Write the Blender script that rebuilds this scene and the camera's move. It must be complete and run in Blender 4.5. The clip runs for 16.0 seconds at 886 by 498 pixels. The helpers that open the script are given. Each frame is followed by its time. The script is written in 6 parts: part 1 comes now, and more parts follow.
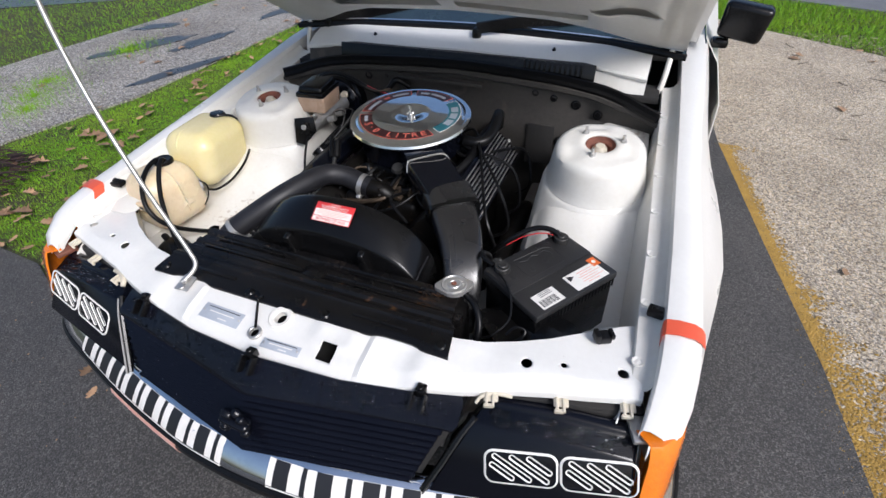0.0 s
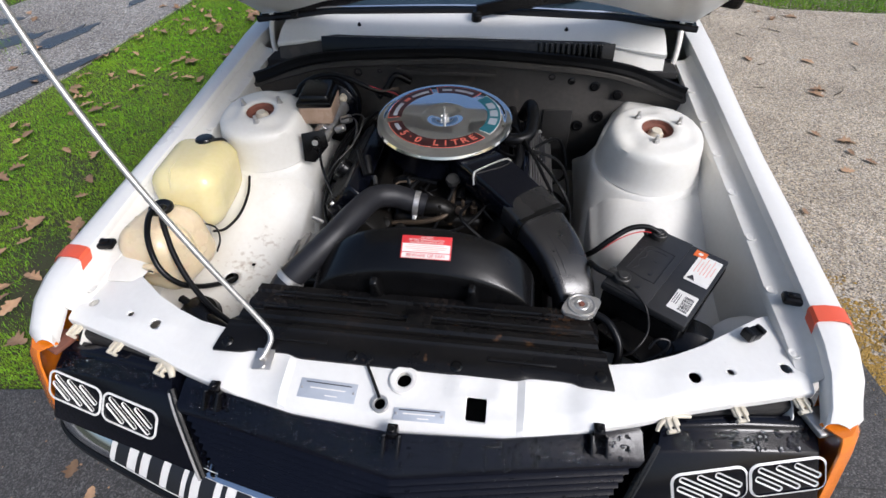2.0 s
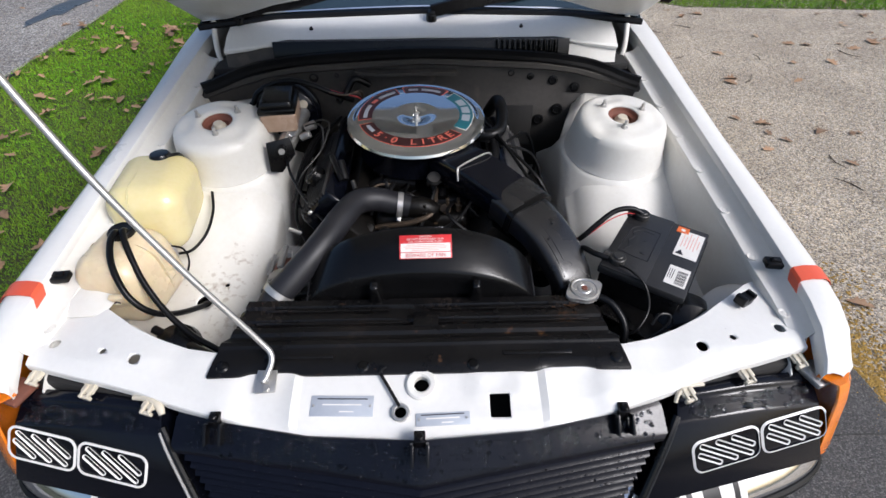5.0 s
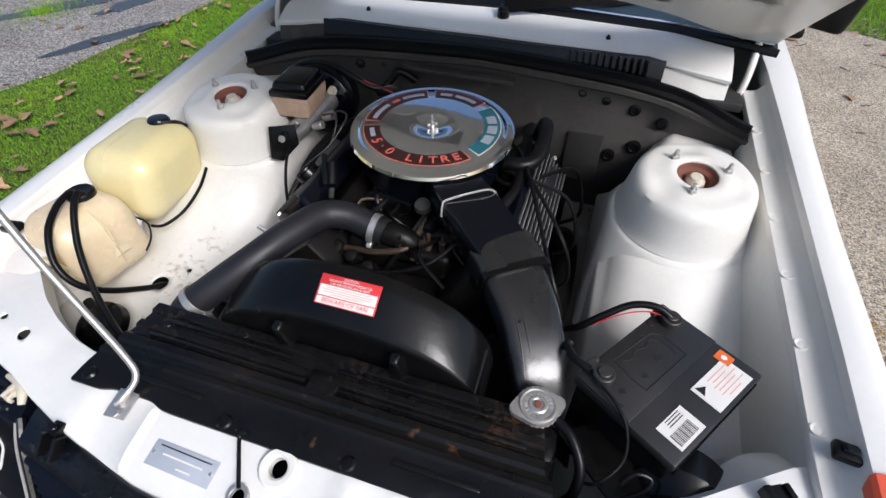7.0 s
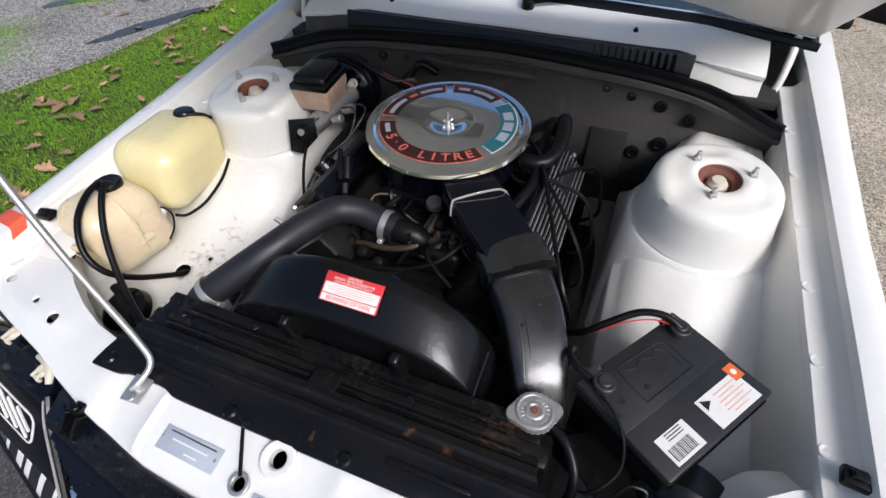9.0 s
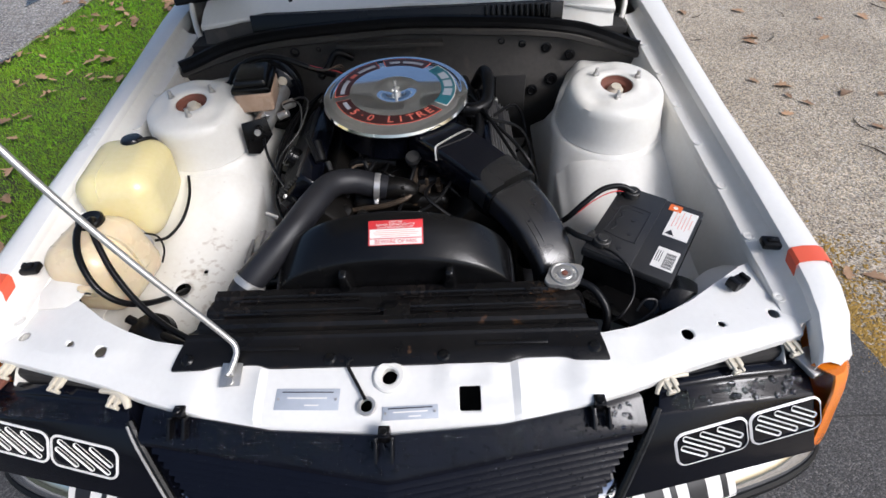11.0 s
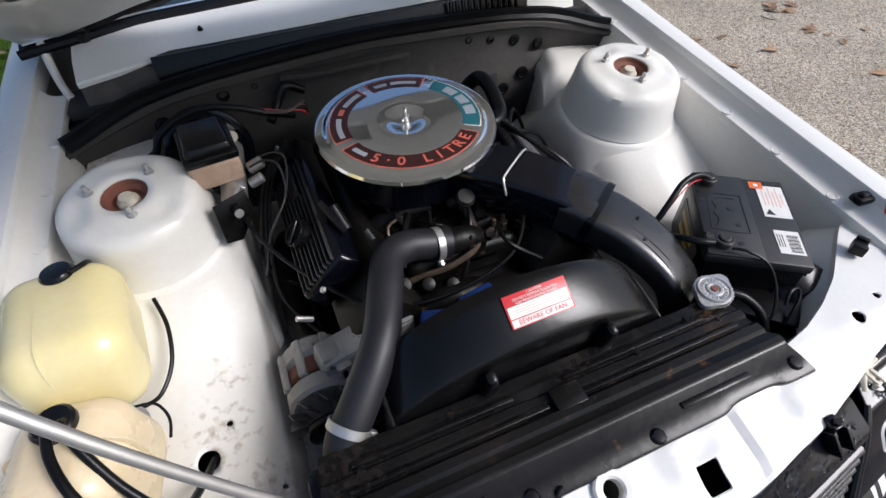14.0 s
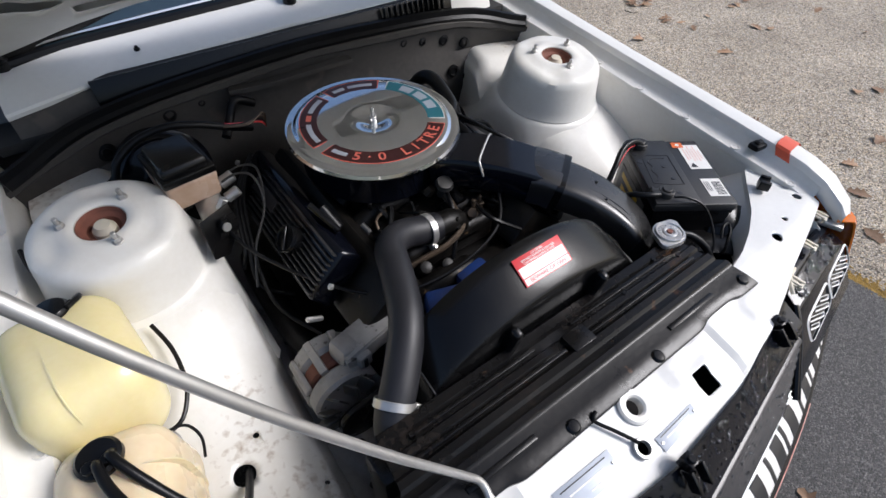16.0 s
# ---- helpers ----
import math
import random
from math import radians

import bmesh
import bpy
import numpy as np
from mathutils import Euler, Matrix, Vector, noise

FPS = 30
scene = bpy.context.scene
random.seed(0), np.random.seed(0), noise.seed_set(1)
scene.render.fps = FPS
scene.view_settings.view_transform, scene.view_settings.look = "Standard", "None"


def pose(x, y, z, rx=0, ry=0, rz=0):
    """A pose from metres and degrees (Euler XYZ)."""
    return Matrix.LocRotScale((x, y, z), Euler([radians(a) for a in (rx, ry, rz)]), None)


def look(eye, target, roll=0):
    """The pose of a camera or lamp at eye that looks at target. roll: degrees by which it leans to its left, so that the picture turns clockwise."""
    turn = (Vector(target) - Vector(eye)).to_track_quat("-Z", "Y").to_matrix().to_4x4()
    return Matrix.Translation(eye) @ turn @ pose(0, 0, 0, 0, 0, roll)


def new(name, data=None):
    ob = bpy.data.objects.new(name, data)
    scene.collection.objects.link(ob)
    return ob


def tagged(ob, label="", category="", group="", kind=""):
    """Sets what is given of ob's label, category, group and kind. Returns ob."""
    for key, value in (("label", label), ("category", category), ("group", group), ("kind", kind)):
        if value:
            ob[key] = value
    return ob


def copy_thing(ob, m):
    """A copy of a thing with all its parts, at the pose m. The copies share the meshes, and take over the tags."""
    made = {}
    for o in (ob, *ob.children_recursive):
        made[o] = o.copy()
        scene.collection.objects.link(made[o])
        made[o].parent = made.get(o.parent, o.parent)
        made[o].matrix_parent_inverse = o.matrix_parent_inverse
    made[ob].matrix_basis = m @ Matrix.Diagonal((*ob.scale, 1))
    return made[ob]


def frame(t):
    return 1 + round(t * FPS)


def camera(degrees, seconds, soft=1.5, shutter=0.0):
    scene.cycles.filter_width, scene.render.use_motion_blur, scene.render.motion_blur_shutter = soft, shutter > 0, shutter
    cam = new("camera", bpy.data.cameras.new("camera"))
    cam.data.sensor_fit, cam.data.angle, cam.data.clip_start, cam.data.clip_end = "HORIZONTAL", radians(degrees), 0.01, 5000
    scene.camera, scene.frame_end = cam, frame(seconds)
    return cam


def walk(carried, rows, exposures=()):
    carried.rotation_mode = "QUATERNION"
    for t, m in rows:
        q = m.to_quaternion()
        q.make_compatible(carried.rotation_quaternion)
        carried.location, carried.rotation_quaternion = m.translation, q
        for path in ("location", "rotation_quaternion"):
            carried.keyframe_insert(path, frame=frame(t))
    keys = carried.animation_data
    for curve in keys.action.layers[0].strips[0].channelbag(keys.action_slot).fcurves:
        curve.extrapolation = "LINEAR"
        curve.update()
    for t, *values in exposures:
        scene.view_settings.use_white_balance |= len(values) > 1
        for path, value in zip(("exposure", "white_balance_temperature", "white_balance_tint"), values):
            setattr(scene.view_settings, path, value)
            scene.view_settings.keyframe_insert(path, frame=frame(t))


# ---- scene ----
cam = camera(84.0, 16.0)
PATH = [
    (0, (0.594, -0.622, 1.393), (-0.035, 0.78, 0.112), -3.0),
    (0.5, (0.499, -0.704, 1.408), (0.005, 0.742, 0.117), -3.4),
    (1, (0.393, -0.736, 1.405), (0.062, 0.741, 0.097), -1.8),
    (1.5, (0.271, -0.645, 1.407), (-0.003, 0.819, 0.072), -2.3),
    (2, (0.149, -0.581, 1.414), (-0.074, 0.853, 0.039), -1.8),
    (2.5, (0.012, -0.567, 1.418), (-0.074, 0.86, 0.018), 0.0),
    (3, (-0.045, -0.592, 1.425), (-0.055, 0.829, 0.017), -0.0),
    (3.5, (-0.03, -0.641, 1.436), (0.004, 0.78, 0.029), -0.5),
    (6, (0.106, -0.486, 1.333), (0.103, 1.014, 0.01), -0.0),
    (6.5, (0.178, -0.412, 1.319), (0.014, 1.061, -0.024), 0.2),
    (7, (0.29, -0.324, 1.316), (-0.147, 1.064, -0.056), 0.6),
    (7.5, (0.321, -0.296, 1.31), (-0.235, 1.019, -0.09), -1.2),
    (8, (0.335, -0.276, 1.307), (-0.242, 1.022, -0.102), -1.0),
    (10.5, (0.203, -0.422, 1.382), (-0.072, 0.951, -0.046), -5.3),
    (11, (0.117, -0.537, 1.37), (0.066, 0.856, -0.064), -3.5),
    (11.5, (0.086, -0.697, 1.38), (0.058, 0.697, -0.054), -3.3),
    (12, (-0.104, -0.68, 1.378), (-0.051, 0.712, -0.057), -3.1),
    (12.5, (-0.264, -0.573, 1.354), (0.023, 0.778, -0.093), -3.9),
    (13, (-0.283, -0.424, 1.326), (0.153, 0.874, -0.132), -1.9),
    (13.5, (-0.269, -0.317, 1.328), (0.204, 0.963, -0.135), -1.7),
    (14, (-0.255, -0.234, 1.312), (0.243, 1.037, -0.15), -2.1),
    (14.5, (-0.315, -0.182, 1.313), (0.276, 1.051, -0.146), -2.4),
    (15, (-0.401, -0.155, 1.313), (0.335, 1.009, -0.137), -1.4),
    (15.5, (-0.429, -0.183, 1.298), (0.36, 0.955, -0.145), -0.1),
    (16, (-0.423, -0.225, 1.324), (0.415, 0.884, -0.114), 0.7),
]
walk(cam, [(t, look(eye, target, roll)) for t, eye, target, roll in PATH])

# ---- light ----
SUN = Vector((0.62, -0.43, 0.65)).normalized()
world = bpy.data.worlds.new("world")
scene.world = world
world.use_nodes = True
wn = world.node_tree
sky = wn.nodes.new("ShaderNodeTexSky")
sky.sky_type = "NISHITA"
sky.sun_disc = False
sky.dust_density = 3.8
sky.sun_elevation = math.asin(SUN.z)
sky.sun_rotation = math.atan2(SUN.x, SUN.y)
wn.links.new(sky.outputs[0], wn.nodes["Background"].inputs[0])
wn.nodes["Background"].inputs[1].default_value = 0.115
sun = new("sun", bpy.data.lights.new("sun", "SUN"))
sun.data.energy = 2.5
sun.data.angle = radians(22)
sun.data.color = (1.0, 0.93, 0.88)
sun.matrix_world = look(SUN * 30, (0, 0, 0))
scene.view_settings.exposure = 0.27
scene.view_settings.use_white_balance = True
scene.view_settings.white_balance_temperature = 5850


# ---- materials ----
def mat(name, col, rough=0.5, metal=0.0, col2=None, scale=8.0, fine=90.0, mix=0.6, bump=0.0, bscale=250.0,
        coat=0.0, spots=None, spot_scale=30.0, spot_cut=0.68, rvar=0.12, trans=0.0, rnd=0.0, spec=0.5):
    """A surface with two scales of colour change, roughness change, fine relief and, if wanted, spots of wear."""
    m = bpy.data.materials.new(name)
    m.use_nodes = True
    nt = m.node_tree
    n, ln = nt.nodes, nt.links
    b = n["Principled BSDF"]
    col2 = col2 or tuple(c * 0.8 for c in col)
    tc = n.new("ShaderNodeTexCoord")
    big, small = n.new("ShaderNodeTexNoise"), n.new("ShaderNodeTexNoise")
    big.inputs["Scale"].default_value, small.inputs["Scale"].default_value = scale, fine
    big.inputs["Detail"].default_value, small.inputs["Detail"].default_value = 5, 4
    for t in (big, small):
        ln.new(tc.outputs["Object"], t.inputs["Vector"])
    add = n.new("ShaderNodeMath")
    add.operation = "MULTIPLY_ADD"
    add.inputs[1].default_value = 0.45
    ln.new(small.outputs["Fac"], add.inputs[0])
    ln.new(big.outputs["Fac"], add.inputs[2])
    ramp = n.new("ShaderNodeMapRange")
    ramp.inputs[1].default_value, ramp.inputs[2].default_value = 0.52, 0.92
    ramp.inputs[4].default_value = mix
    ln.new(add.outputs[0], ramp.inputs[0])
    mx = n.new("ShaderNodeMix")
    mx.data_type = "RGBA"
    mx.inputs[6].default_value, mx.inputs[7].default_value = (*col, 1), (*col2, 1)
    ln.new(ramp.outputs[0], mx.inputs[0])
    out = mx.outputs[2]
    if spots:
        sp = n.new("ShaderNodeTexNoise")
        sp.inputs["Scale"].default_value, sp.inputs["Detail"].default_value = spot_scale, 6
        ln.new(tc.outputs["Object"], sp.inputs["Vector"])
        cut = n.new("ShaderNodeMapRange")
        cut.inputs[1].default_value, cut.inputs[2].default_value = spot_cut, spot_cut + 0.06
        ln.new(sp.outputs["Fac"], cut.inputs[0])
        mx2 = n.new("ShaderNodeMix")
        mx2.data_type = "RGBA"
        mx2.inputs[7].default_value = (*spots, 1)
        ln.new(cut.outputs[0], mx2.inputs[0])
        ln.new(out, mx2.inputs[6])
        out = mx2.outputs[2]
    if rnd:
        oi = n.new("ShaderNodeObjectInfo")
        hs = n.new("ShaderNodeHueSaturation")
        mr = n.new("ShaderNodeMapRange")
        mr.inputs[3].default_value, mr.inputs[4].default_value = 1 - rnd, 1 + rnd
        ln.new(oi.outputs["Random"], mr.inputs[0])
        ln.new(mr.outputs[0], hs.inputs["Value"])
        ln.new(out, hs.inputs["Color"])
        out = hs.outputs[0]
    ln.new(out, b.inputs["Base Color"])
    rr = n.new("ShaderNodeMapRange")
    rr.inputs[3].default_value, rr.inputs[4].default_value = max(0.02, rough - rvar), min(1, rough + rvar)
    ln.new(big.outputs["Fac"], rr.inputs[0])
    ln.new(rr.outputs[0], b.inputs["Roughness"])
    b.inputs["Metallic"].default_value = metal
    b.inputs["Coat Weight"].default_value = coat
    b.inputs["Coat Roughness"].default_value = 0.08
    b.inputs["Transmission Weight"].default_value = trans
    b.inputs["Specular IOR Level"].default_value = spec
    if bump:
        bt = n.new("ShaderNodeTexNoise")
        bt.inputs["Scale"].default_value, bt.inputs["Detail"].default_value = bscale, 4
        ln.new(tc.outputs["Object"], bt.inputs["Vector"])
        bp = n.new("ShaderNodeBump")
        bp.inputs["Strength"].default_value, bp.inputs["Distance"].default_value = bump, 0.004
        ln.new(bt.outputs["Fac"], bp.inputs["Height"])
        ln.new(bp.outputs[0], b.inputs["Normal"])
    return m


M = {}
M["paint"] = mat("white_paint", (0.77, 0.76, 0.725), 0.30, col2=(0.68, 0.665, 0.63), scale=5, spots=(0.52, 0.50, 0.46), spot_scale=70, spot_cut=0.73, coat=0.12, rvar=0.08, bump=0.02, bscale=30)
M["inner"] = mat("white_inner_paint", (0.76, 0.745, 0.70), 0.36, col2=(0.66, 0.63, 0.56), scale=7, coat=0.2, spots=(0.34, 0.27, 0.19), spot_scale=42, spot_cut=0.76, bump=0.05, bscale=60)
M["rail"] = mat("dusty_grey_paint", (0.30, 0.29, 0.27), 0.6, col2=(0.16, 0.15, 0.14), scale=9, spots=(0.10, 0.08, 0.06), spot_scale=30, spot_cut=0.66, bump=0.08)
# dusty white paint, with the bonnet's shade put into its near-black colour
M["firewall"] = mat("shaded_dusty_white_paint", (0.060, 0.054, 0.047), 0.65, col2=(0.018, 0.017, 0.016), scale=5, spots=(0.07, 0.06, 0.05), spot_scale=14, spot_cut=0.64, bump=0.05)
M["black_paint"] = mat("black_gloss_paint", (0.0025, 0.003, 0.006), 0.14, col2=(0.004, 0.0045, 0.007), rvar=0.08, spec=0.30, bump=0.04, bscale=60)
M["black_plastic"] = mat("black_plastic", (0.003, 0.003, 0.0035), 0.24, col2=(0.007, 0.0068, 0.0065), scale=10, fine=30, rvar=0.12, spec=0.31, bump=0.05, bscale=120)
M["black_metal"] = mat("worn_black_metal", (0.003, 0.003, 0.0035), 0.28, col2=(0.010, 0.009, 0.008), scale=9, rvar=0.12, spec=0.26, spots=(0.06, 0.032, 0.018), spot_scale=40, spot_cut=0.68, bump=0.08, bscale=90)
M["rubber"] = mat("black_rubber", (0.004, 0.004, 0.0045), 0.34, col2=(0.008, 0.008, 0.0085), scale=15, spec=0.22, bump=0.06, bscale=300)
M["engine"] = mat("oily_black_metal", (0.004, 0.0037, 0.0034), 0.42, col2=(0.012, 0.010, 0.008), metal=0.1, spec=0.25, scale=14, spots=(0.14, 0.09, 0.05), spot_scale=35, spot_cut=0.69, bump=0.2, bscale=80)
M["blue"] = mat("blue_engine_paint", (0.008, 0.035, 0.17), 0.4, col2=(0.006, 0.010, 0.035), scale=20, bump=0.08)
M["chrome"] = mat("chrome", (0.86, 0.87, 0.88), 0.07, 1.0, col2=(0.72, 0.73, 0.75), rvar=0.04, scale=12)
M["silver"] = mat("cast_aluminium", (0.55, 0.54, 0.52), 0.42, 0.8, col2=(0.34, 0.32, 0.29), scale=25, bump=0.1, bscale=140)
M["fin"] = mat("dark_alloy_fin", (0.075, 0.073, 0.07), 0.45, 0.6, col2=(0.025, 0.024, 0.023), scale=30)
M["steel"] = mat("zinc_steel", (0.56, 0.55, 0.53), 0.38, 0.75, col2=(0.42, 0.40, 0.37), scale=30, bump=0.05)
M["rust"] = mat("rusty_steel", (0.19, 0.065, 0.04), 0.75, col2=(0.10, 0.045, 0.03), scale=30, bump=0.2)
M["brass"] = mat("oily_brass", (0.10, 0.072, 0.048), 0.5, 0.5, col2=(0.03, 0.022, 0.016), scale=25, bump=0.15)
M["yellow_tank"] = mat("yellowed_translucent_plastic", (0.73, 0.65, 0.37), 0.24, col2=(0.65, 0.56, 0.25), scale=6, bump=0.05, bscale=40)
M["beige_tank"] = mat("aged_beige_plastic", (0.72, 0.62, 0.43), 0.28, col2=(0.62, 0.46, 0.27), scale=7, bump=0.05, bscale=40)
for k, rad in (("yellow_tank", (0.6, 0.5, 0.2)), ("beige_tank", (0.6, 0.4, 0.2))):
    s = M[k].node_tree.nodes["Principled BSDF"]
    s.inputs["Subsurface Weight"].default_value = 0.35
    s.inputs["Subsurface Radius"].default_value = rad
    s.inputs["Subsurface Scale"].default_value = 0.03
M["fluid"] = mat("brown_brake_fluid_tank", (0.46, 0.33, 0.24), 0.3, col2=(0.34, 0.22, 0.14), scale=20)
M["cream"] = mat("cream_plastic", (0.62, 0.57, 0.46), 0.45, col2=(0.5, 0.44, 0.33), scale=20)
M["red_label"] = mat("red_sticker", (0.62, 0.035, 0.04), 0.35, col2=(0.5, 0.05, 0.05), scale=30, mix=0.4)
M["white_label"] = mat("white_sticker", (0.80, 0.78, 0.74), 0.4, col2=(0.68, 0.65, 0.6), scale=30, mix=0.5)
M["pink_label"] = mat("faded_pink_tape", (0.72, 0.36, 0.30), 0.35, col2=(0.78, 0.55, 0.45), scale=25)
M["orange_label"] = mat("orange_sticker", (0.75, 0.16, 0.03), 0.4)
M["red_stripe"] = mat("red_orange_tape", (0.70, 0.10, 0.045), 0.35, col2=(0.6, 0.1, 0.05), scale=25)
M["teal"] = mat("teal_decal", (0.03, 0.16, 0.20), 0.3)
M["maroon"] = mat("dark_maroon_decal", (0.045, 0.012, 0.012), 0.3)
M["coral"] = mat("coral_decal", (0.70, 0.16, 0.11), 0.35)
M["ink"] = mat("black_ink", (0.015, 0.015, 0.017), 0.4)
M["yellow_ink"] = mat("yellow_print", (0.65, 0.42, 0.03), 0.4)
M["plate"] = mat("aluminium_plate", (0.46, 0.49, 0.54), 0.5, 0.15, col2=(0.38, 0.41, 0.46), scale=40)
M["lens"] = mat("amber_lens", (0.80, 0.22, 0.01), 0.15, col2=(0.65, 0.15, 0.01), scale=15, coat=0.6, bump=0.3, bscale=160)
M["glass"] = mat("windscreen_glass", (0.02, 0.035, 0.05), 0.06, col2=(0.03, 0.05, 0.06), rvar=0.03, coat=1.0)
M["tyre"] = mat("tyre_rubber", (0.03, 0.03, 0.03), 0.8, bump=0.2)
M["dark"] = mat("matt_black", (0.012, 0.012, 0.012), 0.8, col2=(0.03, 0.027, 0.024), bump=0.2, bscale=60)
M["asphalt"] = mat("asphalt", (0.056, 0.052, 0.048), 0.62, col2=(0.082, 0.075, 0.069), scale=3.0, fine=60, mix=0.9)
M["gravel"] = mat("fine_gravel", (0.46, 0.38, 0.265), 0.9, col2=(0.31, 0.25, 0.172), scale=2.2, fine=40, mix=0.85)
M["path"] = mat("worn_gravel_track", (0.33, 0.305, 0.27), 0.85, col2=(0.17, 0.155, 0.14), scale=1.1, fine=60, mix=1.0, bump=1.0, bscale=90, spots=(0.36, 0.34, 0.31), spot_scale=70, spot_cut=0.64)
M["wet"] = mat("wet_tar_patch", (0.03, 0.03, 0.033), 0.3, col2=(0.05, 0.05, 0.05), bump=0.3, bscale=80)
# soil colour, darkened partly to carry the shade on the near lawn
M["soil"] = mat("lawn_soil", (0.035, 0.045, 0.012), 0.95, col2=(0.055, 0.042, 0.022), scale=3, fine=40, bump=0.8, bscale=60)
M["moss"] = mat("ochre_moss", (0.38, 0.24, 0.05), 0.9, col2=(0.24, 0.15, 0.04), scale=20, bump=0.6, bscale=120)
M["road"] = mat("road_seal", (0.16, 0.165, 0.175), 0.8, col2=(0.12, 0.12, 0.13), bump=0.4)
M["stone"] = mat("pebbles", (0.40, 0.34, 0.26), 0.8, col2=(0.18, 0.155, 0.12), scale=30, fine=120, mix=1.0)


def vary(m, lo, hi, hue=0.0):
    """Each loose piece of a joined mesh takes its own shade."""
    nt = m.node_tree
    b = nt.nodes["Principled BSDF"]
    src = b.inputs["Base Color"].links[0].from_socket
    g = nt.nodes.new("ShaderNodeNewGeometry")
    mr = nt.nodes.new("ShaderNodeMapRange")
    mr.inputs[3].default_value, mr.inputs[4].default_value = lo, hi
    hs = nt.nodes.new("ShaderNodeHueSaturation")
    nt.links.new(g.outputs["Random Per Island"], mr.inputs[0])
    nt.links.new(mr.outputs[0], hs.inputs["Value"])
    if hue:
        mh = nt.nodes.new("ShaderNodeMapRange")
        mh.inputs[3].default_value, mh.inputs[4].default_value = 0.5 - hue, 0.5 + hue
        nt.links.new(g.outputs["Random Per Island"], mh.inputs[0])
        nt.links.new(mh.outputs[0], hs.inputs["Hue"])
    nt.links.new(src, hs.inputs["Color"])
    nt.links.new(hs.outputs[0], b.inputs["Base Color"])


def stain(m, spots, colour, scale=90.0, cut=0.42):
    """Speckled dirt lying round the given (place, radius) pairs."""
    nt = m.node_tree
    b = nt.nodes["Principled BSDF"]
    src = b.inputs["Base Color"].links[0].from_socket
    tc = nt.nodes.new("ShaderNodeTexCoord")
    no = nt.nodes.new("ShaderNodeTexNoise")
    no.inputs["Scale"].default_value, no.inputs["Detail"].default_value = scale, 8
    nt.links.new(tc.outputs["Object"], no.inputs["Vector"])
    total = None
    for p, r in spots:
        d = nt.nodes.new("ShaderNodeVectorMath")
        d.operation = "DISTANCE"
        d.inputs[1].default_value = p
        nt.links.new(tc.outputs["Object"], d.inputs[0])
        k = nt.nodes.new("ShaderNodeMapRange")
        k.inputs[1].default_value, k.inputs[2].default_value = 0.0, r
        k.inputs[3].default_value, k.inputs[4].default_value = 0.30, 0.0
        nt.links.new(d.outputs["Value"], k.inputs[0])
        if total is None:
            total = k.outputs[0]
        else:
            a = nt.nodes.new("ShaderNodeMath")
            a.operation = "MAXIMUM"
            nt.links.new(total, a.inputs[0])
            nt.links.new(k.outputs[0], a.inputs[1])
            total = a.outputs[0]
    s = nt.nodes.new("ShaderNodeMath")
    s.operation = "ADD"
    nt.links.new(no.outputs["Fac"], s.inputs[0])
    nt.links.new(total, s.inputs[1])
    f = nt.nodes.new("ShaderNodeMapRange")
    f.inputs[1].default_value, f.inputs[2].default_value = cut + 0.14, cut + 0.44
    f.inputs[4].default_value = 0.8
    nt.links.new(s.outputs[0], f.inputs[0])
    mx = nt.nodes.new("ShaderNodeMix")
    mx.data_type = "RGBA"
    mx.inputs[7].default_value = (*colour, 1)
    nt.links.new(f.outputs[0], mx.inputs[0])
    nt.links.new(src, mx.inputs[6])
    nt.links.new(mx.outputs[2], b.inputs["Base Color"])


def grains(m, scale, lo, hi, power=1.0, depth=0.004, strength=0.7):
    """Packed stones: each cell of the surface takes its own shade and a rounded top."""
    nt = m.node_tree
    b = nt.nodes["Principled BSDF"]
    src = b.inputs["Base Color"].links[0].from_socket
    tc = nt.nodes.new("ShaderNodeTexCoord")
    cell = nt.nodes.new("ShaderNodeTexVoronoi")
    cell.inputs["Scale"].default_value = scale
    nt.links.new(tc.outputs["Object"], cell.inputs["Vector"])
    sep = nt.nodes.new("ShaderNodeSeparateColor")
    nt.links.new(cell.outputs["Color"], sep.inputs[0])
    pw = nt.nodes.new("ShaderNodeMath")
    pw.operation = "POWER"
    pw.inputs[1].default_value = power
    nt.links.new(sep.outputs[0], pw.inputs[0])
    mr = nt.nodes.new("ShaderNodeMapRange")
    mr.inputs[3].default_value, mr.inputs[4].default_value = lo, hi
    nt.links.new(pw.outputs[0], mr.inputs[0])
    hs = nt.nodes.new("ShaderNodeHueSaturation")
    sat = nt.nodes.new("ShaderNodeMapRange")
    sat.inputs[3].default_value, sat.inputs[4].default_value = 0.45, 1.15
    nt.links.new(sep.outputs[1], sat.inputs[0])
    nt.links.new(sat.outputs[0], hs.inputs["Saturation"])
    nt.links.new(mr.outputs[0], hs.inputs["Value"])
    nt.links.new(src, hs.inputs["Color"])
    nt.links.new(hs.outputs[0], b.inputs["Base Color"])
    inv = nt.nodes.new("ShaderNodeMath")
    inv.operation = "MULTIPLY"
    inv.inputs[1].default_value = -1.0
    nt.links.new(cell.outputs["Distance"], inv.inputs[0])
    bp = nt.nodes.new("ShaderNodeBump")
    bp.inputs["Strength"].default_value, bp.inputs["Distance"].default_value = strength, depth
    nt.links.new(inv.outputs[0], bp.inputs["Height"])
    nt.links.new(bp.outputs[0], b.inputs["Normal"])


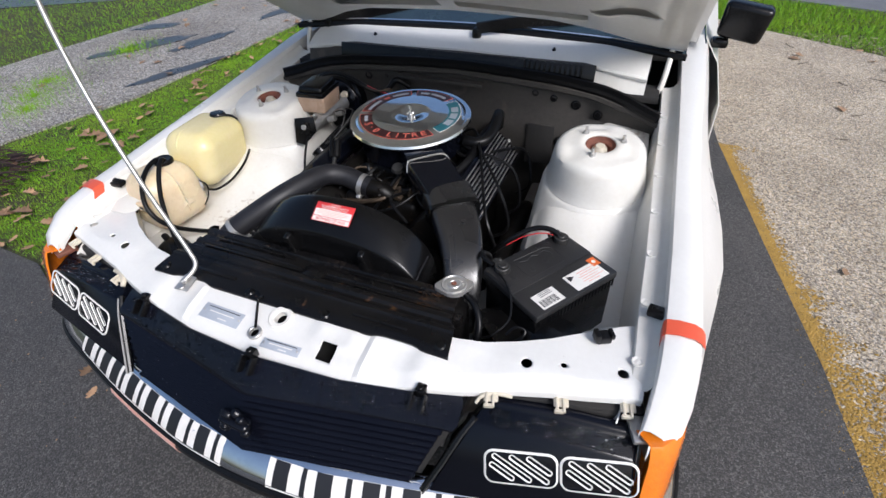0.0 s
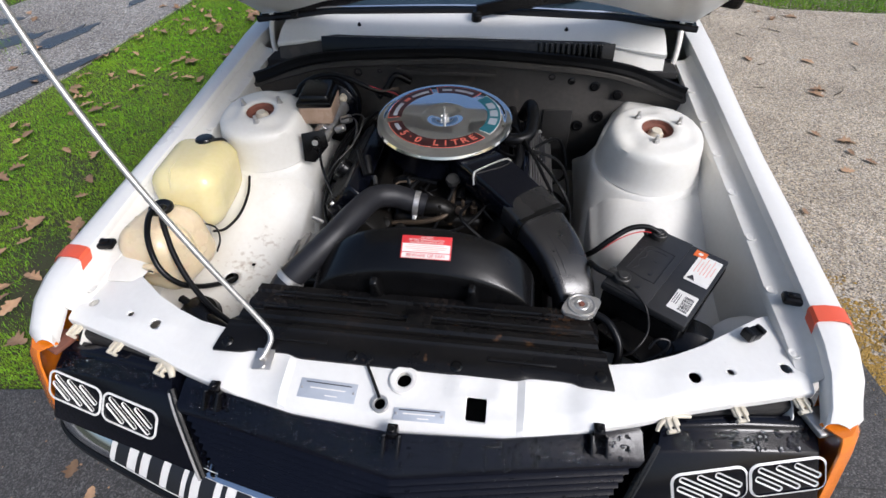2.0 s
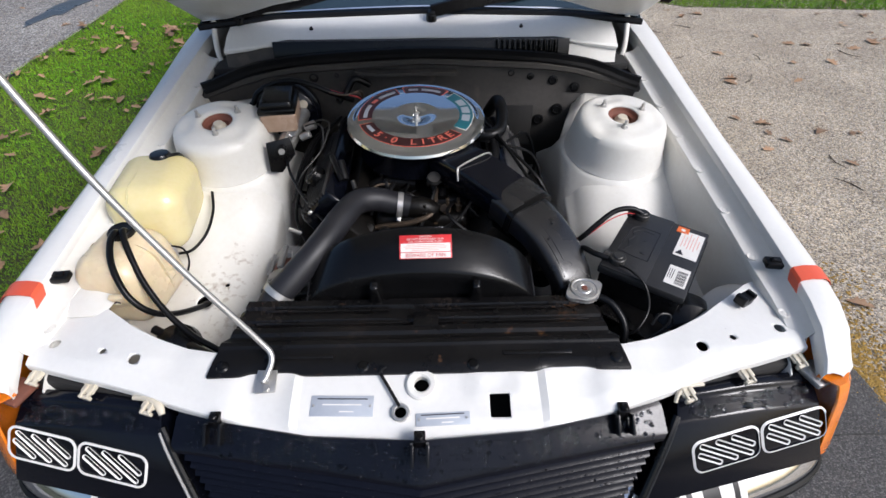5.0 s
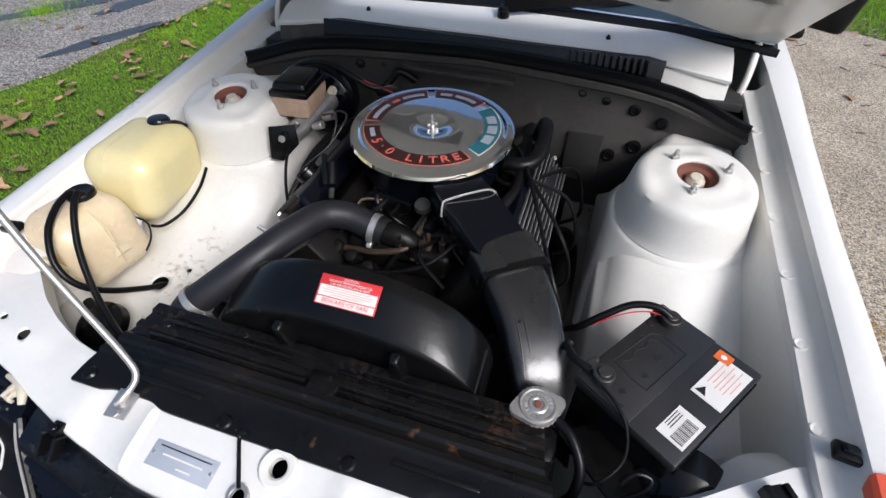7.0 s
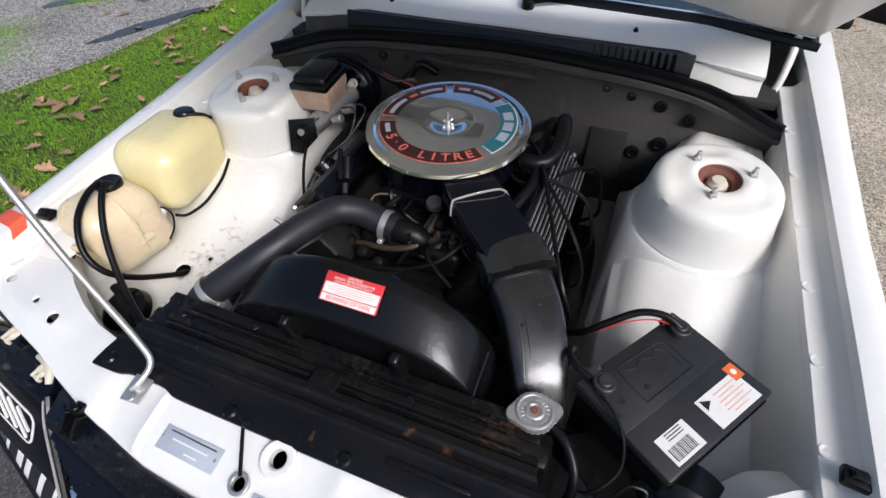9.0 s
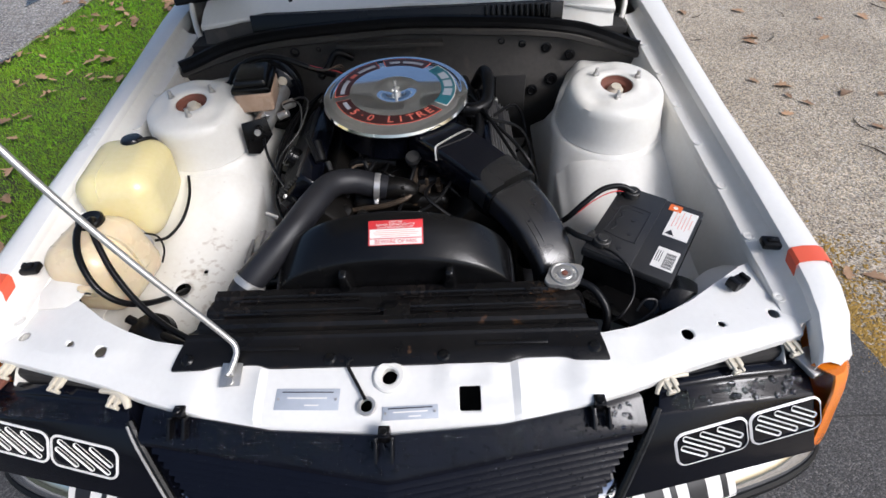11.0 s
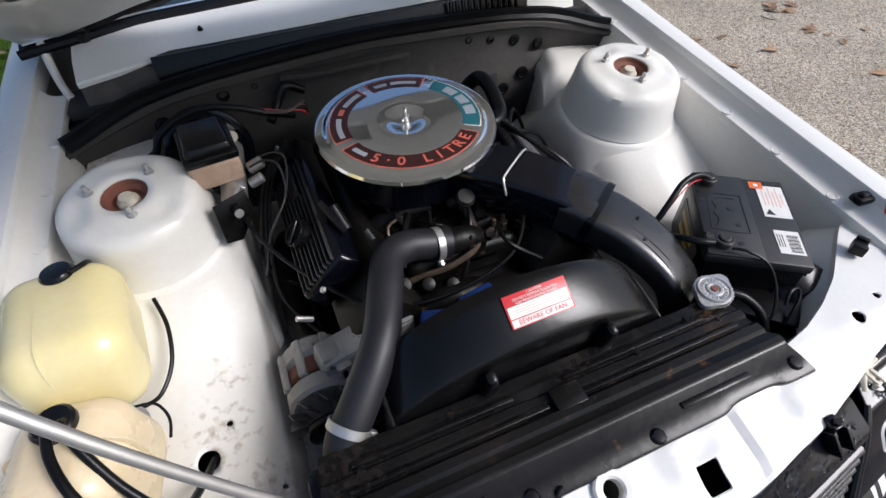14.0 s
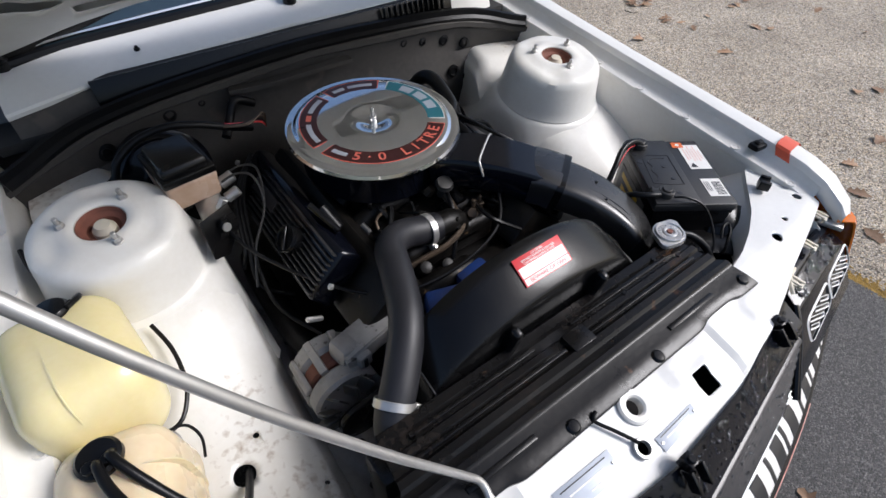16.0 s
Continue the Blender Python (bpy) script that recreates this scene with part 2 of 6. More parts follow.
grains(M["asphalt"], 270.0, 0.55, 2.3, 2.8)
grains(M["gravel"], 185.0, 0.35, 1.75, 1.2)
grains(M["path"], 110.0, 0.4, 1.9, 1.6)
INNER = dict(rough=0.36, col2=(0.66, 0.63, 0.56), scale=7, coat=0.2, spots=(0.34, 0.27, 0.19), spot_scale=42, spot_cut=0.76, bump=0.05, bscale=60)
M["inner_dirty"] = mat("dirty_white_inner_paint", (0.76, 0.745, 0.70), **INNER)
stain(M["inner_dirty"], [((-0.475, 0.215, 0.535), 0.10), ((-0.45, 0.30, 0.55), 0.06), ((-0.60, 0.82, 0.70), 0.10), ((-0.42, 0.10, 0.52), 0.10), ((0.60, 0.82, 0.70), 0.08)], (0.27, 0.19, 0.12), 75.0, 0.555)
stain(M["black_metal"], [((0.285, 0.035, 0.675), 0.045), ((0.27, 0.0, 0.675), 0.035), ((0.22, -0.04, 0.675), 0.02)], (0.13, 0.060, 0.022), 130.0, 0.56)
stain(M["black_metal"], [((0.29, 0.02, 0.675), 0.11), ((-0.29, 0.03, 0.675), 0.10), ((0.05, 0.04, 0.675), 0.09), ((-0.12, -0.03, 0.675), 0.07)], (0.022, 0.017, 0.014), 110.0, 0.52)
M["duct"] = mat("worn_black_duct_plastic", (0.010, 0.010, 0.011), 0.27, coat=0.1, col2=(0.022, 0.021, 0.020), scale=9, fine=40, spec=0.6, rvar=0.16, bump=0.12, bscale=35)
M["hose"] = mat("grey_black_hose_rubber", (0.011, 0.011, 0.0135), 0.48, col2=(0.018, 0.018, 0.021), scale=20, spec=0.4, bump=0.05, bscale=300)
M["grit"] = mat("asphalt_grit", (0.07, 0.067, 0.062), 0.85, col2=(0.03, 0.028, 0.026), scale=40)
vary(M["grit"], 0.4, 1.8, 0.02)
M["cast"] = mat("dusty_cast_alloy", (0.34, 0.33, 0.315), 0.55, 0.25, col2=(0.20, 0.19, 0.18), scale=25, spots=(0.09, 0.08, 0.07), spot_scale=60, spot_cut=0.64, bump=0.15, bscale=140)
M["satin_black"] = mat("satin_black_plastic", (0.003, 0.0035, 0.007), 0.20, col2=(0.004, 0.0045, 0.008), scale=12, rvar=0.06, spec=0.27, bump=0.05, bscale=90)
vary(M["stone"], 0.35, 1.7, 0.02)
M["blade"] = mat("grass_blade", (0.16, 0.34, 0.015), 0.5, col2=(0.28, 0.42, 0.03), scale=1.5, fine=12, rvar=0.1, spec=0.15)
vary(M["blade"], 0.6, 1.35, 0.02)
M["leaf"] = mat("dead_oak_leaf", (0.40, 0.25, 0.14), 0.7, col2=(0.22, 0.115, 0.06), scale=18, fine=60, bump=0.2, rnd=0.4)


# ---- mesh tools ----
def finish(bm, name, material, smooth=38.0):
    bmesh.ops.recalc_face_normals(bm, faces=bm.faces)
    lim = radians(smooth)
    for f in bm.faces:
        f.smooth = smooth > 0
    for e in bm.edges:
        e.smooth = len(e.link_faces) == 2 and e.calc_face_angle(0) < lim
    me = bpy.data.meshes.new(name)
    bm.to_mesh(me)
    bm.free()
    me.materials.append(material)
    return me


def thing(name, base, label, category, group="", kind=""):
    ob = new(name)
    ob.location = base
    ob.empty_display_size = 0.05
    return tagged(ob, label, category, group, kind)


def part(name, bm, material, parent=None, label="", smooth=38.0):
    """Links a bmesh in world places as one mesh object under a thing or under a part."""
    ob = new(name, finish(bm, name, material, smooth))
    if parent is not None:
        ob.parent = parent
        if parent.type == "EMPTY":
            ob.matrix_parent_inverse = Matrix.Translation(-parent.location)
    return tagged(ob, label)


def join(*bms):
    out = bmesh.new()
    for b in bms:
        me = bpy.data.meshes.new("tmp")
        b.to_mesh(me)
        b.free()
        out.from_mesh(me)
        bpy.data.meshes.remove(me)
    return out


def moved(bm, m):
    bmesh.ops.transform(bm, matrix=m, verts=bm.verts)
    return bm


def box(sx, sy, sz, m=Matrix(), bevel=0.0, seg=2, taper=1.0):
    bm = bmesh.new()
    bmesh.ops.create_cube(bm, size=1)
    for v in bm.verts:
        k = taper if v.co.z > 0 else 1.0
        v.co = Vector((v.co.x * sx * k, v.co.y * sy * k, v.co.z * sz))
    if bevel:
        bmesh.ops.bevel(bm, geom=list(bm.edges), offset=bevel, segments=seg, profile=0.5, affect="EDGES")
    return moved(bm, m)


def smooth_path(pts, per=6):
    P = [Vector(p) for p in pts]
    out = []
    for i in range(len(P) - 1):
        a, b, c, d = P[max(i - 1, 0)], P[i], P[i + 1], P[min(i + 2, len(P) - 1)]
        for k in range(per):
            t = k / per
            out.append(0.5 * ((2 * b) + (c - a) * t + (2 * a - 5 * b + 4 * c - d) * t * t + (3 * b - a - 3 * c + d) * t ** 3))
    return out + [P[-1]]


def tube(pts, r, n=10, per=6, section=None, straight=False):
    """A swept tube; r: one radius or one for each given point; section: a list of (u, v) instead of a circle."""
    P = [Vector(p) for p in pts] if straight else smooth_path(pts, per)
    rs = r if isinstance(r, (list, tuple)) else [r] * len(pts)
    step = 1 if straight else per
    bm = bmesh.new()
    side = None
    rings = []
    for i, p in enumerate(P):
        d = (P[min(i + 1, len(P) - 1)] - P[max(i - 1, 0)]).normalized()
        if side is None:
            side = d.cross(Vector((0, 0, 1)))
            if side.length < 0.05:
                side = Vector((1, 0, 0))
        side = (side - d * side.dot(d)).normalized()
        up = side.cross(d)
        k = i / step
        lo = min(int(k), len(rs) - 1)
        rad = rs[lo] + (rs[min(lo + 1, len(rs) - 1)] - rs[lo]) * (k - int(k))
        sec = section or [(math.cos(2 * math.pi * j / n), math.sin(2 * math.pi * j / n)) for j in range(n)]
        rings.append([bm.verts.new(p + side * (u * rad) + up * (v * rad)) for u, v in sec])
    for a, b in zip(rings, rings[1:]):
        for j in range(len(a)):
            bm.faces.new((a[j], a[j - 1], b[j - 1], b[j]))
    bm.faces.new(rings[0])
    bm.faces.new(rings[-1][::-1])
    return bm


def lathe(profile, m=Matrix(), n=32, closed=False):
    """Turns (radius, height) pairs round z."""
    bm = bmesh.new()
    rings = []
    for r, z in profile:
        if r < 1e-5:
            rings.append([bm.verts.new((0, 0, z))])
        else:
            rings.append([bm.verts.new((r * math.cos(2 * math.pi * j / n), r * math.sin(2 * math.pi * j / n), z)) for j in range(n)])
    pairs = list(zip(rings, rings[1:])) + ([(rings[-1], rings[0])] if closed else [])
    for a, b in pairs:
        for j in range(n):
            if len(a) == 1 and len(b) == 1:
                continue
            if len(a) == 1:
                bm.faces.new((a[0], b[j], b[j - 1]))
            elif len(b) == 1:
                bm.faces.new((a[j], a[j - 1], b[0]))
            else:
                bm.faces.new((a[j], a[j - 1], b[j - 1], b[j]))
    return moved(bm, m)


def disc(r, h, m=Matrix(), n=24, bevel=0.0):
    b = bevel or min(r, h) * 0.15
    return lathe([(0, 0), (r - b, 0), (r, b), (r, h - b), (r - b, h), (0, h)], m, n)


def ring(ro, ri, h, m=Matrix(), n=32):
    b = min(h, ro - ri) * 0.2
    return lathe([(ri, b), (ri + b, 0), (ro - b, 0), (ro, b), (ro, h - b), (ro - b, h), (ri + b, h), (ri, h - b)], m, n, closed=True)


def prism(pts, z0, z1, m=Matrix(), bevel=0.0, seg=2):
    bm = bmesh.new()
    lo = [bm.verts.new((x, y, z0)) for x, y in pts]
    hi = [bm.verts.new((x, y, z1)) for x, y in pts]
    bm.faces.new(lo[::-1])
    bm.faces.new(hi)
    for i in range(len(pts)):
        bm.faces.new((lo[i - 1], lo[i], hi[i], hi[i - 1]))
    if bevel:
        bmesh.ops.bevel(bm, geom=list(bm.edges), offset=bevel, segments=seg, profile=0.5, affect="EDGES")
    return moved(bm, m)


def skin(rows, thick=0.0, closed=False):
    """A sheet through rows of points; thick gives it depth."""
    bm = bmesh.new()
    V = [[bm.verts.new(p) for p in row] for row in rows]
    for a, b in zip(V, V[1:]):
        rng = range(len(a)) if closed else range(1, len(a))
        for j in rng:
            bm.faces.new((a[j - 1], a[j], b[j], b[j - 1]))
    bmesh.ops.recalc_face_normals(bm, faces=bm.faces)
    if thick:
        bmesh.ops.solidify(bm, geom=list(bm.faces), thickness=thick)
    return bm


def cut(ob, cutters):
    """Takes the cutters' shapes out of ob's mesh for good."""
    tmp = []
    for c in cutters:
        o = new("cutter", finish(c, "cutter", M["ink"]))
        md = ob.modifiers.new("cut", "BOOLEAN")
        md.operation, md.object, md.solver = "DIFFERENCE", o, "EXACT"
        tmp.append(o)
    dg = bpy.context.evaluated_depsgraph_get()
    dg.update()
    me = bpy.data.meshes.new_from_object(ob.evaluated_get(dg))
    ob.modifiers.clear()
    ob.data = me
    for o in tmp:
        bpy.data.objects.remove(o)
    return ob


def letters(text, size, m, depth=0.0006, bold=0.0):
    """Text in the built-in font as a mesh, centred, lying in the plane of m."""
    cu = bpy.data.curves.new("text", "FONT")
    cu.body, cu.size, cu.align_x, cu.align_y, cu.extrude, cu.resolution_u = text, size, "CENTER", "CENTER", depth, 3
    cu.offset = bold
    o = new("text", cu)
    dg = bpy.context.evaluated_depsgraph_get()
    dg.update()
    me = bpy.data.meshes.new_from_object(o.evaluated_get(dg))
    bpy.data.objects.remove(o)
    bm = bmesh.new()
    bm.from_mesh(me)
    bpy.data.meshes.remove(me)
    return moved(bm, m)


def frame_on(o, u, v):
    """A placing whose x runs along u and y along v, from the point o."""
    u = Vector(u).normalized()
    w = u.cross(Vector(v)).normalized()
    v = w.cross(u)
    return Matrix(((u.x, v.x, w.x, o[0]), (u.y, v.y, w.y, o[1]), (u.z, v.z, w.z, o[2]), (0, 0, 0, 1)))


def lerp(tab, t):
    """Linear reading of a table of (t, value)."""
    for (a, x), (b, y) in zip(tab, tab[1:]):
        if t <= b:
            k = max(0.0, (t - a) / (b - a))
            return x + (y - x) * k
    return tab[-1][1]


MIRROR = Matrix.Diagonal((-1, 1, 1, 1))


def both(build, name, material, parent, label=""):
    """The same part on both sides of the car."""
    a = part(name, build(), material, parent, label)
    b = part(name, moved(build(), MIRROR), material, parent, label)
    return a, b


# ---- ground ----
def sheet(pts, z, name, material, label, category, thick=0.02):
    ob = part(name, prism(pts, z - thick, z), material, None, label)
    return tagged(ob, label, category, kind="structure")


ground = part("ground", prism([(-300, -300), (300, -300), (300, 300), (-300, 300)], -0.3, -0.022), M["soil"])
tagged(ground, "short green lawn with darkened soil beneath", "ground", kind="structure")
sheet([(-3.3, -6), (1.75, -6), (1.42, 0.075), (1.33, 0.75), (1.2, 1.4), (1.03, 2.32), (0.85, 4.0), (-0.9, 4.0), (-1.10, 0.9), (-1.18, 0.27), (-1.28, 0.09), (-1.45, 0.07), (-1.77, 0.20), (-2.1, 0.22), (-3.3, 0.10)], 0.0,
      "pavement", M["asphalt"], "dark damp asphalt drive under the car", "pavement", 0.03)
sheet([(1.75, -6), (14, -6), (14, 3.0), (2.3, 4.05), (1.45, 4.6), (0.6, 5.2), (0.85, 4.0), (1.03, 2.32), (1.2, 1.4), (1.33, 0.75), (1.42, 0.075)], -0.004,
      "gravel_drive", M["gravel"], "tan compacted gravel drive strewn with twigs", "drive", 0.03)
sheet([(-3.3, -6), (-3.2, 0.97), (-2.95, 1.8), (-2.88, 3.8), (-2.9, 9), (-4.4, 9), (-4.5, 3.95), (-4.75, 1.97), (-5.2, -6)], -0.006,
      "track", M["path"], "worn grey gravel track with damp patches", "track", 0.02)
sheet([(0.2, 5.95), (1.79, 5.72), (2.53, 5.44), (5, 4.6), (14, 3.6), (40, 0), (40, 14), (-2, 12)], -0.004, "road", M["road"], "grey sealed road beyond the lawn", "road", 0.02)
sheet([(-9, 2.4), (-5.6, 4.2), (-5.0, 7), (-5.6, 12), (-9, 9)], -0.01, "road_far", M["wet"], "dark wet seal beyond the lawn", "road", 0.012)
for x, y, sx, sy, a in ((-3.9, 2.75, 0.5, 0.12, 60), (-3.45, 3.0, 0.35, 0.10, 80), (-3.05, 2.35, 0.45, 0.07, 70), (-4.3, 3.3, 0.25, 0.10, 40), (-3.3, 4.4, 0.6, 0.12, 85)):
    pts = []
    rr = random.Random(int(x * 100))
    for k in range(18):
        th = k * math.tau / 18
        w = rr.uniform(0.7, 1.2)
        pts.append((sx * w * math.cos(th), sy * w * math.sin(th)))
    tagged(part("wet_patch", prism(pts, -0.012, -0.002, pose(x, y, 0, 0, 0, a)), M["wet"]), "dark wet patch in the gravel track", "puddle", "wet patches on the track", "structure")


def scatter(n, place, size, seed, build):
    """Many small pieces in one mesh, from plain vertex lists."""
    rr = random.Random(seed)
    verts, faces = [], []
    for _ in range(n):
        p = place(rr)
        if p is None:
            continue
        vs, fs = build(rr, p, size)
        k = len(verts)
        verts += vs
        faces += [tuple(i + k for i in f) for f in fs]
    return verts, faces


def stuff(name, data, material, label, category):
    me = bpy.data.meshes.new(name)
    me.from_pydata(data[0], [], data[1])
    me.materials.append(material)
    return tagged(new(name, me), label, category, kind="stuff")


def blade(rr, p, size):
    h, a, w = size * rr.uniform(0.5, 1.3), rr.uniform(0, math.tau), rr.uniform(0.0008, 0.0014) * (1 + 0.6 * (p[1] > 2.5))
    lean, b = rr.uniform(0.2, 0.9) * h, rr.uniform(0, math.tau)
    c, s = math.cos(a) * w, math.sin(a) * w
    dx, dy = math.cos(b) * lean, math.sin(b) * lean
    x, y, z = p
    return ([(x - c, y - s, z), (x + c, y + s, z), (x + dx * 0.4 + c * 0.8, y + dy * 0.4 + s * 0.8, z + h * 0.6), (x + dx * 0.4 - c * 0.8, y + dy * 0.4 - s * 0.8, z + h * 0.6), (x + dx, y + dy, z + h)],
            [(0, 1, 2, 3), (3, 2, 4)])


def lawn_left(rr):
    y = 9 * rr.random() ** 1.9 + 0.0
    lo = lerp([(0, -3.22), (0.97, -3.2), (1.8, -2.93), (3.8, -2.88), (9, -2.9)], y) + rr.gauss(0, 0.06)
    hi = lerp([(0, -1.15), (0.27, -1.27), (0.9, -1.13), (4, -0.88), (9, -0.8)], y) + rr.gauss(0, 0.04)
    x = rr.uniform(lo, hi)
    edge = lerp([(-3.3, 0.12), (-2.1, 0.25), (-1.77, 0.22), (-1.45, 0.10), (-1.28, 0.08), (-1.1, 0.0)], x) + rr.gauss(0, 0.03)
    # grass is sparse near the front; extra thinning also imitates shade there
    bare = noise.noise((x * 3.2, y * 3.2, 1.0)) * 0.9 + 0.74 - 0.62 * (y - 0.1)
    if y < edge or (rr.random() < bare and y < 1.4):
        return None
    return (x, y, -0.022)


def lawn_far(rr):
    y = rr.uniform(-1, 9)
    hi = lerp([(-1, -5.0), (1.97, -4.75), (3.95, -4.5), (9, -4.4)], y) + rr.gauss(0, 0.1)
    return (hi - 3.0 * rr.random() ** 1.4, y, -0.022)


def lawn_right(rr):
    x = 0.4 + 9.6 * rr.random() ** 1.5
    lo = lerp([(0.4, 5.25), (1.45, 4.58), (2.3, 4.07), (8, 3.5)], x) + abs(rr.gauss(0, 0.04))
    hi = lerp([(0.4, 5.9), (1.79, 5.70), (2.53, 5.42), (5, 4.6), (8, 4.25)], x)
    return (x, rr.uniform(lo, hi), -0.022) if hi > lo else None


def tufts(rr):
    a, r = rr.uniform(0, math.tau), abs(rr.gauss(0, 0.16))
    cx, cy = rr.choice(((-3.75, 1.55), (-3.95, 1.8), (-4.35, 1.35), (-3.55, 1.35), (-3.95, 2.6)))
    return (cx + r * math.cos(a), cy + 1.4 * r * math.sin(a), -0.006)


stuff("grass", scatter(340000, lawn_left, 0.014, 1, blade), M["blade"], "bright green mown grass beside the car", "grass")
stuff("grass_strip", scatter(40000, lawn_far, 0.026, 2, blade), M["blade"], "bright green grass beyond the gravel track", "grass")
stuff("grass_verge", scatter(70000, lawn_right, 0.036, 3, blade), M["blade"], "lush green grass verge beside the road", "grass")
stuff("grass_tufts", scatter(3500, tufts, 0.035, 4, blade), M["blade"], "short grass tufts growing through gravel", "grass")


def pebble(rr, p, size):
    s = size * rr.uniform(0.4, 1.5)
    a = rr.uniform(0, math.tau)
    c, q = math.cos(a), math.sin(a)
    out = []
    for x, y, z in ((1, 0, 0), (0, 1, 0), (-1, 0, 0), (0, -1, 0), (0, 0, 0.7), (0.6, 0.5, 0.45), (-0.55, -0.5, 0.45)):
        x, y = x * s * rr.uniform(0.7, 1.2), y * s * rr.uniform(0.6, 1.0)
        out.append((p[0] + c * x - q * y, p[1] + q * x + c * y, p[2] + z * s * 0.7))
    return out, [(0, 5, 4), (0, 1, 5), (1, 4, 5), (1, 2, 4), (2, 6, 4), (2, 3, 6), (3, 4, 6), (3, 0, 4)]


def on_gravel(rr):
    y = 5.2 * rr.random() ** 1.3 - 0.6
    lo = lerp([(-0.6, 1.44), (0.075, 1.42), (0.75, 1.33), (1.4, 1.2), (2.32, 1.03), (4, 0.86)], y) + abs(rr.gauss(0, 0.02))
    return (lo + 3.4 * rr.random() ** 1.5, y, -0.005)


def on_track(rr):
    y = rr.uniform(0.0, 5)
    return (lerp([(0, -3.25), (0.97, -3.2), (1.8, -2.95), (5, -2.9)], y) - 1.5 * rr.random(), y, -0.007)


stuff("gravel_stones", scatter(70000, on_gravel, 0.0056, 5, pebble), M["stone"], "small tan and grey gravel stones", "gravel")
stuff("track_stones", scatter(14000, on_track, 0.0052, 6, pebble), M["stone"], "loose grey stones on the worn track", "gravel")


def on_asphalt(rr):
    return (rr.uniform(-1.9, 1.6), rr.uniform(-1.1, 0.6), 0.0) if rr.random() < 0.7 else (rr.uniform(0.8, 1.4), rr.uniform(-0.3, 2.5), 0.0)


stuff("asphalt_grit", scatter(14000, on_asphalt, 0.0022, 15, pebble), M["grit"], "fine grit lying on the dark asphalt", "grit")


def crumbs(rr):
    return (-1.0 + rr.gauss(0, 0.35), -0.05 + rr.gauss(0, 0.2), 0.001)


stuff("leaf_crumbs", scatter(60, crumbs, 0.004, 16, pebble), M["leaf"], "crumbled brown leaf litter on the asphalt", "leaf litter")


def on_edge(rr):
    y = rr.uniform(-0.3, 2.3)
    w = 0.045 * (1 + 2.6 * (0.05 < y < 0.8)) * (0.45 + 0.8 * noise.noise((y * 5, 0, 3)) ** 2 * 4)
    x = lerp([(-0.3, 1.43), (0.075, 1.42), (0.75, 1.33), (1.4, 1.2), (2.32, 1.03)], y)
    return (x + (rr.gauss(0.02, w * 0.5) if rr.random() < 0.4 else abs(rr.gauss(0.0, w * 1.5))), y, -0.003)


stuff("moss", scatter(14000, on_edge, 0.0055, 7, pebble), M["moss"], "ochre moss along the edge of the asphalt", "moss")
for a, b in (((1.08, 0.075), (1.42, 0.078)),):
    tagged(part("seam", tube([(a[0], a[1], 0.001), (1.25, 0.083, 0.001), (b[0], b[1], 0.001)], 0.0022, 6), M["grit"]), "thin gritty seam across the asphalt", "seam", kind="structure")


# fallen leaves
def leaf_mesh(seed, L):
    rr = random.Random(seed)
    lobes = 4
    left, right = [], []
    for k in range(lobes * 2 + 1):
        t = k / (lobes * 2)
        w = 0.30 * math.sin(math.pi * min(1, t * 0.9 + 0.06)) * (1.15 if k % 2 else 0.62) * rr.uniform(0.8, 1.2)
        left.append((t + (0.05 if k % 2 else 0), w))
        right.append((t + (0.05 if k % 2 else 0), -w * rr.uniform(0.8, 1.15)))
    bm = bmesh.new()
    curl, bend = rr.uniform(0.3, 0.9), rr.uniform(-0.2, 0.3)

    def z(t, w):
        return L * (curl * w * w * 1.6 + bend * (t - 0.5) ** 2 + 0.02)
    mid = [bm.verts.new((L * (i / (lobes * 2) - 0.5), 0, z(i / (lobes * 2), 0))) for i in range(lobes * 2 + 1)]
    for side in (left, right):
        vs = [bm.verts.new((L * (t - 0.5), L * w, z(t, w))) for t, w in side]
        for i in range(lobes * 2):
            bm.faces.new((mid[i], mid[i + 1], vs[i + 1], vs[i]))
    st = [bm.verts.new((-0.5 * L, 0.006 * L, z(0, 0))), bm.verts.new((-0.5 * L, -0.006 * L, z(0, 0))), bm.verts.new((-0.72 * L, 0.02 * L, 0.03 * L))]
    bm.faces.new(st)
    return bm


def leaf(seed, L):
    ob = part("fallen_leaf", leaf_mesh(seed, L), M["leaf"])
    return tagged(ob, "dry curled brown oak leaf lying on the ground", "leaf", "fallen leaves")


kinds = [leaf(s, L) for s, L in ((1, 0.075), (2, 0.088), (3, 0.062), (4, 0.10), (5, 0.052))]
rr = random.Random(11)


def drop_leaf(i, x, y, z):
    m = pose(x, y, z, rr.uniform(-14, 14), rr.uniform(-14, 14), rr.uniform(0, 360))
    if i < len(kinds):
        kinds[i].matrix_world = m
    else:
        copy_thing(kinds[rr.randrange(len(kinds))], m)


spots = [(0.565, -0.46, 0.004), (-1.55, 0.52, 0.010), (-1.02, -0.14, 0.004), (-1.42, 0.36, 0.010), (-0.92, -0.20, 0.004)]
for _ in range(175):
    y = 3.6 * rr.random() ** 1.1 + 0.2
    x = -1.30 - 1.6 * rr.random()
    spots.append((x, y, 0.012))
for _ in range(95):
    spots.append((rr.uniform(1.45, 4.2), rr.uniform(-0.3, 4.2), 0.002))
for _ in range(22):
    spots.append((rr.uniform(-4.4, -3.0), rr.uniform(0.6, 4.5), 0.0))
for _ in range(20):
    spots.append((-2.35 + rr.gauss(0, 0.25), 0.42 + rr.gauss(0, 0.16), 0.012))
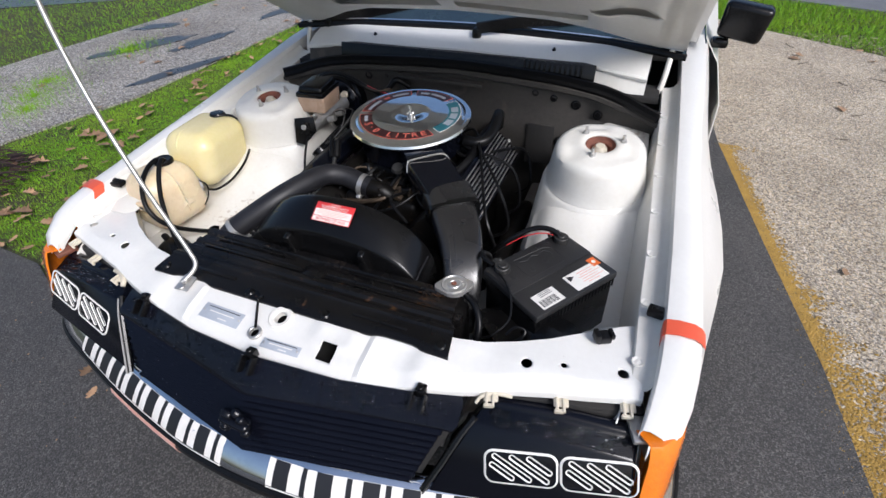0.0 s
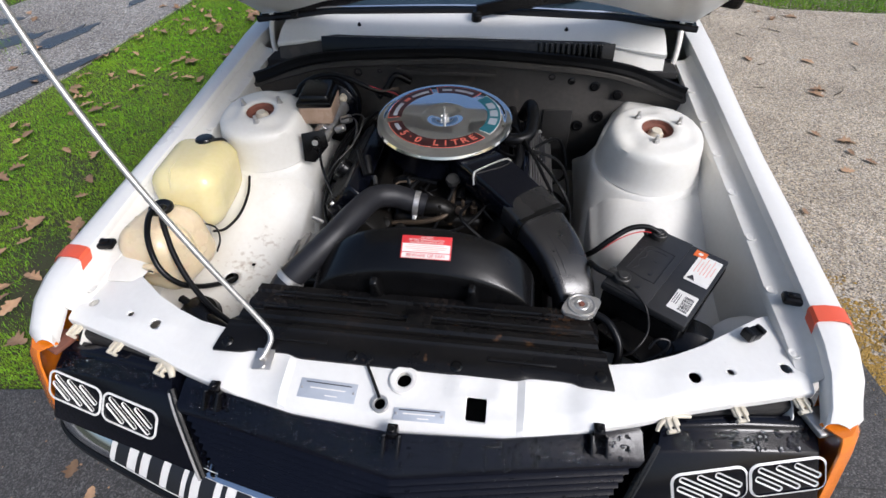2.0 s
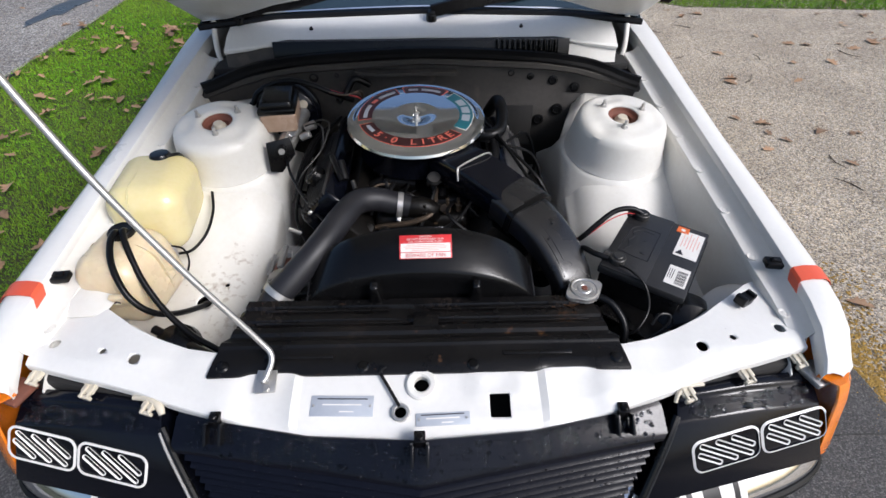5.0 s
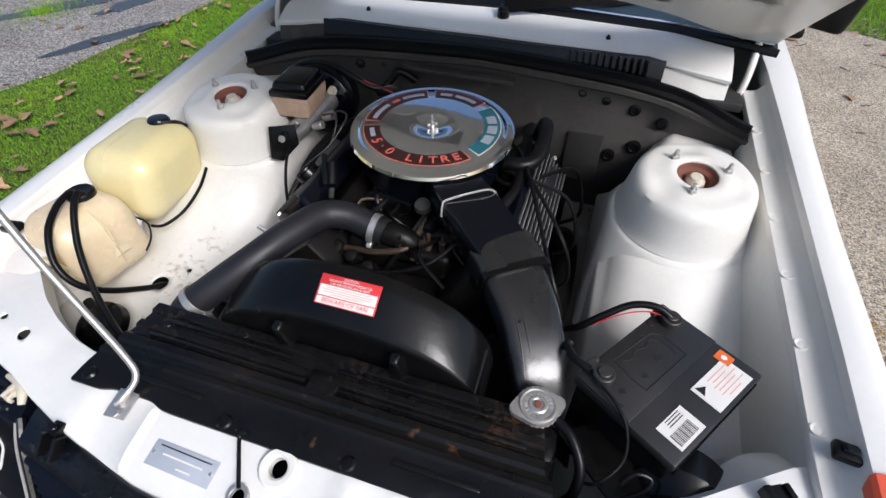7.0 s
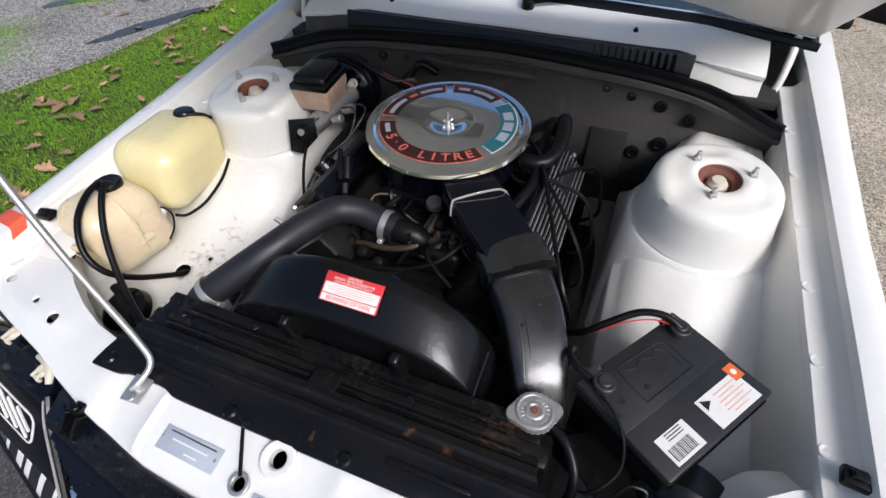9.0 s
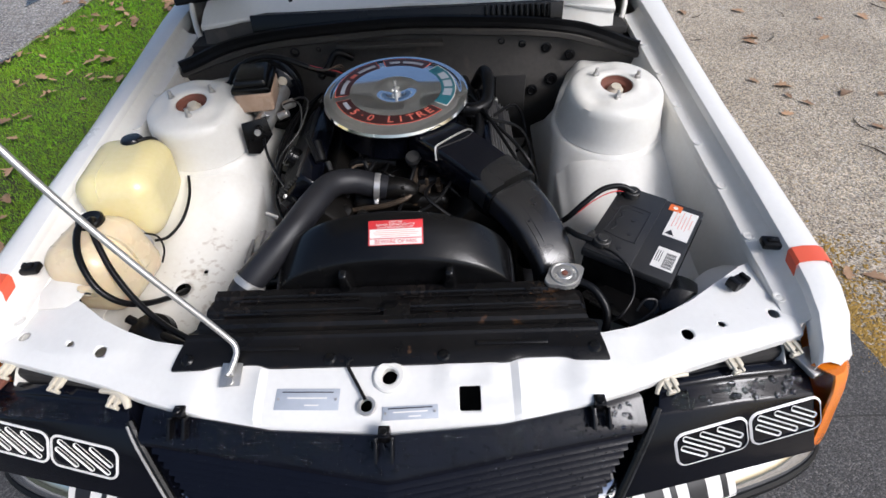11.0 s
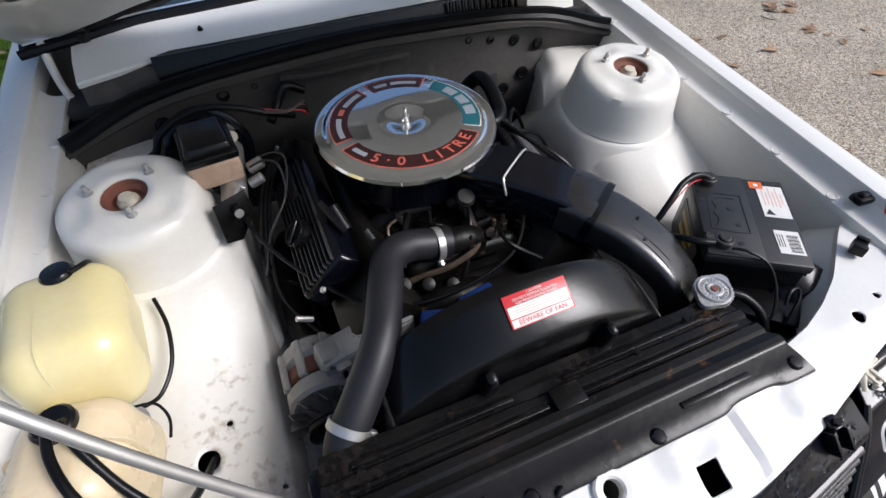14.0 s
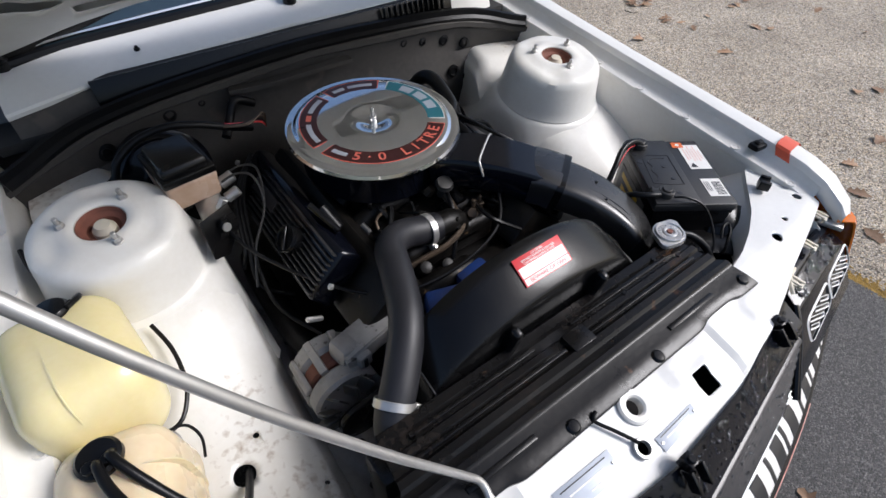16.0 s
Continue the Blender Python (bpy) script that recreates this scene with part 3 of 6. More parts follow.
for i, (x, y, z) in enumerate(spots):
    drop_leaf(i, x, y, z)
for i in range(16):
    a = rr.uniform(0, math.tau)
    x, y, L = rr.uniform(1.4, 3.2), rr.uniform(0.4, 4.2), rr.uniform(0.03, 0.09)
    pts = [(x + L * (t - 1) * math.cos(a + 0.25 * t), y + L * (t - 1) * math.sin(a + 0.25 * t), 0.002) for t in (0, 1, 2)]
    tagged(part("twig", tube(pts, [0.003, 0.0025, 0.001], 6, 3), M["brass"]), "short dark twig lying on the gravel", "twig", "twigs on the gravel")
# a dark dried frond heap on the lawn edge
vs, fs = [], []
for k in range(420):
    a, t = rr.uniform(0, math.tau), rr.random()
    r = 0.30 * rr.random() ** 0.6
    cx, cy = -2.85 + r * math.cos(a), 0.55 + r * math.sin(a)
    h = 0.26 * (1 - (r / 0.32) ** 2) * rr.random()
    L, w = rr.uniform(0.05, 0.14), rr.uniform(0.004, 0.012)
    dx, dy, dz = math.cos(a + rr.gauss(0, 0.5)) * L, math.sin(a + rr.gauss(0, 0.5)) * L, rr.uniform(-0.04, 0.03)
    b = len(vs)
    vs += [(cx - w, cy + w, h), (cx + w, cy - w, h), (cx + dx, cy + dy, max(0.0, h + dz))]
    fs.append((b, b + 1, b + 2))
stuff("dead_frond_heap", (vs, fs), mat("dark_dead_fronds", (0.035, 0.018, 0.014), 0.8, col2=(0.08, 0.04, 0.03), scale=20), "heap of dark dead fronds on the lawn", "plant heap")


# ---- car body ----
car = thing("car", (0, 1.2, 0), "white sedan with its bonnet propped open", "car")

FY = [-0.118, -0.10, -0.05, 0.0, 0.06, 0.25, 0.5, 0.75, 1.0, 1.35]
F_IN = list(zip(FY, [0.702, 0.705, 0.710, 0.712, 0.712, 0.708, 0.697, 0.687, 0.675, 0.66]))
F_OUT = list(zip(FY, [0.738, 0.755, 0.768, 0.774, 0.776, 0.768, 0.752, 0.746, 0.745, 0.745]))
F_Z = list(zip(FY, [0.642, 0.660, 0.687, 0.701, 0.710, 0.732, 0.764, 0.795, 0.826, 0.85]))


def fender():
    rows = []
    for y in [-0.118, -0.11, -0.10, -0.075, -0.05, 0.0, 0.028, 0.032, 0.06, 0.15, 0.25, 0.375, 0.5, 0.625, 0.75, 0.875, 1.0, 1.2, 1.6]:
        xi, xo, z = lerp(F_IN, y), lerp(F_OUT, y), lerp(F_Z, y)
        low = max(0.0, min(1.0, (y - 0.028) / 0.004))
        bulge = 0.045 * math.exp(-((y - 0.46) / 0.30) ** 2)
        g = 0.45 + 0.55 * max(0.0, min(1.0, (y - 0.03) / 0.35))
        row = [(xi, y, z - 0.035), (xi, y, z - 0.006), (xi + 0.004, y, z), (xi + 0.4 * (xo - xi), y, z + 0.003), (xo - 0.012, y, z - 0.001), (xo, y, z - 0.007), (xo + 0.006, y, z - 0.018)]
        if low < 0.5:
            zl = min(z - 0.024, 0.640)
            row += [(xo + 0.010, y, 0.5 * (zl + z - 0.018)), (xo + 0.012, y, zl), (xo + 0.011, y, zl - 0.005), (xo + 0.006, y, zl - 0.008), (xo, y, zl - 0.009)]
        else:
            row += [(xo + 0.020 * g + bulge * 0.3, y, z - 0.06), (xo + 0.040 * g + bulge, y, z - 0.13), (xo + 0.055 * g + bulge, y, z - 0.22), (xo + 0.065 * g + bulge, y, 0.38), (xo + 0.055 * g, y, 0.27)]
        rows.append(row)
    return skin(rows, 0.002)


fr, fl = both(fender, "fender", M["paint"], car)


def tape():
    rows = []
    for y in (0.055, 0.066, 0.077, 0.088):
        xi, xo, z = lerp(F_IN, y), lerp(F_OUT, y), lerp(F_Z, y) + 0.0022
        yy = y - 0.018
        rows.append([(xi - 0.0015, yy - 0.012, z - 0.03), (xi - 0.001, yy, z - 0.004), (xi + 0.004, yy + 0.002, z + 0.001), (xi + 0.4 * (xo - xi), yy + 0.004, z + 0.003), (xo - 0.012, yy + 0.006, z), (xo + 0.001, yy + 0.006, z - 0.007), (xo + 0.009, yy + 0.006, z - 0.019)])
    return skin(rows, 0.0006)


part("tape_stripe", tape(), M["red_stripe"], fr, "red orange tape band")
part("tape_stripe", moved(tape(), MIRROR), M["red_stripe"], fl, "red orange tape band")


def gutter():
    """The channel under the bonnet's edge: a sloping wall, a welded flange and its lip."""
    rows = []
    for k in range(25):
        y = -0.05 + k * 1.02 / 24
        xi, z = lerp(F_IN, y), lerp(F_Z, y)
        w = lerp([(-0.05, 0.014), (0.1, 0.022), (0.9, 0.022)], y)
        rows.append([(xi + 0.004, y, z - 0.012), (xi - 0.001, y, z - 0.016), (xi - w * 0.5, y, z - 0.030), (xi - w, y, z - 0.034), (xi - w - 0.018, y, z - 0.036), (xi - w - 0.020, y, z - 0.039), (xi - w - 0.020, y, z - 0.052)])
    return skin(rows, 0.002)


gr, gl = both(gutter, "gutter", M["inner"], car, "white inner channel with spot welds")
for k in range(7):
    y = 0.0 + k * 0.135
    for sgn, par in ((1, gr), (-1, gl)):
        xi, z = lerp(F_IN, y), lerp(F_Z, y)
        part("spot_weld", lathe([(0.0115, -0.001), (0.0105, 0.0026), (0.008, 0.0022), (0.006, 0.0004), (0.003, 0.0012), (0, 0.0018)], pose(sgn * (xi - 0.030), y, z - 0.0355), 14), M["inner"], par)


def buffer(x, y, z, a):
    b = box(0.034, 0.026, 0.014, pose(x, y, z, 0, 0, a), 0.004)
    return join(b, box(0.02, 0.012, 0.008, pose(x, y, z + 0.008, 0, 0, a), 0.002), disc(0.004, 0.004, pose(x - 0.004, y, z + 0.010), 10))


for sgn in (1, -1):
    part("rubber_buffer", buffer(sgn * 0.700, 0.100, 0.700, sgn * -8), M["rubber"], car, "black rubber bonnet buffer")
part("rubber_buffer", join(box(0.026, 0.022, 0.016, pose(0.617, 0.028, 0.675, 0, 0, 28), 0.002), box(0.010, 0.022, 0.020, pose(0.606, 0.022, 0.680, 0, 0, 28), 0.002), box(0.008, 0.020, 0.012, pose(0.630, 0.034, 0.682, 0, 0, 28), 0.002)), M["rubber"], car, "black rubber clip on the front panel")

# front panel with its pressed holes
P_REAR = [(0.0, -0.062), (0.36, -0.062), (0.41, -0.052), (0.47, -0.030), (0.53, 0.0), (0.60, 0.048), (0.655, 0.085), (0.70, 0.10)]
P_FRONT = [(0.0, -0.214), (0.18, -0.200), (0.33, -0.168), (0.42, -0.142), (0.48, -0.121), (0.60, -0.090), (0.70, -0.062)]


def panel_z(x, y):
    z = 0.666 - 0.235 * max(0.0, -0.07 - y) - 0.010 * max(0.0, abs(x) - 0.55) / 0.15
    k = max(0.0, min(1.0, (-0.102 - y) / 0.012))
    z += 0.004 * math.tanh((abs(x) - 0.30) / 0.010) * k * math.exp(-((abs(x) - 0.30) / 0.06) ** 4)
    z += 0.006 * k * math.exp(-((abs(x) - 0.215) / 0.009) ** 2) * (1 if -0.19 < y else 0)
    z -= 0.004 * math.exp(-((abs(x) - 0.43) / 0.03) ** 2 - ((y + 0.075) / 0.03) ** 2)
    z += 0.006 * k * math.exp(-((x - 0.134) / 0.052) ** 8 - ((y + 0.125) / 0.032) ** 6)
    z -= 0.004 * k * math.exp(-((x - 0.134) / 0.026) ** 4 - ((y + 0.128) / 0.016) ** 4)
    return z


def panel():
    rows = []
    for k in range(113):
        x = -0.70 + k * 1.40 / 112
        a, b = lerp(P_REAR, abs(x)), lerp(P_FRONT, abs(x))
        e = max(0.0, min(1.0, (x - 0.43) / 0.20))
        row = [(x - 0.045 * e, a - 0.004 + 0.050 * e, panel_z(x, a) - 0.055 - 0.045 * e), (x - 0.030 * e, a + 0.003 + 0.032 * e, panel_z(x, a) - 0.040 - 0.010 * e), (x, a + 0.003, panel_z(x, a) - 0.012), (x, a, panel_z(x, a) - 0.003)]
        for j in range(25):
            y = a + (b - a) * j / 24
            row.append((x, y, panel_z(x, y) - 0.30 * max(0.0, b + 0.024 - y)))
        zf = panel_z(x, b) - 0.0072
        row += [(x, b - 0.002, zf - 0.001), (x, b - 0.0035, zf - 0.004), (x, b - 0.004, zf - 0.016), (x, b - 0.001, zf - 0.020), (x, b + 0.02, zf - 0.022)]
        rows.append(row)
    return skin(rows, 0.0025)


front = part("front_panel", panel(), M["paint"], car, "white pressed steel front panel with holes", 16.0)
holes = []
for s in (1, -1):
    holes += [disc(0.0100, 0.06, pose(s * 0.499, -0.070, 0.63)), disc(0.0058, 0.06, pose(s * 0.562, -0.052, 0.63)), disc(0.0095, 0.06, pose(s * 0.662, -0.029, 0.62))]
holes += [disc(0.0130, 0.06, pose(0.002, -0.127, 0.62)), disc(0.010, 0.06, pose(-0.032, -0.172, 0.61)), box(0.034, 0.036, 0.08, pose(0.132, -0.164, 0.64), 0.003)]
cut(front, holes)
# dark plate added below the panel holes
part("duct_floor", box(0.78, 0.16, 0.006, pose(0, -0.135, 0.565, 20), 0.002), M["dark"], car)
part("lock_collar", lathe([(0.0128, -0.012), (0.0130, 0.003), (0.016, 0.006), (0.0235, 0.0065), (0.0265, 0.004), (0.0275, -0.004)], pose(0.002, -0.127, 0.653, 13), 36), M["inner"], front, "raised white collar round the lock hole")
part("lock_collar", ring(0.015, 0.0095, 0.008, pose(-0.032, -0.172, 0.641, 13)), M["steel"], front, "steel collar of the bonnet spring")
part("spring_arm", tube([(-0.034, -0.165, 0.652), (-0.052, -0.135, 0.659), (-0.066, -0.112, 0.663), (-0.066, -0.106, 0.668), (-0.058, -0.102, 0.671)], 0.0028, 8), M["black_metal"], front, "thin black wire spring arm")


def id_plate(name, cx, cy, w, h, a, label):
    up = (0, 1, 0.235)
    m = frame_on((cx, cy, panel_z(cx, cy) + 0.001), (math.cos(a), math.sin(a), 0), up)
    pl = part(name, box(w, h, 0.0012, m, 0.0004), M["plate"], front, label)
    for s in (1, -1):
        part("rivet", disc(0.0022, 0.002, m @ pose(s * (w / 2 - 0.005), 0, 0.0004), 10), M["steel"], pl)
    for yy, ww, hh in ((0.33, 0.8, 0.0016), (0.05, 0.62, 0.0022), (-0.28, 0.22, 0.0020)):
        part("print_bar", box(w * ww, hh, 0.0004, m @ pose(0.08 * w * (yy < 0), yy * h, 0.0009)), M["ink"] if yy > 0.3 else M["white_label"], pl)


id_plate("id_plate", -0.129, -0.159, 0.104, 0.034, -0.03, "blue grey stamped metal identity plate")
id_plate("id_plate", 0.037, -0.183, 0.088, 0.021, 0.03, "small grey stamped metal identity plate")
# folded metal tab where the wing bottle is fixed
part("bracket_tab", skin([[(-0.690, 0.085, 0.672), (-0.664, 0.108, 0.676), (-0.628, 0.118, 0.676), (-0.588, 0.098, 0.668)], [(-0.690, 0.055, 0.670), (-0.664, 0.062, 0.676), (-0.628, 0.066, 0.676), (-0.592, 0.062, 0.668)], [(-0.672, 0.030, 0.660), (-0.655, 0.028, 0.664), (-0.625, 0.030, 0.664), (-0.605, 0.040, 0.660)]], 0.002), M["inner"], car, "folded white metal bracket")

# strut towers, aprons and firewall
TX, TY = 0.515, 0.560


def tower_shape():
    prof = [(0.038, -0.030), (0.038, -0.002), (0.041, 0.0), (0.052, 0.001), (0.062, -0.001), (0.072, -0.003), (0.082, -0.0035), (0.091, -0.004), (0.102, -0.007), (0.111, -0.016), (0.115, -0.030), (0.119, -0.055), (0.125, -0.086), (0.129, -0.104), (0.1310, -0.107), (0.1295, -0.110), (0.1345, -0.112), (0.140, -0.120), (0.149, -0.136), (0.160, -0.158), (0.176, -0.188), (0.198, -0.222), (0.228, -0.256), (0.262, -0.290)]
    bm = lathe(prof, Matrix(), 72)
    for v in bm.verts:
        r, a = math.hypot(v.co.x, v.co.y), math.atan2(v.co.y, v.co.x)
        if 0.055 < r < 0.112 and v.co.z > -0.02:
            v.co.z -= 0.007 * max(0, math.cos(3 * a + 0.9)) ** 2 * math.sin(math.pi * (r - 0.055) / 0.057)
    moved(bm, pose(TX, TY, 0.787, 7, 0, 0))
    for v in bm.verts:
        if v.co.z < 0.70:
            v.co.x = max(v.co.x, TX - 0.136 - 0.10 * (0.70 - v.co.z))
    return bm


for s in (1, -1):
    b = tower_shape()
    tw = part("strut_tower", moved(b, MIRROR) if s < 0 else b, M["inner"], car, "white strut tower with dimpled top")
    tm = pose(s * TX, TY, 0.787, 7, 0, 0)
    part("strut_cup", lathe([(0.037, -0.004), (0.034, -0.012), (0.026, -0.016), (0.024, -0.024), (0, -0.026)], tm, 28), M["rust"], tw, "rust brown strut mount")
    part("strut_nut", lathe([(0.019, -0.026), (0.018, -0.016), (0.013, -0.011), (0.012, -0.007), (0, -0.005)], tm, 20), M["cream"], tw, "pale strut bearing cap")
    for a in (140, 20, 258):
        q = tm @ pose(0.056 * math.cos(radians(a if s > 0 else 180 - a)), 0.056 * math.sin(radians(a if s > 0 else 180 - a)), 0)
        part("stud", join(disc(0.0085, 0.003, q @ pose(0, 0, -0.002), 14), disc(0.0072, 0.008, q, 6), disc(0.0040, 0.019, q, 10)), M["steel"], tw)


def apron_z(x, y, right):
    d = math.hypot(x - TX, y - TY)
    inner = max(0.0, min(1.0, (TX - x) / max(d, 0.01)))
    skirt = 0.652 - 0.012 * inner - (0.62 + 0.38 * inner) * max(0.0, d - 0.13)
    base = 0.530 - 0.10 * max(0.0, 0.05 - y)
    if right:
        base = 0.520
    k = 34.0
    return math.log(math.exp(k * min(skirt, 0.655)) + math.exp(k * base)) / k


def apron(right):
    rows = []
    for j in range(37):
        y = -0.10 + j * 0.98 / 36
        zt = lerp(F_Z, y) - 0.050
        xt = lerp(F_IN, y) - 0.040
        row = [(xt + 0.004, y, zt + 0.004), (xt - 0.002, y, zt - 0.02)]
        xin = lerp([(-0.1, 0.40), (0.25, 0.395), (0.45, 0.388), (0.62, 0.385), (0.7, 0.41), (0.8, 0.455), (0.9, 0.49)], y)
        xw = xt - 0.018
        for i in range(19):
            x = xw + (xin - xw) * i / 18
            z = apron_z(x, y, right)
            z = min(z, zt - 0.03)
            if i == 0:
                row.append((xw + 0.008, y, 0.5 * (z + zt - 0.02)))
            if y > 0.66:
                z = z + (0.70 - z) * min(1, (y - 0.66) / 0.10)
            row.append((x, y, z - 0.026 * max(0.0, (i - 14) / 4) ** 2))
        zi = row[-1][2]
        row += [(xin - 0.005, y, zi - 0.003), (xin - 0.009, y, zi - 0.012), (xin - 0.024, y, 0.44), (xin - 0.030, y, 0.36)]
        rows.append(row)
    return skin(rows, 0.0025)


ar = part("apron", apron(True), M["inner_dirty"], car, "white inner wing panel")
al = part("apron", moved(apron(False), MIRROR), M["inner_dirty"], car, "white inner wing panel with dirt in its corners")
cut(al, [disc(0.017, 0.08, pose(-0.498, 0.172, 0.50)), disc(0.005, 0.08, pose(-0.46, 0.22, 0.50)), disc(0.004, 0.08, pose(-0.40, 0.10, 0.50))])


def rail():
    bm = skin([[(0.388, y, 0.43), (0.375, y, 0.435), (0.295, y, 0.435), (0.285, y, 0.43), (0.285, y, 0.33)] for y in (-0.06, 0.2, 0.5, 0.88)], 0.003)
    return bm


rr_, rl_ = both(rail, "chassis_rail", M["rail"], car, "dusty grey chassis rail with holes")
cut(rl_, [disc(r, 0.06, pose(x, y, 0.40), 18) for x, y, r in ((-0.335, 0.08, 0.008), (-0.318, 0.155, 0.010), (-0.332, 0.29, 0.006), (-0.332, 0.436, 0.010), (-0.315, 0.44, 0.004), (-0.345, 0.54, 0.007))])
part("undertray", box(0.62, 1.1, 0.02, pose(0, 0.38, 0.30), 0.004), M["dark"], car)


def firewall():
    rows = []
    for k in range(41):
        x = -0.66 + k * 1.32 / 40
        top = lerp([(0, 0.823), (0.35, 0.806), (0.45, 0.795), (0.55, 0.775), (0.66, 0.752)], abs(x))
        y = lerp([(0, 0.875), (0.45, 0.865), (0.56, 0.84), (0.66, 0.80)], abs(x))
        rows.append([(x, y + 0.03, top), (x, y, top), (x, y - 0.012, top - 0.008), (x, y - 0.012, top - 0.02), (x, y + 0.005, top - 0.03), (x, y + 0.012, 0.70), (x, y - 0.01, 0.665), (x, y - 0.012, 0.60), (x, y + 0.02, 0.50), (x, y + 0.03, 0.30)])
    return skin(rows, 0.003)


# firewall takes the white paint darkened for the bonnet's shade
fw = part("firewall", firewall(), M["firewall"], car, "dusty white firewall below the cowl, coloured dark as shaded")
for x, z, r in ((-0.47, 0.725, 0.02), (-0.33, 0.76, 0.015), (-0.26, 0.765, 0.008), (0.40, 0.742, 0.016), (0.33, 0.755, 0.012), (0.47, 0.72, 0.016), (0.42, 0.655, 0.019), (0.365, 0.62, 0.018), (0.47, 0.63, 0.015), (0.27, 0.765, 0.011)):
    y = lerp([(0, 0.875), (0.45, 0.865), (0.56, 0.84), (0.66, 0.80)], abs(x)) + (0.009 if z > 0.68 else -0.013)
    part("grommet", lathe([(r, 0), (r * 0.95, 0.004), (r * 0.6, 0.006), (r * 0.5, 0.003), (0, 0.003)], pose(x, y + 0.001, z, 90), 18), M["rubber"], fw)
part("insulation_pad", box(0.09, 0.008, 0.14, pose(0.30, 0.855, 0.60), 0.003), M["dark"], fw, "black insulation pad")
SEAL = [(0.640, 0.804, 0.762), (0.60, 0.822, 0.770), (0.53, 0.850, 0.789), (0.45, 0.866, 0.803), (0.30, 0.874, 0.817), (0, 0.878, 0.829)]
SEAL = SEAL + [(-x, y, z) for x, y, z in SEAL[-2::-1]]
part("seal", tube(SEAL, 0.017, per=5, section=[(-0.75, -0.8), (0.75, -0.8), (0.85, -0.3), (0.35, 0.1), (0.45, 0.8), (0.1, 1.0), (-0.35, 0.9), (-0.4, 0.1), (-0.85, -0.3)]), M["rubber"], car, "black rubber bulkhead seal")


def cowl():
    rows = []
    for k in range(45):
        x = -0.588 + k * 1.176 / 44
        a = abs(x)
        yf = lerp([(0, 0.932), (0.40, 0.928), (0.445, 0.906), (0.60, 0.902), (0.665, 0.905)], a)
        drop = 0.004 * max(0.0, min(1.0, (a - 0.46) / 0.05))
        zf = lerp([(0, 0.862), (0.45, 0.853), (0.60, 0.836), (0.665, 0.822)], a)
        yb = lerp([(0, 1.03), (0.45, 1.02), (0.665, 1.0)], a)
        zb = lerp([(0, 0.886), (0.45, 0.880), (0.665, 0.862)], a)
        rows.append([(x, yf + 0.012, zf - 0.014 - drop), (x, yf + 0.002, zf - 0.012 - drop), (x, yf, zf - 0.008), (x, yf + 0.003, zf - 0.003), (x, yf + 0.012, zf), (x, 0.5 * (yf + yb), 0.5 * (zf + zb) + 0.004), (x, yb, zb), (x, yb + 0.02, zb + 0.002)])
    return skin(rows, 0.002)


for s in (1, -1):
    # same paint both sides; the left end's dirt and bonnet shade are coloured in
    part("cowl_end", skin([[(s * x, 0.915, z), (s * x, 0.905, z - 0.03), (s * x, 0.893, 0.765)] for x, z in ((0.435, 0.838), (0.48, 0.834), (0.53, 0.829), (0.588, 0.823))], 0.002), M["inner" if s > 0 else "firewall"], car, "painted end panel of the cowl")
cw = part("cowl", cowl(), M["paint"], car, "white cowl panel below the windscreen")
# dark slabs close the gap under the cowl
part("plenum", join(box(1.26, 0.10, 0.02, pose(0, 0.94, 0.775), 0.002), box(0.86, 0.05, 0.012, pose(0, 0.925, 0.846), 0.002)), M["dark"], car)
# ledge shares the firewall colour that has the shade in it
part("firewall_ledge", tube([(-0.20, 0.862, 0.782), (-0.12, 0.850, 0.780), (0.02, 0.848, 0.782), (0.10, 0.858, 0.776)], 0.012, 8, section=[(-1, -0.4), (1, -0.4), (1, 0.4), (-1, 0.4)]), M["firewall"], fw, "narrow ledge in the firewall's darkened paint")
part("plenum_wall", box(0.88, 0.012, 0.075, pose(0, 0.897, 0.820, -14), 0.002), M["black_plastic"], car, "black plastic intake screen under the cowl")
for k in range(12):
    part("vent_rib", box(0.004, 0.012, 0.040, pose(0.225 + k * 0.016, 0.884, 0.840, -10), 0.001), M["black_plastic"], car)
for x in (-0.33, 0.30):
    part("washer_jet", join(disc(0.006, 0.006, pose(x, 0.955, 0.872), 12), box(0.006, 0.008, 0.006, pose(x, 0.955, 0.879), 0.001)), M["rubber"], cw, "black washer jet")


def screen_pt(x, t):
    a = abs(x)
    y0 = lerp([(0, 1.055), (0.45, 1.04), (0.68, 1.0)], a)
    return (x * (1 - 0.12 * t), y0 + 0.72 * t, 0.893 - 0.02 * (a / 0.68) ** 2 + 0.43 * t)


ws = part("windscreen", skin([[screen_pt(-0.68 + 1.36 * i / 20, j / 8) for i in range(21)] for j in range(9)], 0.005), M["glass"], car, "dark tinted windscreen with water drops")
part("screen_rubber", tube([screen_pt(-0.68 + 1.36 * i / 12, -0.006) for i in range(13)], 0.010, 8, 3), M["rubber"], car, "black windscreen rubber")
part("screen_trim", tube([Vector(screen_pt(-0.67 + 1.34 * i / 12, 0.012)) + Vector((0, -0.002, 0.006)) for i in range(13)], 0.004, 6, 3), M["chrome"], car, "thin bright windscreen trim")


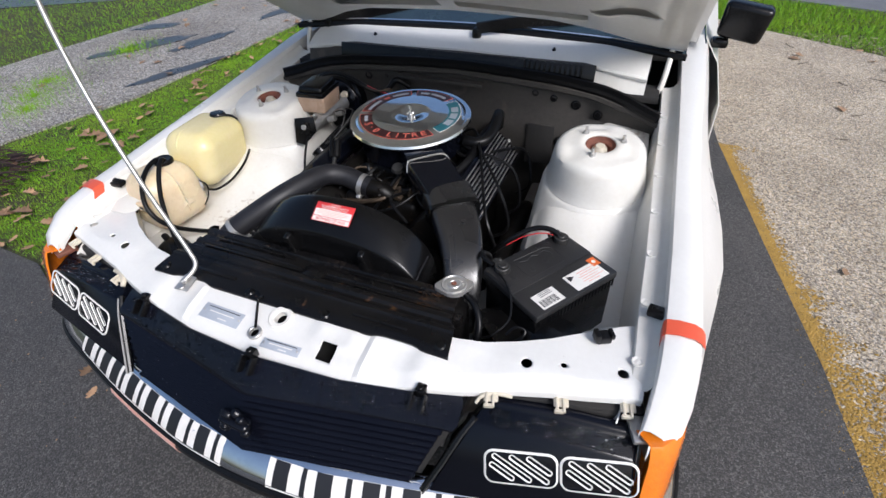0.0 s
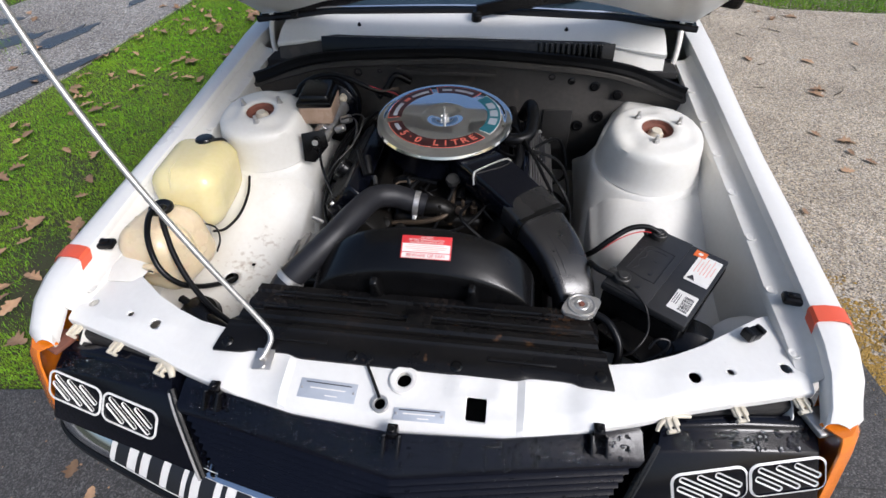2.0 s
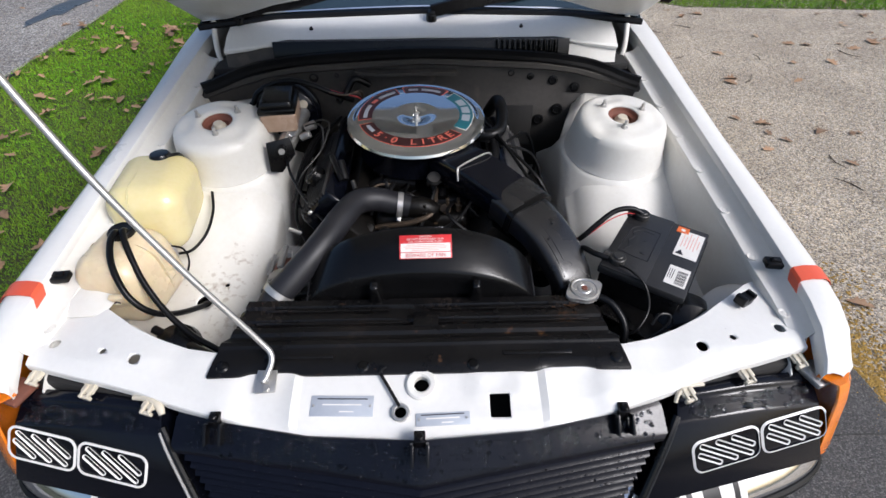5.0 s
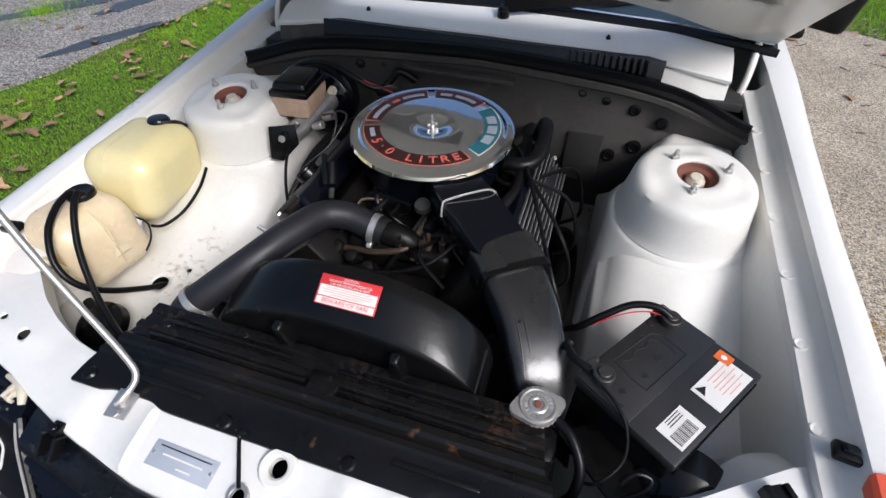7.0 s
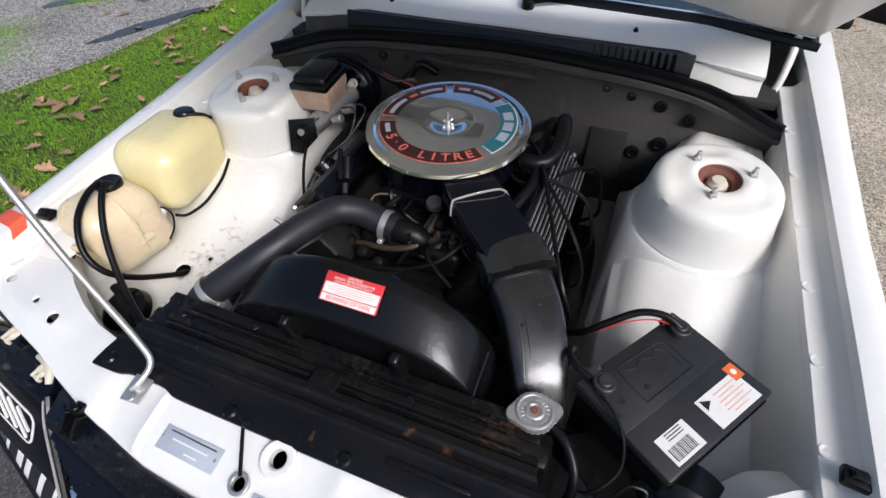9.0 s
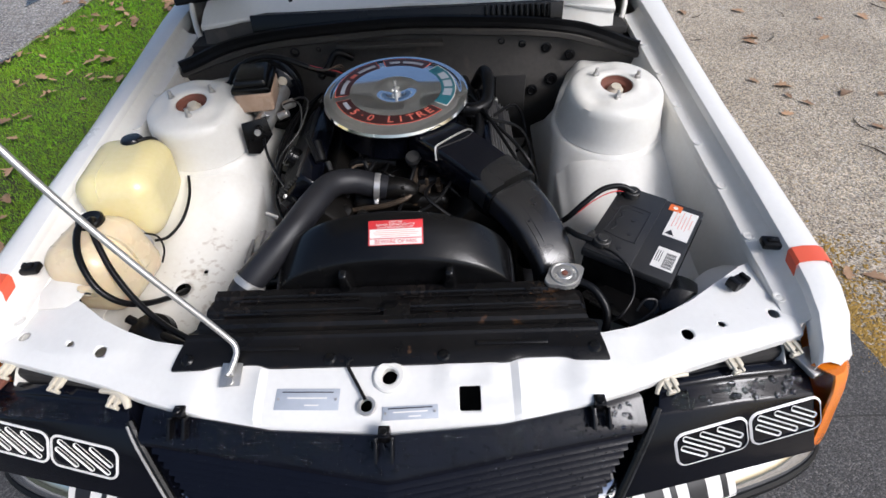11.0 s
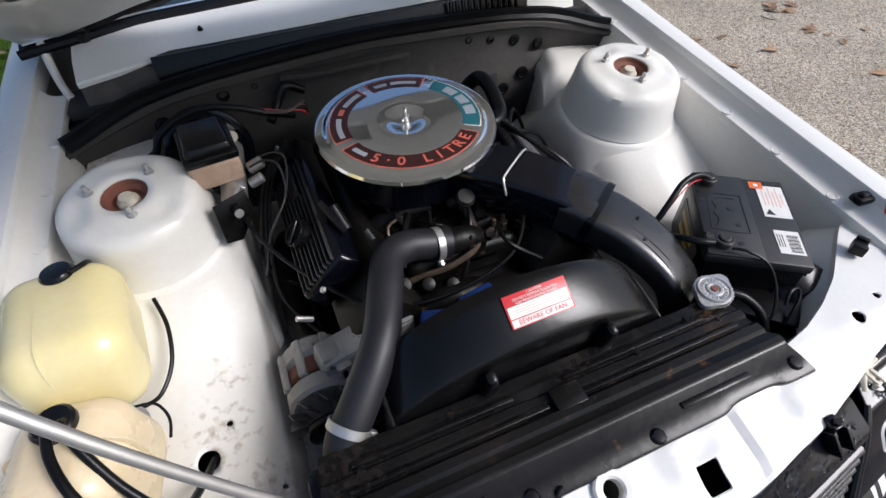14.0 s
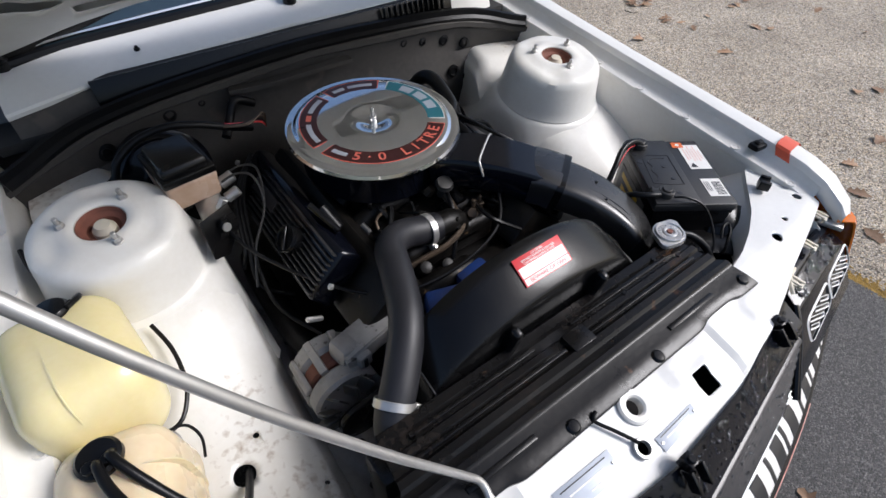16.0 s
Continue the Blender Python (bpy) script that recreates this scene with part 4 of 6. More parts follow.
def wiper(px, py, pz, ax, az):
    w = part("wiper", join(disc(0.016, 0.022, pose(px, py, pz - 0.004), 16), box(0.024, 0.03, 0.018, pose(px, py + 0.004, pz + 0.018), 0.005)), M["black_plastic"], car, "black windscreen wiper")
    tip = Vector((px + ax, py + 0.115, pz + az))
    a0 = Vector((px, py + 0.004, pz + 0.024))
    part("wiper_arm", tube([a0, a0.lerp(tip, 0.35) + Vector((0, 0, 0.008)), a0.lerp(tip, 0.7), tip], [0.013, 0.013, 0.010, 0.007], per=5, section=[(-0.5, -1.3), (0.5, -1.3), (0.5, 1.3), (-0.5, 1.3)]), M["black_plastic"], w)
    b0, b1 = tip + Vector((-0.24, -0.010, -0.006)), tip + Vector((0.20, 0.012, 0.006))
    part("wiper_blade", box((b1 - b0).length, 0.012, 0.020, frame_on(b0.lerp(b1, 0.5), b1 - b0, (0, 1, 0.6)), 0.003), M["rubber"], w)


wiper(-0.560, 1.020, 0.872, 0.40, 0.055)
wiper(0.030, 1.000, 0.882, 0.40, 0.055)

# bonnet, propped open
BA = radians(31)
BO = Vector((0, 1.05, 0.885))
BD = Vector((0, -math.cos(BA), math.sin(BA)))
BN = Vector((0, -math.sin(BA), -math.cos(BA)))


def bon(x, l, d=0.0):
    return BO + Vector((x, 0, 0)) + BD * l + BN * d


def bonnet_rows(off, inset):
    rows = []
    for k in range(29):
        x = (-0.70 + inset) + k * (1.40 - 2 * inset) / 28
        a = abs(x)
        l0 = lerp([(0, 0.19), (0.30, 0.17), (0.42, 0.12), (0.52, 0.05), (0.60, 0.01), (0.70, 0.0)], a) + inset * 0.6
        l1 = lerp([(0, 1.24), (0.4, 1.20), (0.7, 1.10)], a) - inset
        crown = 0.018 * (a / 0.7) ** 2
        rows.append([bon(x, l0 + (l1 - l0) * j / 16, off + crown) for j in range(17)])
    return rows


bonnet = part("bonnet", skin(bonnet_rows(-0.035, 0.0), 0.002), M["paint"], car, "white bonnet propped open")


def bonnet_inner():
    rows = []
    for k in range(57):
        x = -0.675 + k * 1.35 / 56
        a = abs(x)
        l0 = lerp([(0, 0.20), (0.30, 0.18), (0.42, 0.13), (0.52, 0.06), (0.60, 0.02), (0.70, 0.01)], a)
        l1 = lerp([(0, 1.20), (0.4, 1.16), (0.7, 1.06)], a)
        row = [bon(x, l0, -0.030)]
        for j in range(34):
            l = l0 + 0.008 + (l1 - l0 - 0.016) * j / 33
            d = 0.0
            d -= 0.012 * math.exp(-((a - 0.52) / 0.05) ** 4 - ((l - 0.5) / 0.30) ** 6)
            d -= 0.012 * math.exp(-((a - 0.20) / 0.12) ** 6 - ((l - 0.55) / 0.22) ** 6)
            d += 0.006 * math.exp(-((a - 0.60) / 0.03) ** 2 - ((l - 0.10) / 0.07) ** 2)
            row.append(bon(x, l, d + 0.018 * (a / 0.7) ** 2))
        row.append(bon(x, l1, -0.030))
        rows.append(row)
    return skin(rows, 0.002)


bi = part("bonnet_frame", bonnet_inner(), M["inner"], bonnet, "pressed white bonnet underside with slots")
slots = [box(0.38, 0.045, 0.06, frame_on(bon(s * 0.215, 0.252), Vector((1, 0, 0)) - BD * (0.10 * s), BD), 0.008) for s in (1, -1)]
slots += [prism([(0.055 * math.cos(t) + (0.03 if math.cos(t) > 0 else -0.03), 0.028 * math.sin(t)) for t in [k * math.tau / 20 for k in range(20)]], -0.03, 0.03, frame_on(bon(s * 0.50, 0.29), (1, 0, 0), BD)) for s in (1, -1)]
cut(bi, slots)
for s in (1, -1):
    part("bonnet_hinge", tube([(s * 0.641, 1.050, 0.918), (s * 0.639, 1.015, 0.880), (s * 0.636, 0.985, 0.838), (s * 0.632, 0.966, 0.800), (s * 0.626, 0.960, 0.777), (s * 0.616, 0.957, 0.768), (s * 0.606, 0.956, 0.773)], 0.0085, 10), M["inner"], car, "curved white bonnet hinge arm")
    # dark plate added to stand for the shade down in the hinge opening
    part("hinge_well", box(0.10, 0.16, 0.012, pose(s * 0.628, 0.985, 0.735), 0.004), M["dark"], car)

# grille
G_C = [(0, -0.214, 0.640), (0.08, -0.222, 0.634), (0.40, -0.264, 0.598), (0.44, -0.272, 0.590), (1.0, -0.322, 0.472)]
G_S = [(0, -0.150, 0.625), (0.08, -0.158, 0.619), (0.40, -0.196, 0.600), (0.44, -0.202, 0.594), (1.0, -0.250, 0.478)]


def grille_pt(x, v, out=0.0):
    k = min(1.0, abs(x) / 0.41)
    c = [lerp([(p[0], p[i]) for p in G_C], v) for i in (1, 2)]
    s = [lerp([(p[0], p[i]) for p in G_S], v) for i in (1, 2)]
    y = c[0] + (s[0] - c[0]) * k
    y0 = G_C[0][1] + (G_S[0][1] - G_C[0][1]) * k
    y += (panel_edge(x) - y0) * max(0.0, 1 - v / 0.44)
    return Vector((x, y - out, c[1] + (s[1] - c[1]) * k))


def panel_edge(x):
    return lerp(P_FRONT, abs(x)) - 0.005


def grille_w(v):
    return lerp([(0, 0.405), (0.08, 0.41), (0.4, 0.412), (0.5, 0.398), (1.0, 0.355)], v)


gtop = [[grille_pt(-grille_w(v) + 2 * grille_w(v) * i / 40, v) for i in range(41)] for v in (0, 0.04, 0.08, 0.16, 0.24, 0.32, 0.40, 0.44, 0.46)]
grille = part("grille", skin(gtop, 0.004), M["satin_black"], car, "black V-shaped grille wet with raindrops")
part("grille_back", skin([[grille_pt(-grille_w(v) + 2 * grille_w(v) * i / 20, v, -0.016) for i in range(21)] for v in (0.44, 0.7, 1.0)], 0.003), M["dark"], grille)
for k in range(9):
    v = 0.475 + k * 0.0645
    w = grille_w(v) - 0.014
    for s in (-1, 1):
        rows = []
        for i in range(9):
            x = s * w * i / 8
            rows.append([grille_pt(x, v - 0.022, -0.010), grille_pt(x, v - 0.016, 0.003), grille_pt(x, v, 0.007), grille_pt(x, v + 0.018, 0.004), grille_pt(x, v + 0.022, -0.010)])
        part("slat", skin(rows, 0.0015), M["satin_black"], grille)
badge = [box(w, 0.018, h, pose(x, -0.312 - 0.43 * (0.552 - z), z, 25, a), 0.007, 3) for x, z, w, h, a in ((0.0, 0.548, 0.064, 0.026, 8), (-0.018, 0.562, 0.024, 0.030, 25), (0.020, 0.560, 0.020, 0.030, -18), (0.004, 0.570, 0.022, 0.018, 40), (-0.022, 0.536, 0.018, 0.022, -20), (0.026, 0.538, 0.018, 0.020, 15))]
part("grille_badge", join(*badge), M["black_paint"], grille, "black cast badge")
for x in (-0.335, 0.0, 0.335):
    p = grille_pt(x, 0.06)
    part("grille_clip", join(box(0.018, 0.020, 0.020, Matrix.Translation(p + Vector((0, 0.004, 0.012))), 0.002), box(0.005, 0.034, 0.018, Matrix.Translation(p + Vector((-0.012, -0.016, 0.002))) @ pose(0, 0, 0, 40), 0.001), box(0.005, 0.034, 0.018, Matrix.Translation(p + Vector((0.012, -0.016, 0.002))) @ pose(0, 0, 0, 40), 0.001), disc(0.006, 0.006, Matrix.Translation(p + Vector((0, 0.002, 0.022))), 12)), M["black_plastic"], grille)


# headlight covers
def cover_y(x, z=0.622):
    return -0.162 + 0.15 * (x - 0.446) - 0.65 * (0.622 - z)


def lamp_cover():
    bm = bmesh.new()
    top = [(0.434, 0.599), (0.58, 0.597), (0.706, 0.589)]
    bot = [(0.378, 0.474), (0.55, 0.484), (0.722, 0.496)]
    f = [[bm.verts.new((x, cover_y(x, z), z)) for x, z in row] for row in (top, bot)]
    led = [bm.verts.new((x + dx, cover_y(x, z) + 0.034, z + 0.011)) for (x, z), dx in zip(top, (0.010, 0, 0))]
    stp = [bm.verts.new((x + dx, cover_y(x, z) + 0.038, z + 0.019)) for (x, z), dx in zip(top, (0.012, 0, -0.010))]
    bak = [bm.verts.new((x + dx, cover_y(x, z) + 0.056, z + 0.022)) for (x, z), dx in zip(top, (0.014, 0, -0.016))]
    bk0 = [bm.verts.new((x + dx, cover_y(x, z) + 0.060, z - 0.02)) for (x, z), dx in zip(top, (0.014, 0, -0.016))]
    bk1 = [bm.verts.new((x, cover_y(x, 0.60) + 0.046, 0.47)) for x, z in bot]
    rows = [f[1], f[0], led, stp, bak, bk0, bk1]
    for a, b in zip(rows, rows[1:] + rows[:1]):
        for i in range(2):
            bm.faces.new((a[i], a[i + 1], b[i + 1], b[i]))
    bm.faces.new([r[0] for r in rows])
    bm.faces.new([r[2] for r in rows][::-1])
    bmesh.ops.recalc_face_normals(bm, faces=bm.faces)
    bmesh.ops.bevel(bm, geom=[e for e in bm.edges if len(e.link_faces) == 2 and e.calc_face_angle(0) > 0.3], offset=0.004, segments=2, profile=0.5, affect="EDGES")
    return bm


def rounded(w, h, r, n=5, skew=0.0):
    out = []
    for cx, cy, a0 in ((w / 2 - r, h / 2 - r, 0), (-w / 2 + r, h / 2 - r, 90), (-w / 2 + r, -h / 2 + r, 180), (w / 2 - r, -h / 2 + r, 270)):
        for k in range(n + 1):
            a = radians(a0 + 90 * k / n)
            x, y = cx + r * math.cos(a), cy + r * math.sin(a)
            out.append((x + skew * y, y))
    return out


def outline(pts, m, r):
    P = [m @ Vector((x, y, 0)) for x, y in pts]
    return tube(P + [P[0], P[1]], r, 6, straight=True, section=[(-1, -0.25), (1, -0.25), (1, 0.25), (-1, 0.25)])


for s in (1, -1):
    b = lamp_cover()
    lc = part("headlight_cover", moved(b, MIRROR) if s < 0 else b, M["black_paint"], car, "black plastic headlight cover with white striped emblem")
    for cx in (0.531, 0.659):
        cz = 0.543 if cx < 0.6 else 0.555
        m = frame_on((s * cx, cover_y(cx, cz) - 0.0008, cz + 0.0008), (1.0, s * (0.15 + 0.65 * 0.10), s * 0.10), (0, 0.65, 1))
        part("emblem_outline", outline(rounded(0.125, 0.060, 0.016), m, 0.0022), M["white_label"], lc, "white painted emblem outline")
        ca, sa = math.cos(radians(33)), math.sin(radians(33))
        for k in range(6):
            d = -0.041 + k * 0.0164
            ox, oy = d * sa, d * ca
            t0, t1 = -0.2, 0.2
            for o, v, h in ((ox, ca, 0.0530), (oy, -sa, 0.0215)):
                e = sorted(((-h - o) / v, (h - o) / v))
                t0, t1 = max(t0, e[0]), min(t1, e[1])
            if t1 - t0 > 0.024:
                mid = (t0 + t1) / 2
                part("emblem_stripe", outline(rounded(t1 - t0, 0.0085, 0.0035, 3), m @ pose(ox + ca * mid, oy - sa * mid, 0, 0, 0, -33), 0.0014), M["white_label"], lc)
    # pale clips and the opening behind the cover
    for x in (0.455, 0.572, 0.680):
        y = lerp(P_FRONT, x) - 0.014
        part("lamp_clip", join(box(0.026, 0.018, 0.005, pose(s * x, y + 0.004, 0.634, 10, 0, s * 16), 0.002), box(0.005, 0.024, 0.008, pose(s * (x - 0.006), y - 0.002, 0.635, 10, 0, s * 16), 0.0015), box(0.005, 0.024, 0.008, pose(s * (x + 0.006), y - 0.002, 0.635, 10, 0, s * 16), 0.0015), box(0.016, 0.006, 0.010, pose(s * x, y - 0.012, 0.630, 10, 0, s * 16), 0.0015)), M["cream"], car, "cream plastic headlamp clip")
    part("lamp_surround", tube([(s * 0.436, -0.168, 0.604), (s * 0.418, -0.196, 0.578), (s * 0.393, -0.235, 0.524), (s * 0.369, -0.270, 0.476)], 0.0065, 8, 4), M["black_plastic"], car, "black headlamp surround edge")
    part("surround_trim", tube([(s * 0.437, -0.176, 0.603), (s * 0.421, -0.203, 0.578), (s * 0.396, -0.242, 0.524), (s * 0.372, -0.277, 0.477)], 0.0030 if s < 0 else 0.0018, 6, 4), M["cast" if s < 0 else "fin"], car, "thin dull metal trim line")
    part("lamp_rim", tube([(s * 0.490, -0.126, 0.632), (s * 0.462, -0.131, 0.636), (s * 0.440, -0.143, 0.634), (s * 0.432, -0.156, 0.626)], [0.004, 0.006, 0.007, 0.005] if s < 0 else [0.003, 0.004, 0.004, 0.003], 10, 4), M["cream"], car, "cream plastic headlamp rim")
    # dark block fills the opening behind the cover
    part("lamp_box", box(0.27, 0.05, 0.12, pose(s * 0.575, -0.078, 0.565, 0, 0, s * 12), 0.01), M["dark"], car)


def indicator():
    path = [(0.728, -0.142), (0.746, -0.135), (0.763, -0.114), (0.775, -0.075), (0.782, -0.02), (0.785, 0.028)]
    rows = []
    for i, (x, y) in enumerate(path):
        k = 0.004 * (i in (0, 5))
        rows.append([(x - 0.03, y + 0.03, 0.630), (x - 0.006, y + 0.006, 0.632), (x - k, y, 0.622), (x + 0.003 - k, y - 0.008, 0.60), (x + 0.005 - k, y - 0.040, 0.50), (x + 0.004 - k, y - 0.046, 0.474), (x - 0.01, y + 0.012, 0.468)])
    return skin(rows, 0.004)


both(indicator, "indicator", M["lens"], car, "amber wraparound indicator lens")
for s in (1, -1):
    part("indicator_seat", box(0.040, 0.050, 0.012, pose(s * 0.708, -0.10, 0.616, 0, 0, s * 20), 0.004), M["rust" if s < 0 else "steel"], car)

# bumper
B_HALF = [(0, -0.352), (0.10, -0.348), (0.20, -0.337), (0.40, -0.296), (0.58, -0.246), (0.71, -0.205), (0.780, -0.160), (0.802, -0.09), (0.800, 0.03), (0.785, 0.20)]
B_PATH = [(-x, y) for x, y in B_HALF[:0:-1]] + B_HALF


def bumper_rows(sec, path=None):
    path = path or [tuple(p) for p in smooth_path([(x, y, 0) for x, y in B_PATH], 4)]
    path = [(p[0], p[1]) for p in path]
    rows = []
    for i, (x, y) in enumerate(path):
        a, b = path[max(i - 1, 0)], path[min(i + 1, len(path) - 1)]
        n = Vector((b[1] - a[1], -(b[0] - a[0]), 0)).normalized()
        rows.append([(x + n.x * o, y + n.y * o, z) for o, z in sec])
    return rows


bumper = part("bumper", skin(bumper_rows([(-0.085, 0.466), (-0.060, 0.469), (-0.044, 0.465), (-0.022, 0.449), (-0.004, 0.428), (0.003, 0.418), (0.003, 0.411), (-0.03, 0.405)]), 0.002), M["chrome"], car, "chrome bumper with white stickers")
part("bumper_rubber", skin(bumper_rows([(-0.02, 0.412), (0.006, 0.412), (0.012, 0.407), (0.014, 0.394), (0.010, 0.374), (0.002, 0.364), (-0.03, 0.360)]), 0.003), M["rubber"], bumper, "black rubber bumper strip")


B_LINE = [(p[0], p[1]) for p in smooth_path([(x, y, 0) for x, y in B_PATH], 4)]


def along(x):
    return (x, lerp(B_LINE, x))


def sticker(x0, x1, z0, z1, off):
    def o_of(z):
        return lerp([(0.411, 0.003), (0.418, 0.003), (0.428, -0.004), (0.449, -0.022), (0.465, -0.044), (0.469, -0.060)], z)
    zs = [z0 + (z1 - z0) * k / 5 for k in range(6)]
    pts = [along(x0 + (x1 - x0) * i / 16) for i in range(17)]
    return skin(bumper_rows([(o_of(z) + off, z) for z in zs], pts), 0.0006)


for x0, x1, n in ((-0.612, -0.058, 7), (0.058, 0.600, 6)):
    st = part("sticker", sticker(x0, x1, 0.4145, 0.4665, 0.0014), M["white_label"], bumper, "white sticker band with black block marks")
    wide = ((0.95, 0.42, 0.78, 0.84, 0.95, 1.0, 0.88), (1.0, 1.0, 0.76, 1.0, 0.78, 1.0))[n == 6]
    unit = (x1 - x0 - 0.030) / (sum(wide) + 0.30 * (n - 1))
    a = x0 + 0.015
    for w in wide:
        e = a + unit * w
        part("print_bar", sticker(a, a + unit * 0.46, 0.4215, 0.4605, 0.0024), M["ink"], st)
        if w > 0.5:
            part("print_bar", sticker(e - unit * 0.15, e, 0.4215, 0.4605, 0.0024), M["ink"], st)
        a += unit * (w + 0.30)
for x0, x1 in ((-0.445, -0.185), (0.175, 0.446)):
    rows = bumper_rows([(0.0125, 0.4085), (0.0145, 0.405), (0.0162, 0.394), (0.0145, 0.382), (0.0130, 0.376)], [along(x0 + (x1 - x0) * i / 8) for i in range(9)])
    part("reflector_strip", skin(rows, 0.001), M["pink_label"], bumper, "faded pink and white strip")
part("valance", skin(bumper_rows([(-0.01, 0.372), (-0.01, 0.33), (-0.03, 0.25), (-0.08, 0.20)]), 0.003), M["dark"], car)

# door mirror and the rest of the body
mir = part("door_mirror", box(0.135, 0.075, 0.112, pose(0.842, 1.335, 0.893, 0, 8, -6), 0.018, 3, 1.08), M["black_plastic"], car, "black plastic door mirror")
part("mirror_stalk", box(0.055, 0.05, 0.030, pose(0.785, 1.325, 0.825), 0.010), M["black_plastic"], mir)


def body_side():
    rows = []
    for y in (1.30, 1.6, 2.2, 3.0, 3.8, 4.35):
        z = lerp([(1.30, 0.845), (2.2, 0.88), (4.35, 0.88)], y)
        k = 0.04 * (y > 4)
        rows.append([(0.742 - k, y, z), (0.80 - k, y, z - 0.08), (0.845 - k, y, 0.62), (0.85 - k, y, 0.45), (0.82 - k, y, 0.24)])
    return skin(rows, 0.003)


both(body_side, "body_side", M["paint"], car)
part("roof", skin([[(x * w, y, z) for x in (-1, -0.6, 0, 0.6, 1)] for y, z, w in ((1.75, 1.325, 0.56), (2.1, 1.37, 0.57), (2.9, 1.36, 0.56), (3.3, 1.30, 0.55))], 0.004), M["paint"], car)
part("rear_screen", skin([[(x * w, y, z) for x in (-1, 0, 1)] for y, z, w in ((3.3, 1.30, 0.55), (3.85, 0.93, 0.64))], 0.004), M["glass"], car)
part("boot", skin([[(x, y, z) for x in (-0.70, 0, 0.70)] for y, z in ((3.85, 0.92), (4.3, 0.90), (4.38, 0.80), (4.38, 0.35))], 0.004), M["paint"], car)


def side_glass():
    return skin([[(0.735, y, 0.87), (0.565, y2, z)] for y, y2, z in ((1.15, 1.78, 1.32), (1.9, 2.1, 1.365), (2.9, 2.8, 1.36), (3.75, 3.25, 1.30))], 0.004)


both(side_glass, "side_glass", M["glass"], car)
part("dashboard", box(1.3, 0.5, 0.10, pose(0, 1.45, 0.83), 0.02), M["dark"], car)
part("floor_pan", box(1.5, 3.2, 0.03, pose(0, 2.8, 0.22), 0.01), M["dark"], car)
for x in (-0.70, 0.70):
    for y in (0.50, 3.17):
        wm = pose(x + (0.09 if x > 0 else -0.09), y, 0.31, 0, 90 if x > 0 else -90, 0)
        wh = part("wheel", lathe([(0.20, 0), (0.28, 0.0), (0.305, -0.02), (0.31, -0.06), (0.31, -0.14), (0.295, -0.18), (0.20, -0.18)], wm, 36, closed=True), M["tyre"], car, "black tyre")
        part("rim", lathe([(0.20, -0.01), (0.18, -0.03), (0.08, -0.02), (0, -0.015)], wm, 24), M["silver"], wh, "silver rim")

# prop rod
rod = thing("prop_rod", (-0.259, -0.118, 0.66), "dull steel prop rod holding the bonnet open", "prop rod")
part("rod", tube([(-0.262, -0.124, 0.668), (-0.256, -0.114, 0.672), (-0.252, -0.085, 0.686), (-0.2745, -0.0710, 0.72), (-0.3557, -0.0483, 0.86), (-0.4461, -0.0125, 1.02), (-0.5324, 0.0387, 1.18), (-0.6131, 0.1105, 1.34), (-0.6600, 0.1680, 1.435)], 0.0052, 10, 6), M["steel"], rod)
part("bracket", join(box(0.034, 0.042, 0.003, pose(-0.259, -0.118, 0.6605, 8, 0, 4), 0.001), box(0.015, 0.020, 0.011, pose(-0.260, -0.115, 0.667, 8, 0, 4), 0.003)), M["steel"], rod, "dull grey rod bracket")
part("bolt_head", disc(0.006, 0.005, pose(-0.256, -0.133, 0.660, 10), 6), M["steel"], rod)


# ---- radiator, fan shroud and cooling ----
radiator = thing("radiator", (0, 0.0, 0.32), "black radiator with a ribbed top cover", "radiator")


def rad_cover():
    """The top cover: a flange over the front panel, a step, and a ribbed tray behind it."""
    prof = [(-0.110, 0.6580), (-0.110, 0.6625), (-0.107, 0.6650), (-0.085, 0.6690), (-0.062, 0.6710), (-0.058, 0.6725), (-0.056, 0.6755), (-0.048, 0.6760), (-0.044, 0.6730), (-0.036, 0.6730), (-0.031, 0.6785), (-0.020, 0.6790), (-0.014, 0.6725), (-0.004, 0.6715), (0.000, 0.6765), (0.010, 0.6770), (0.014, 0.6715), (0.028, 0.6710), (0.032, 0.6770), (0.046, 0.6775), (0.050, 0.6720), (0.052, 0.655), (0.050, 0.63)]
    rows = []
    for k in range(113):
        u = -1 + 2 * k / 112
        row = []
        for y, z in prof:
            w = lerp([(-0.110, 0.362), (-0.04, 0.350), (-0.035, 0.338), (0.052, 0.326)], y)
            x = u * w
            sag = 0.0045 * math.exp(-((x + 0.02) / 0.03) ** 4 - ((y - 0.01) / 0.018) ** 4)
            step = 0.004 * (math.tanh((abs(x) - 0.21) * 90) - math.tanh((abs(x) - 0.30) * 90)) * (y < -0.1)
            wave = 0.0004 * math.sin(x * 21 + y * 30)
            row.append((x, y + step, z - sag + wave * (y > -0.08)))
        rows.append(row)
    return skin(rows, 0.002)


rc = part("top_cover", rad_cover(), M["black_metal"], radiator, "ribbed black top cover with worn rusty spots")
for x0, x1, y in ((-0.29, -0.06, 0.0215), (0.02, 0.27, 0.0215), (-0.30, -0.02, -0.0085), (0.02, 0.31, -0.0085)):
    part("pressed_rib", box(x1 - x0, 0.006, 0.004, pose((x0 + x1) / 2, y, 0.6745), 0.0015), M["black_metal"], rc)
for x in (-0.21, 0.205):
    part("pressed_rib", box(0.12, 0.009, 0.006, pose(x, -0.078, 0.670, 8), 0.002), M["black_metal"], rc)
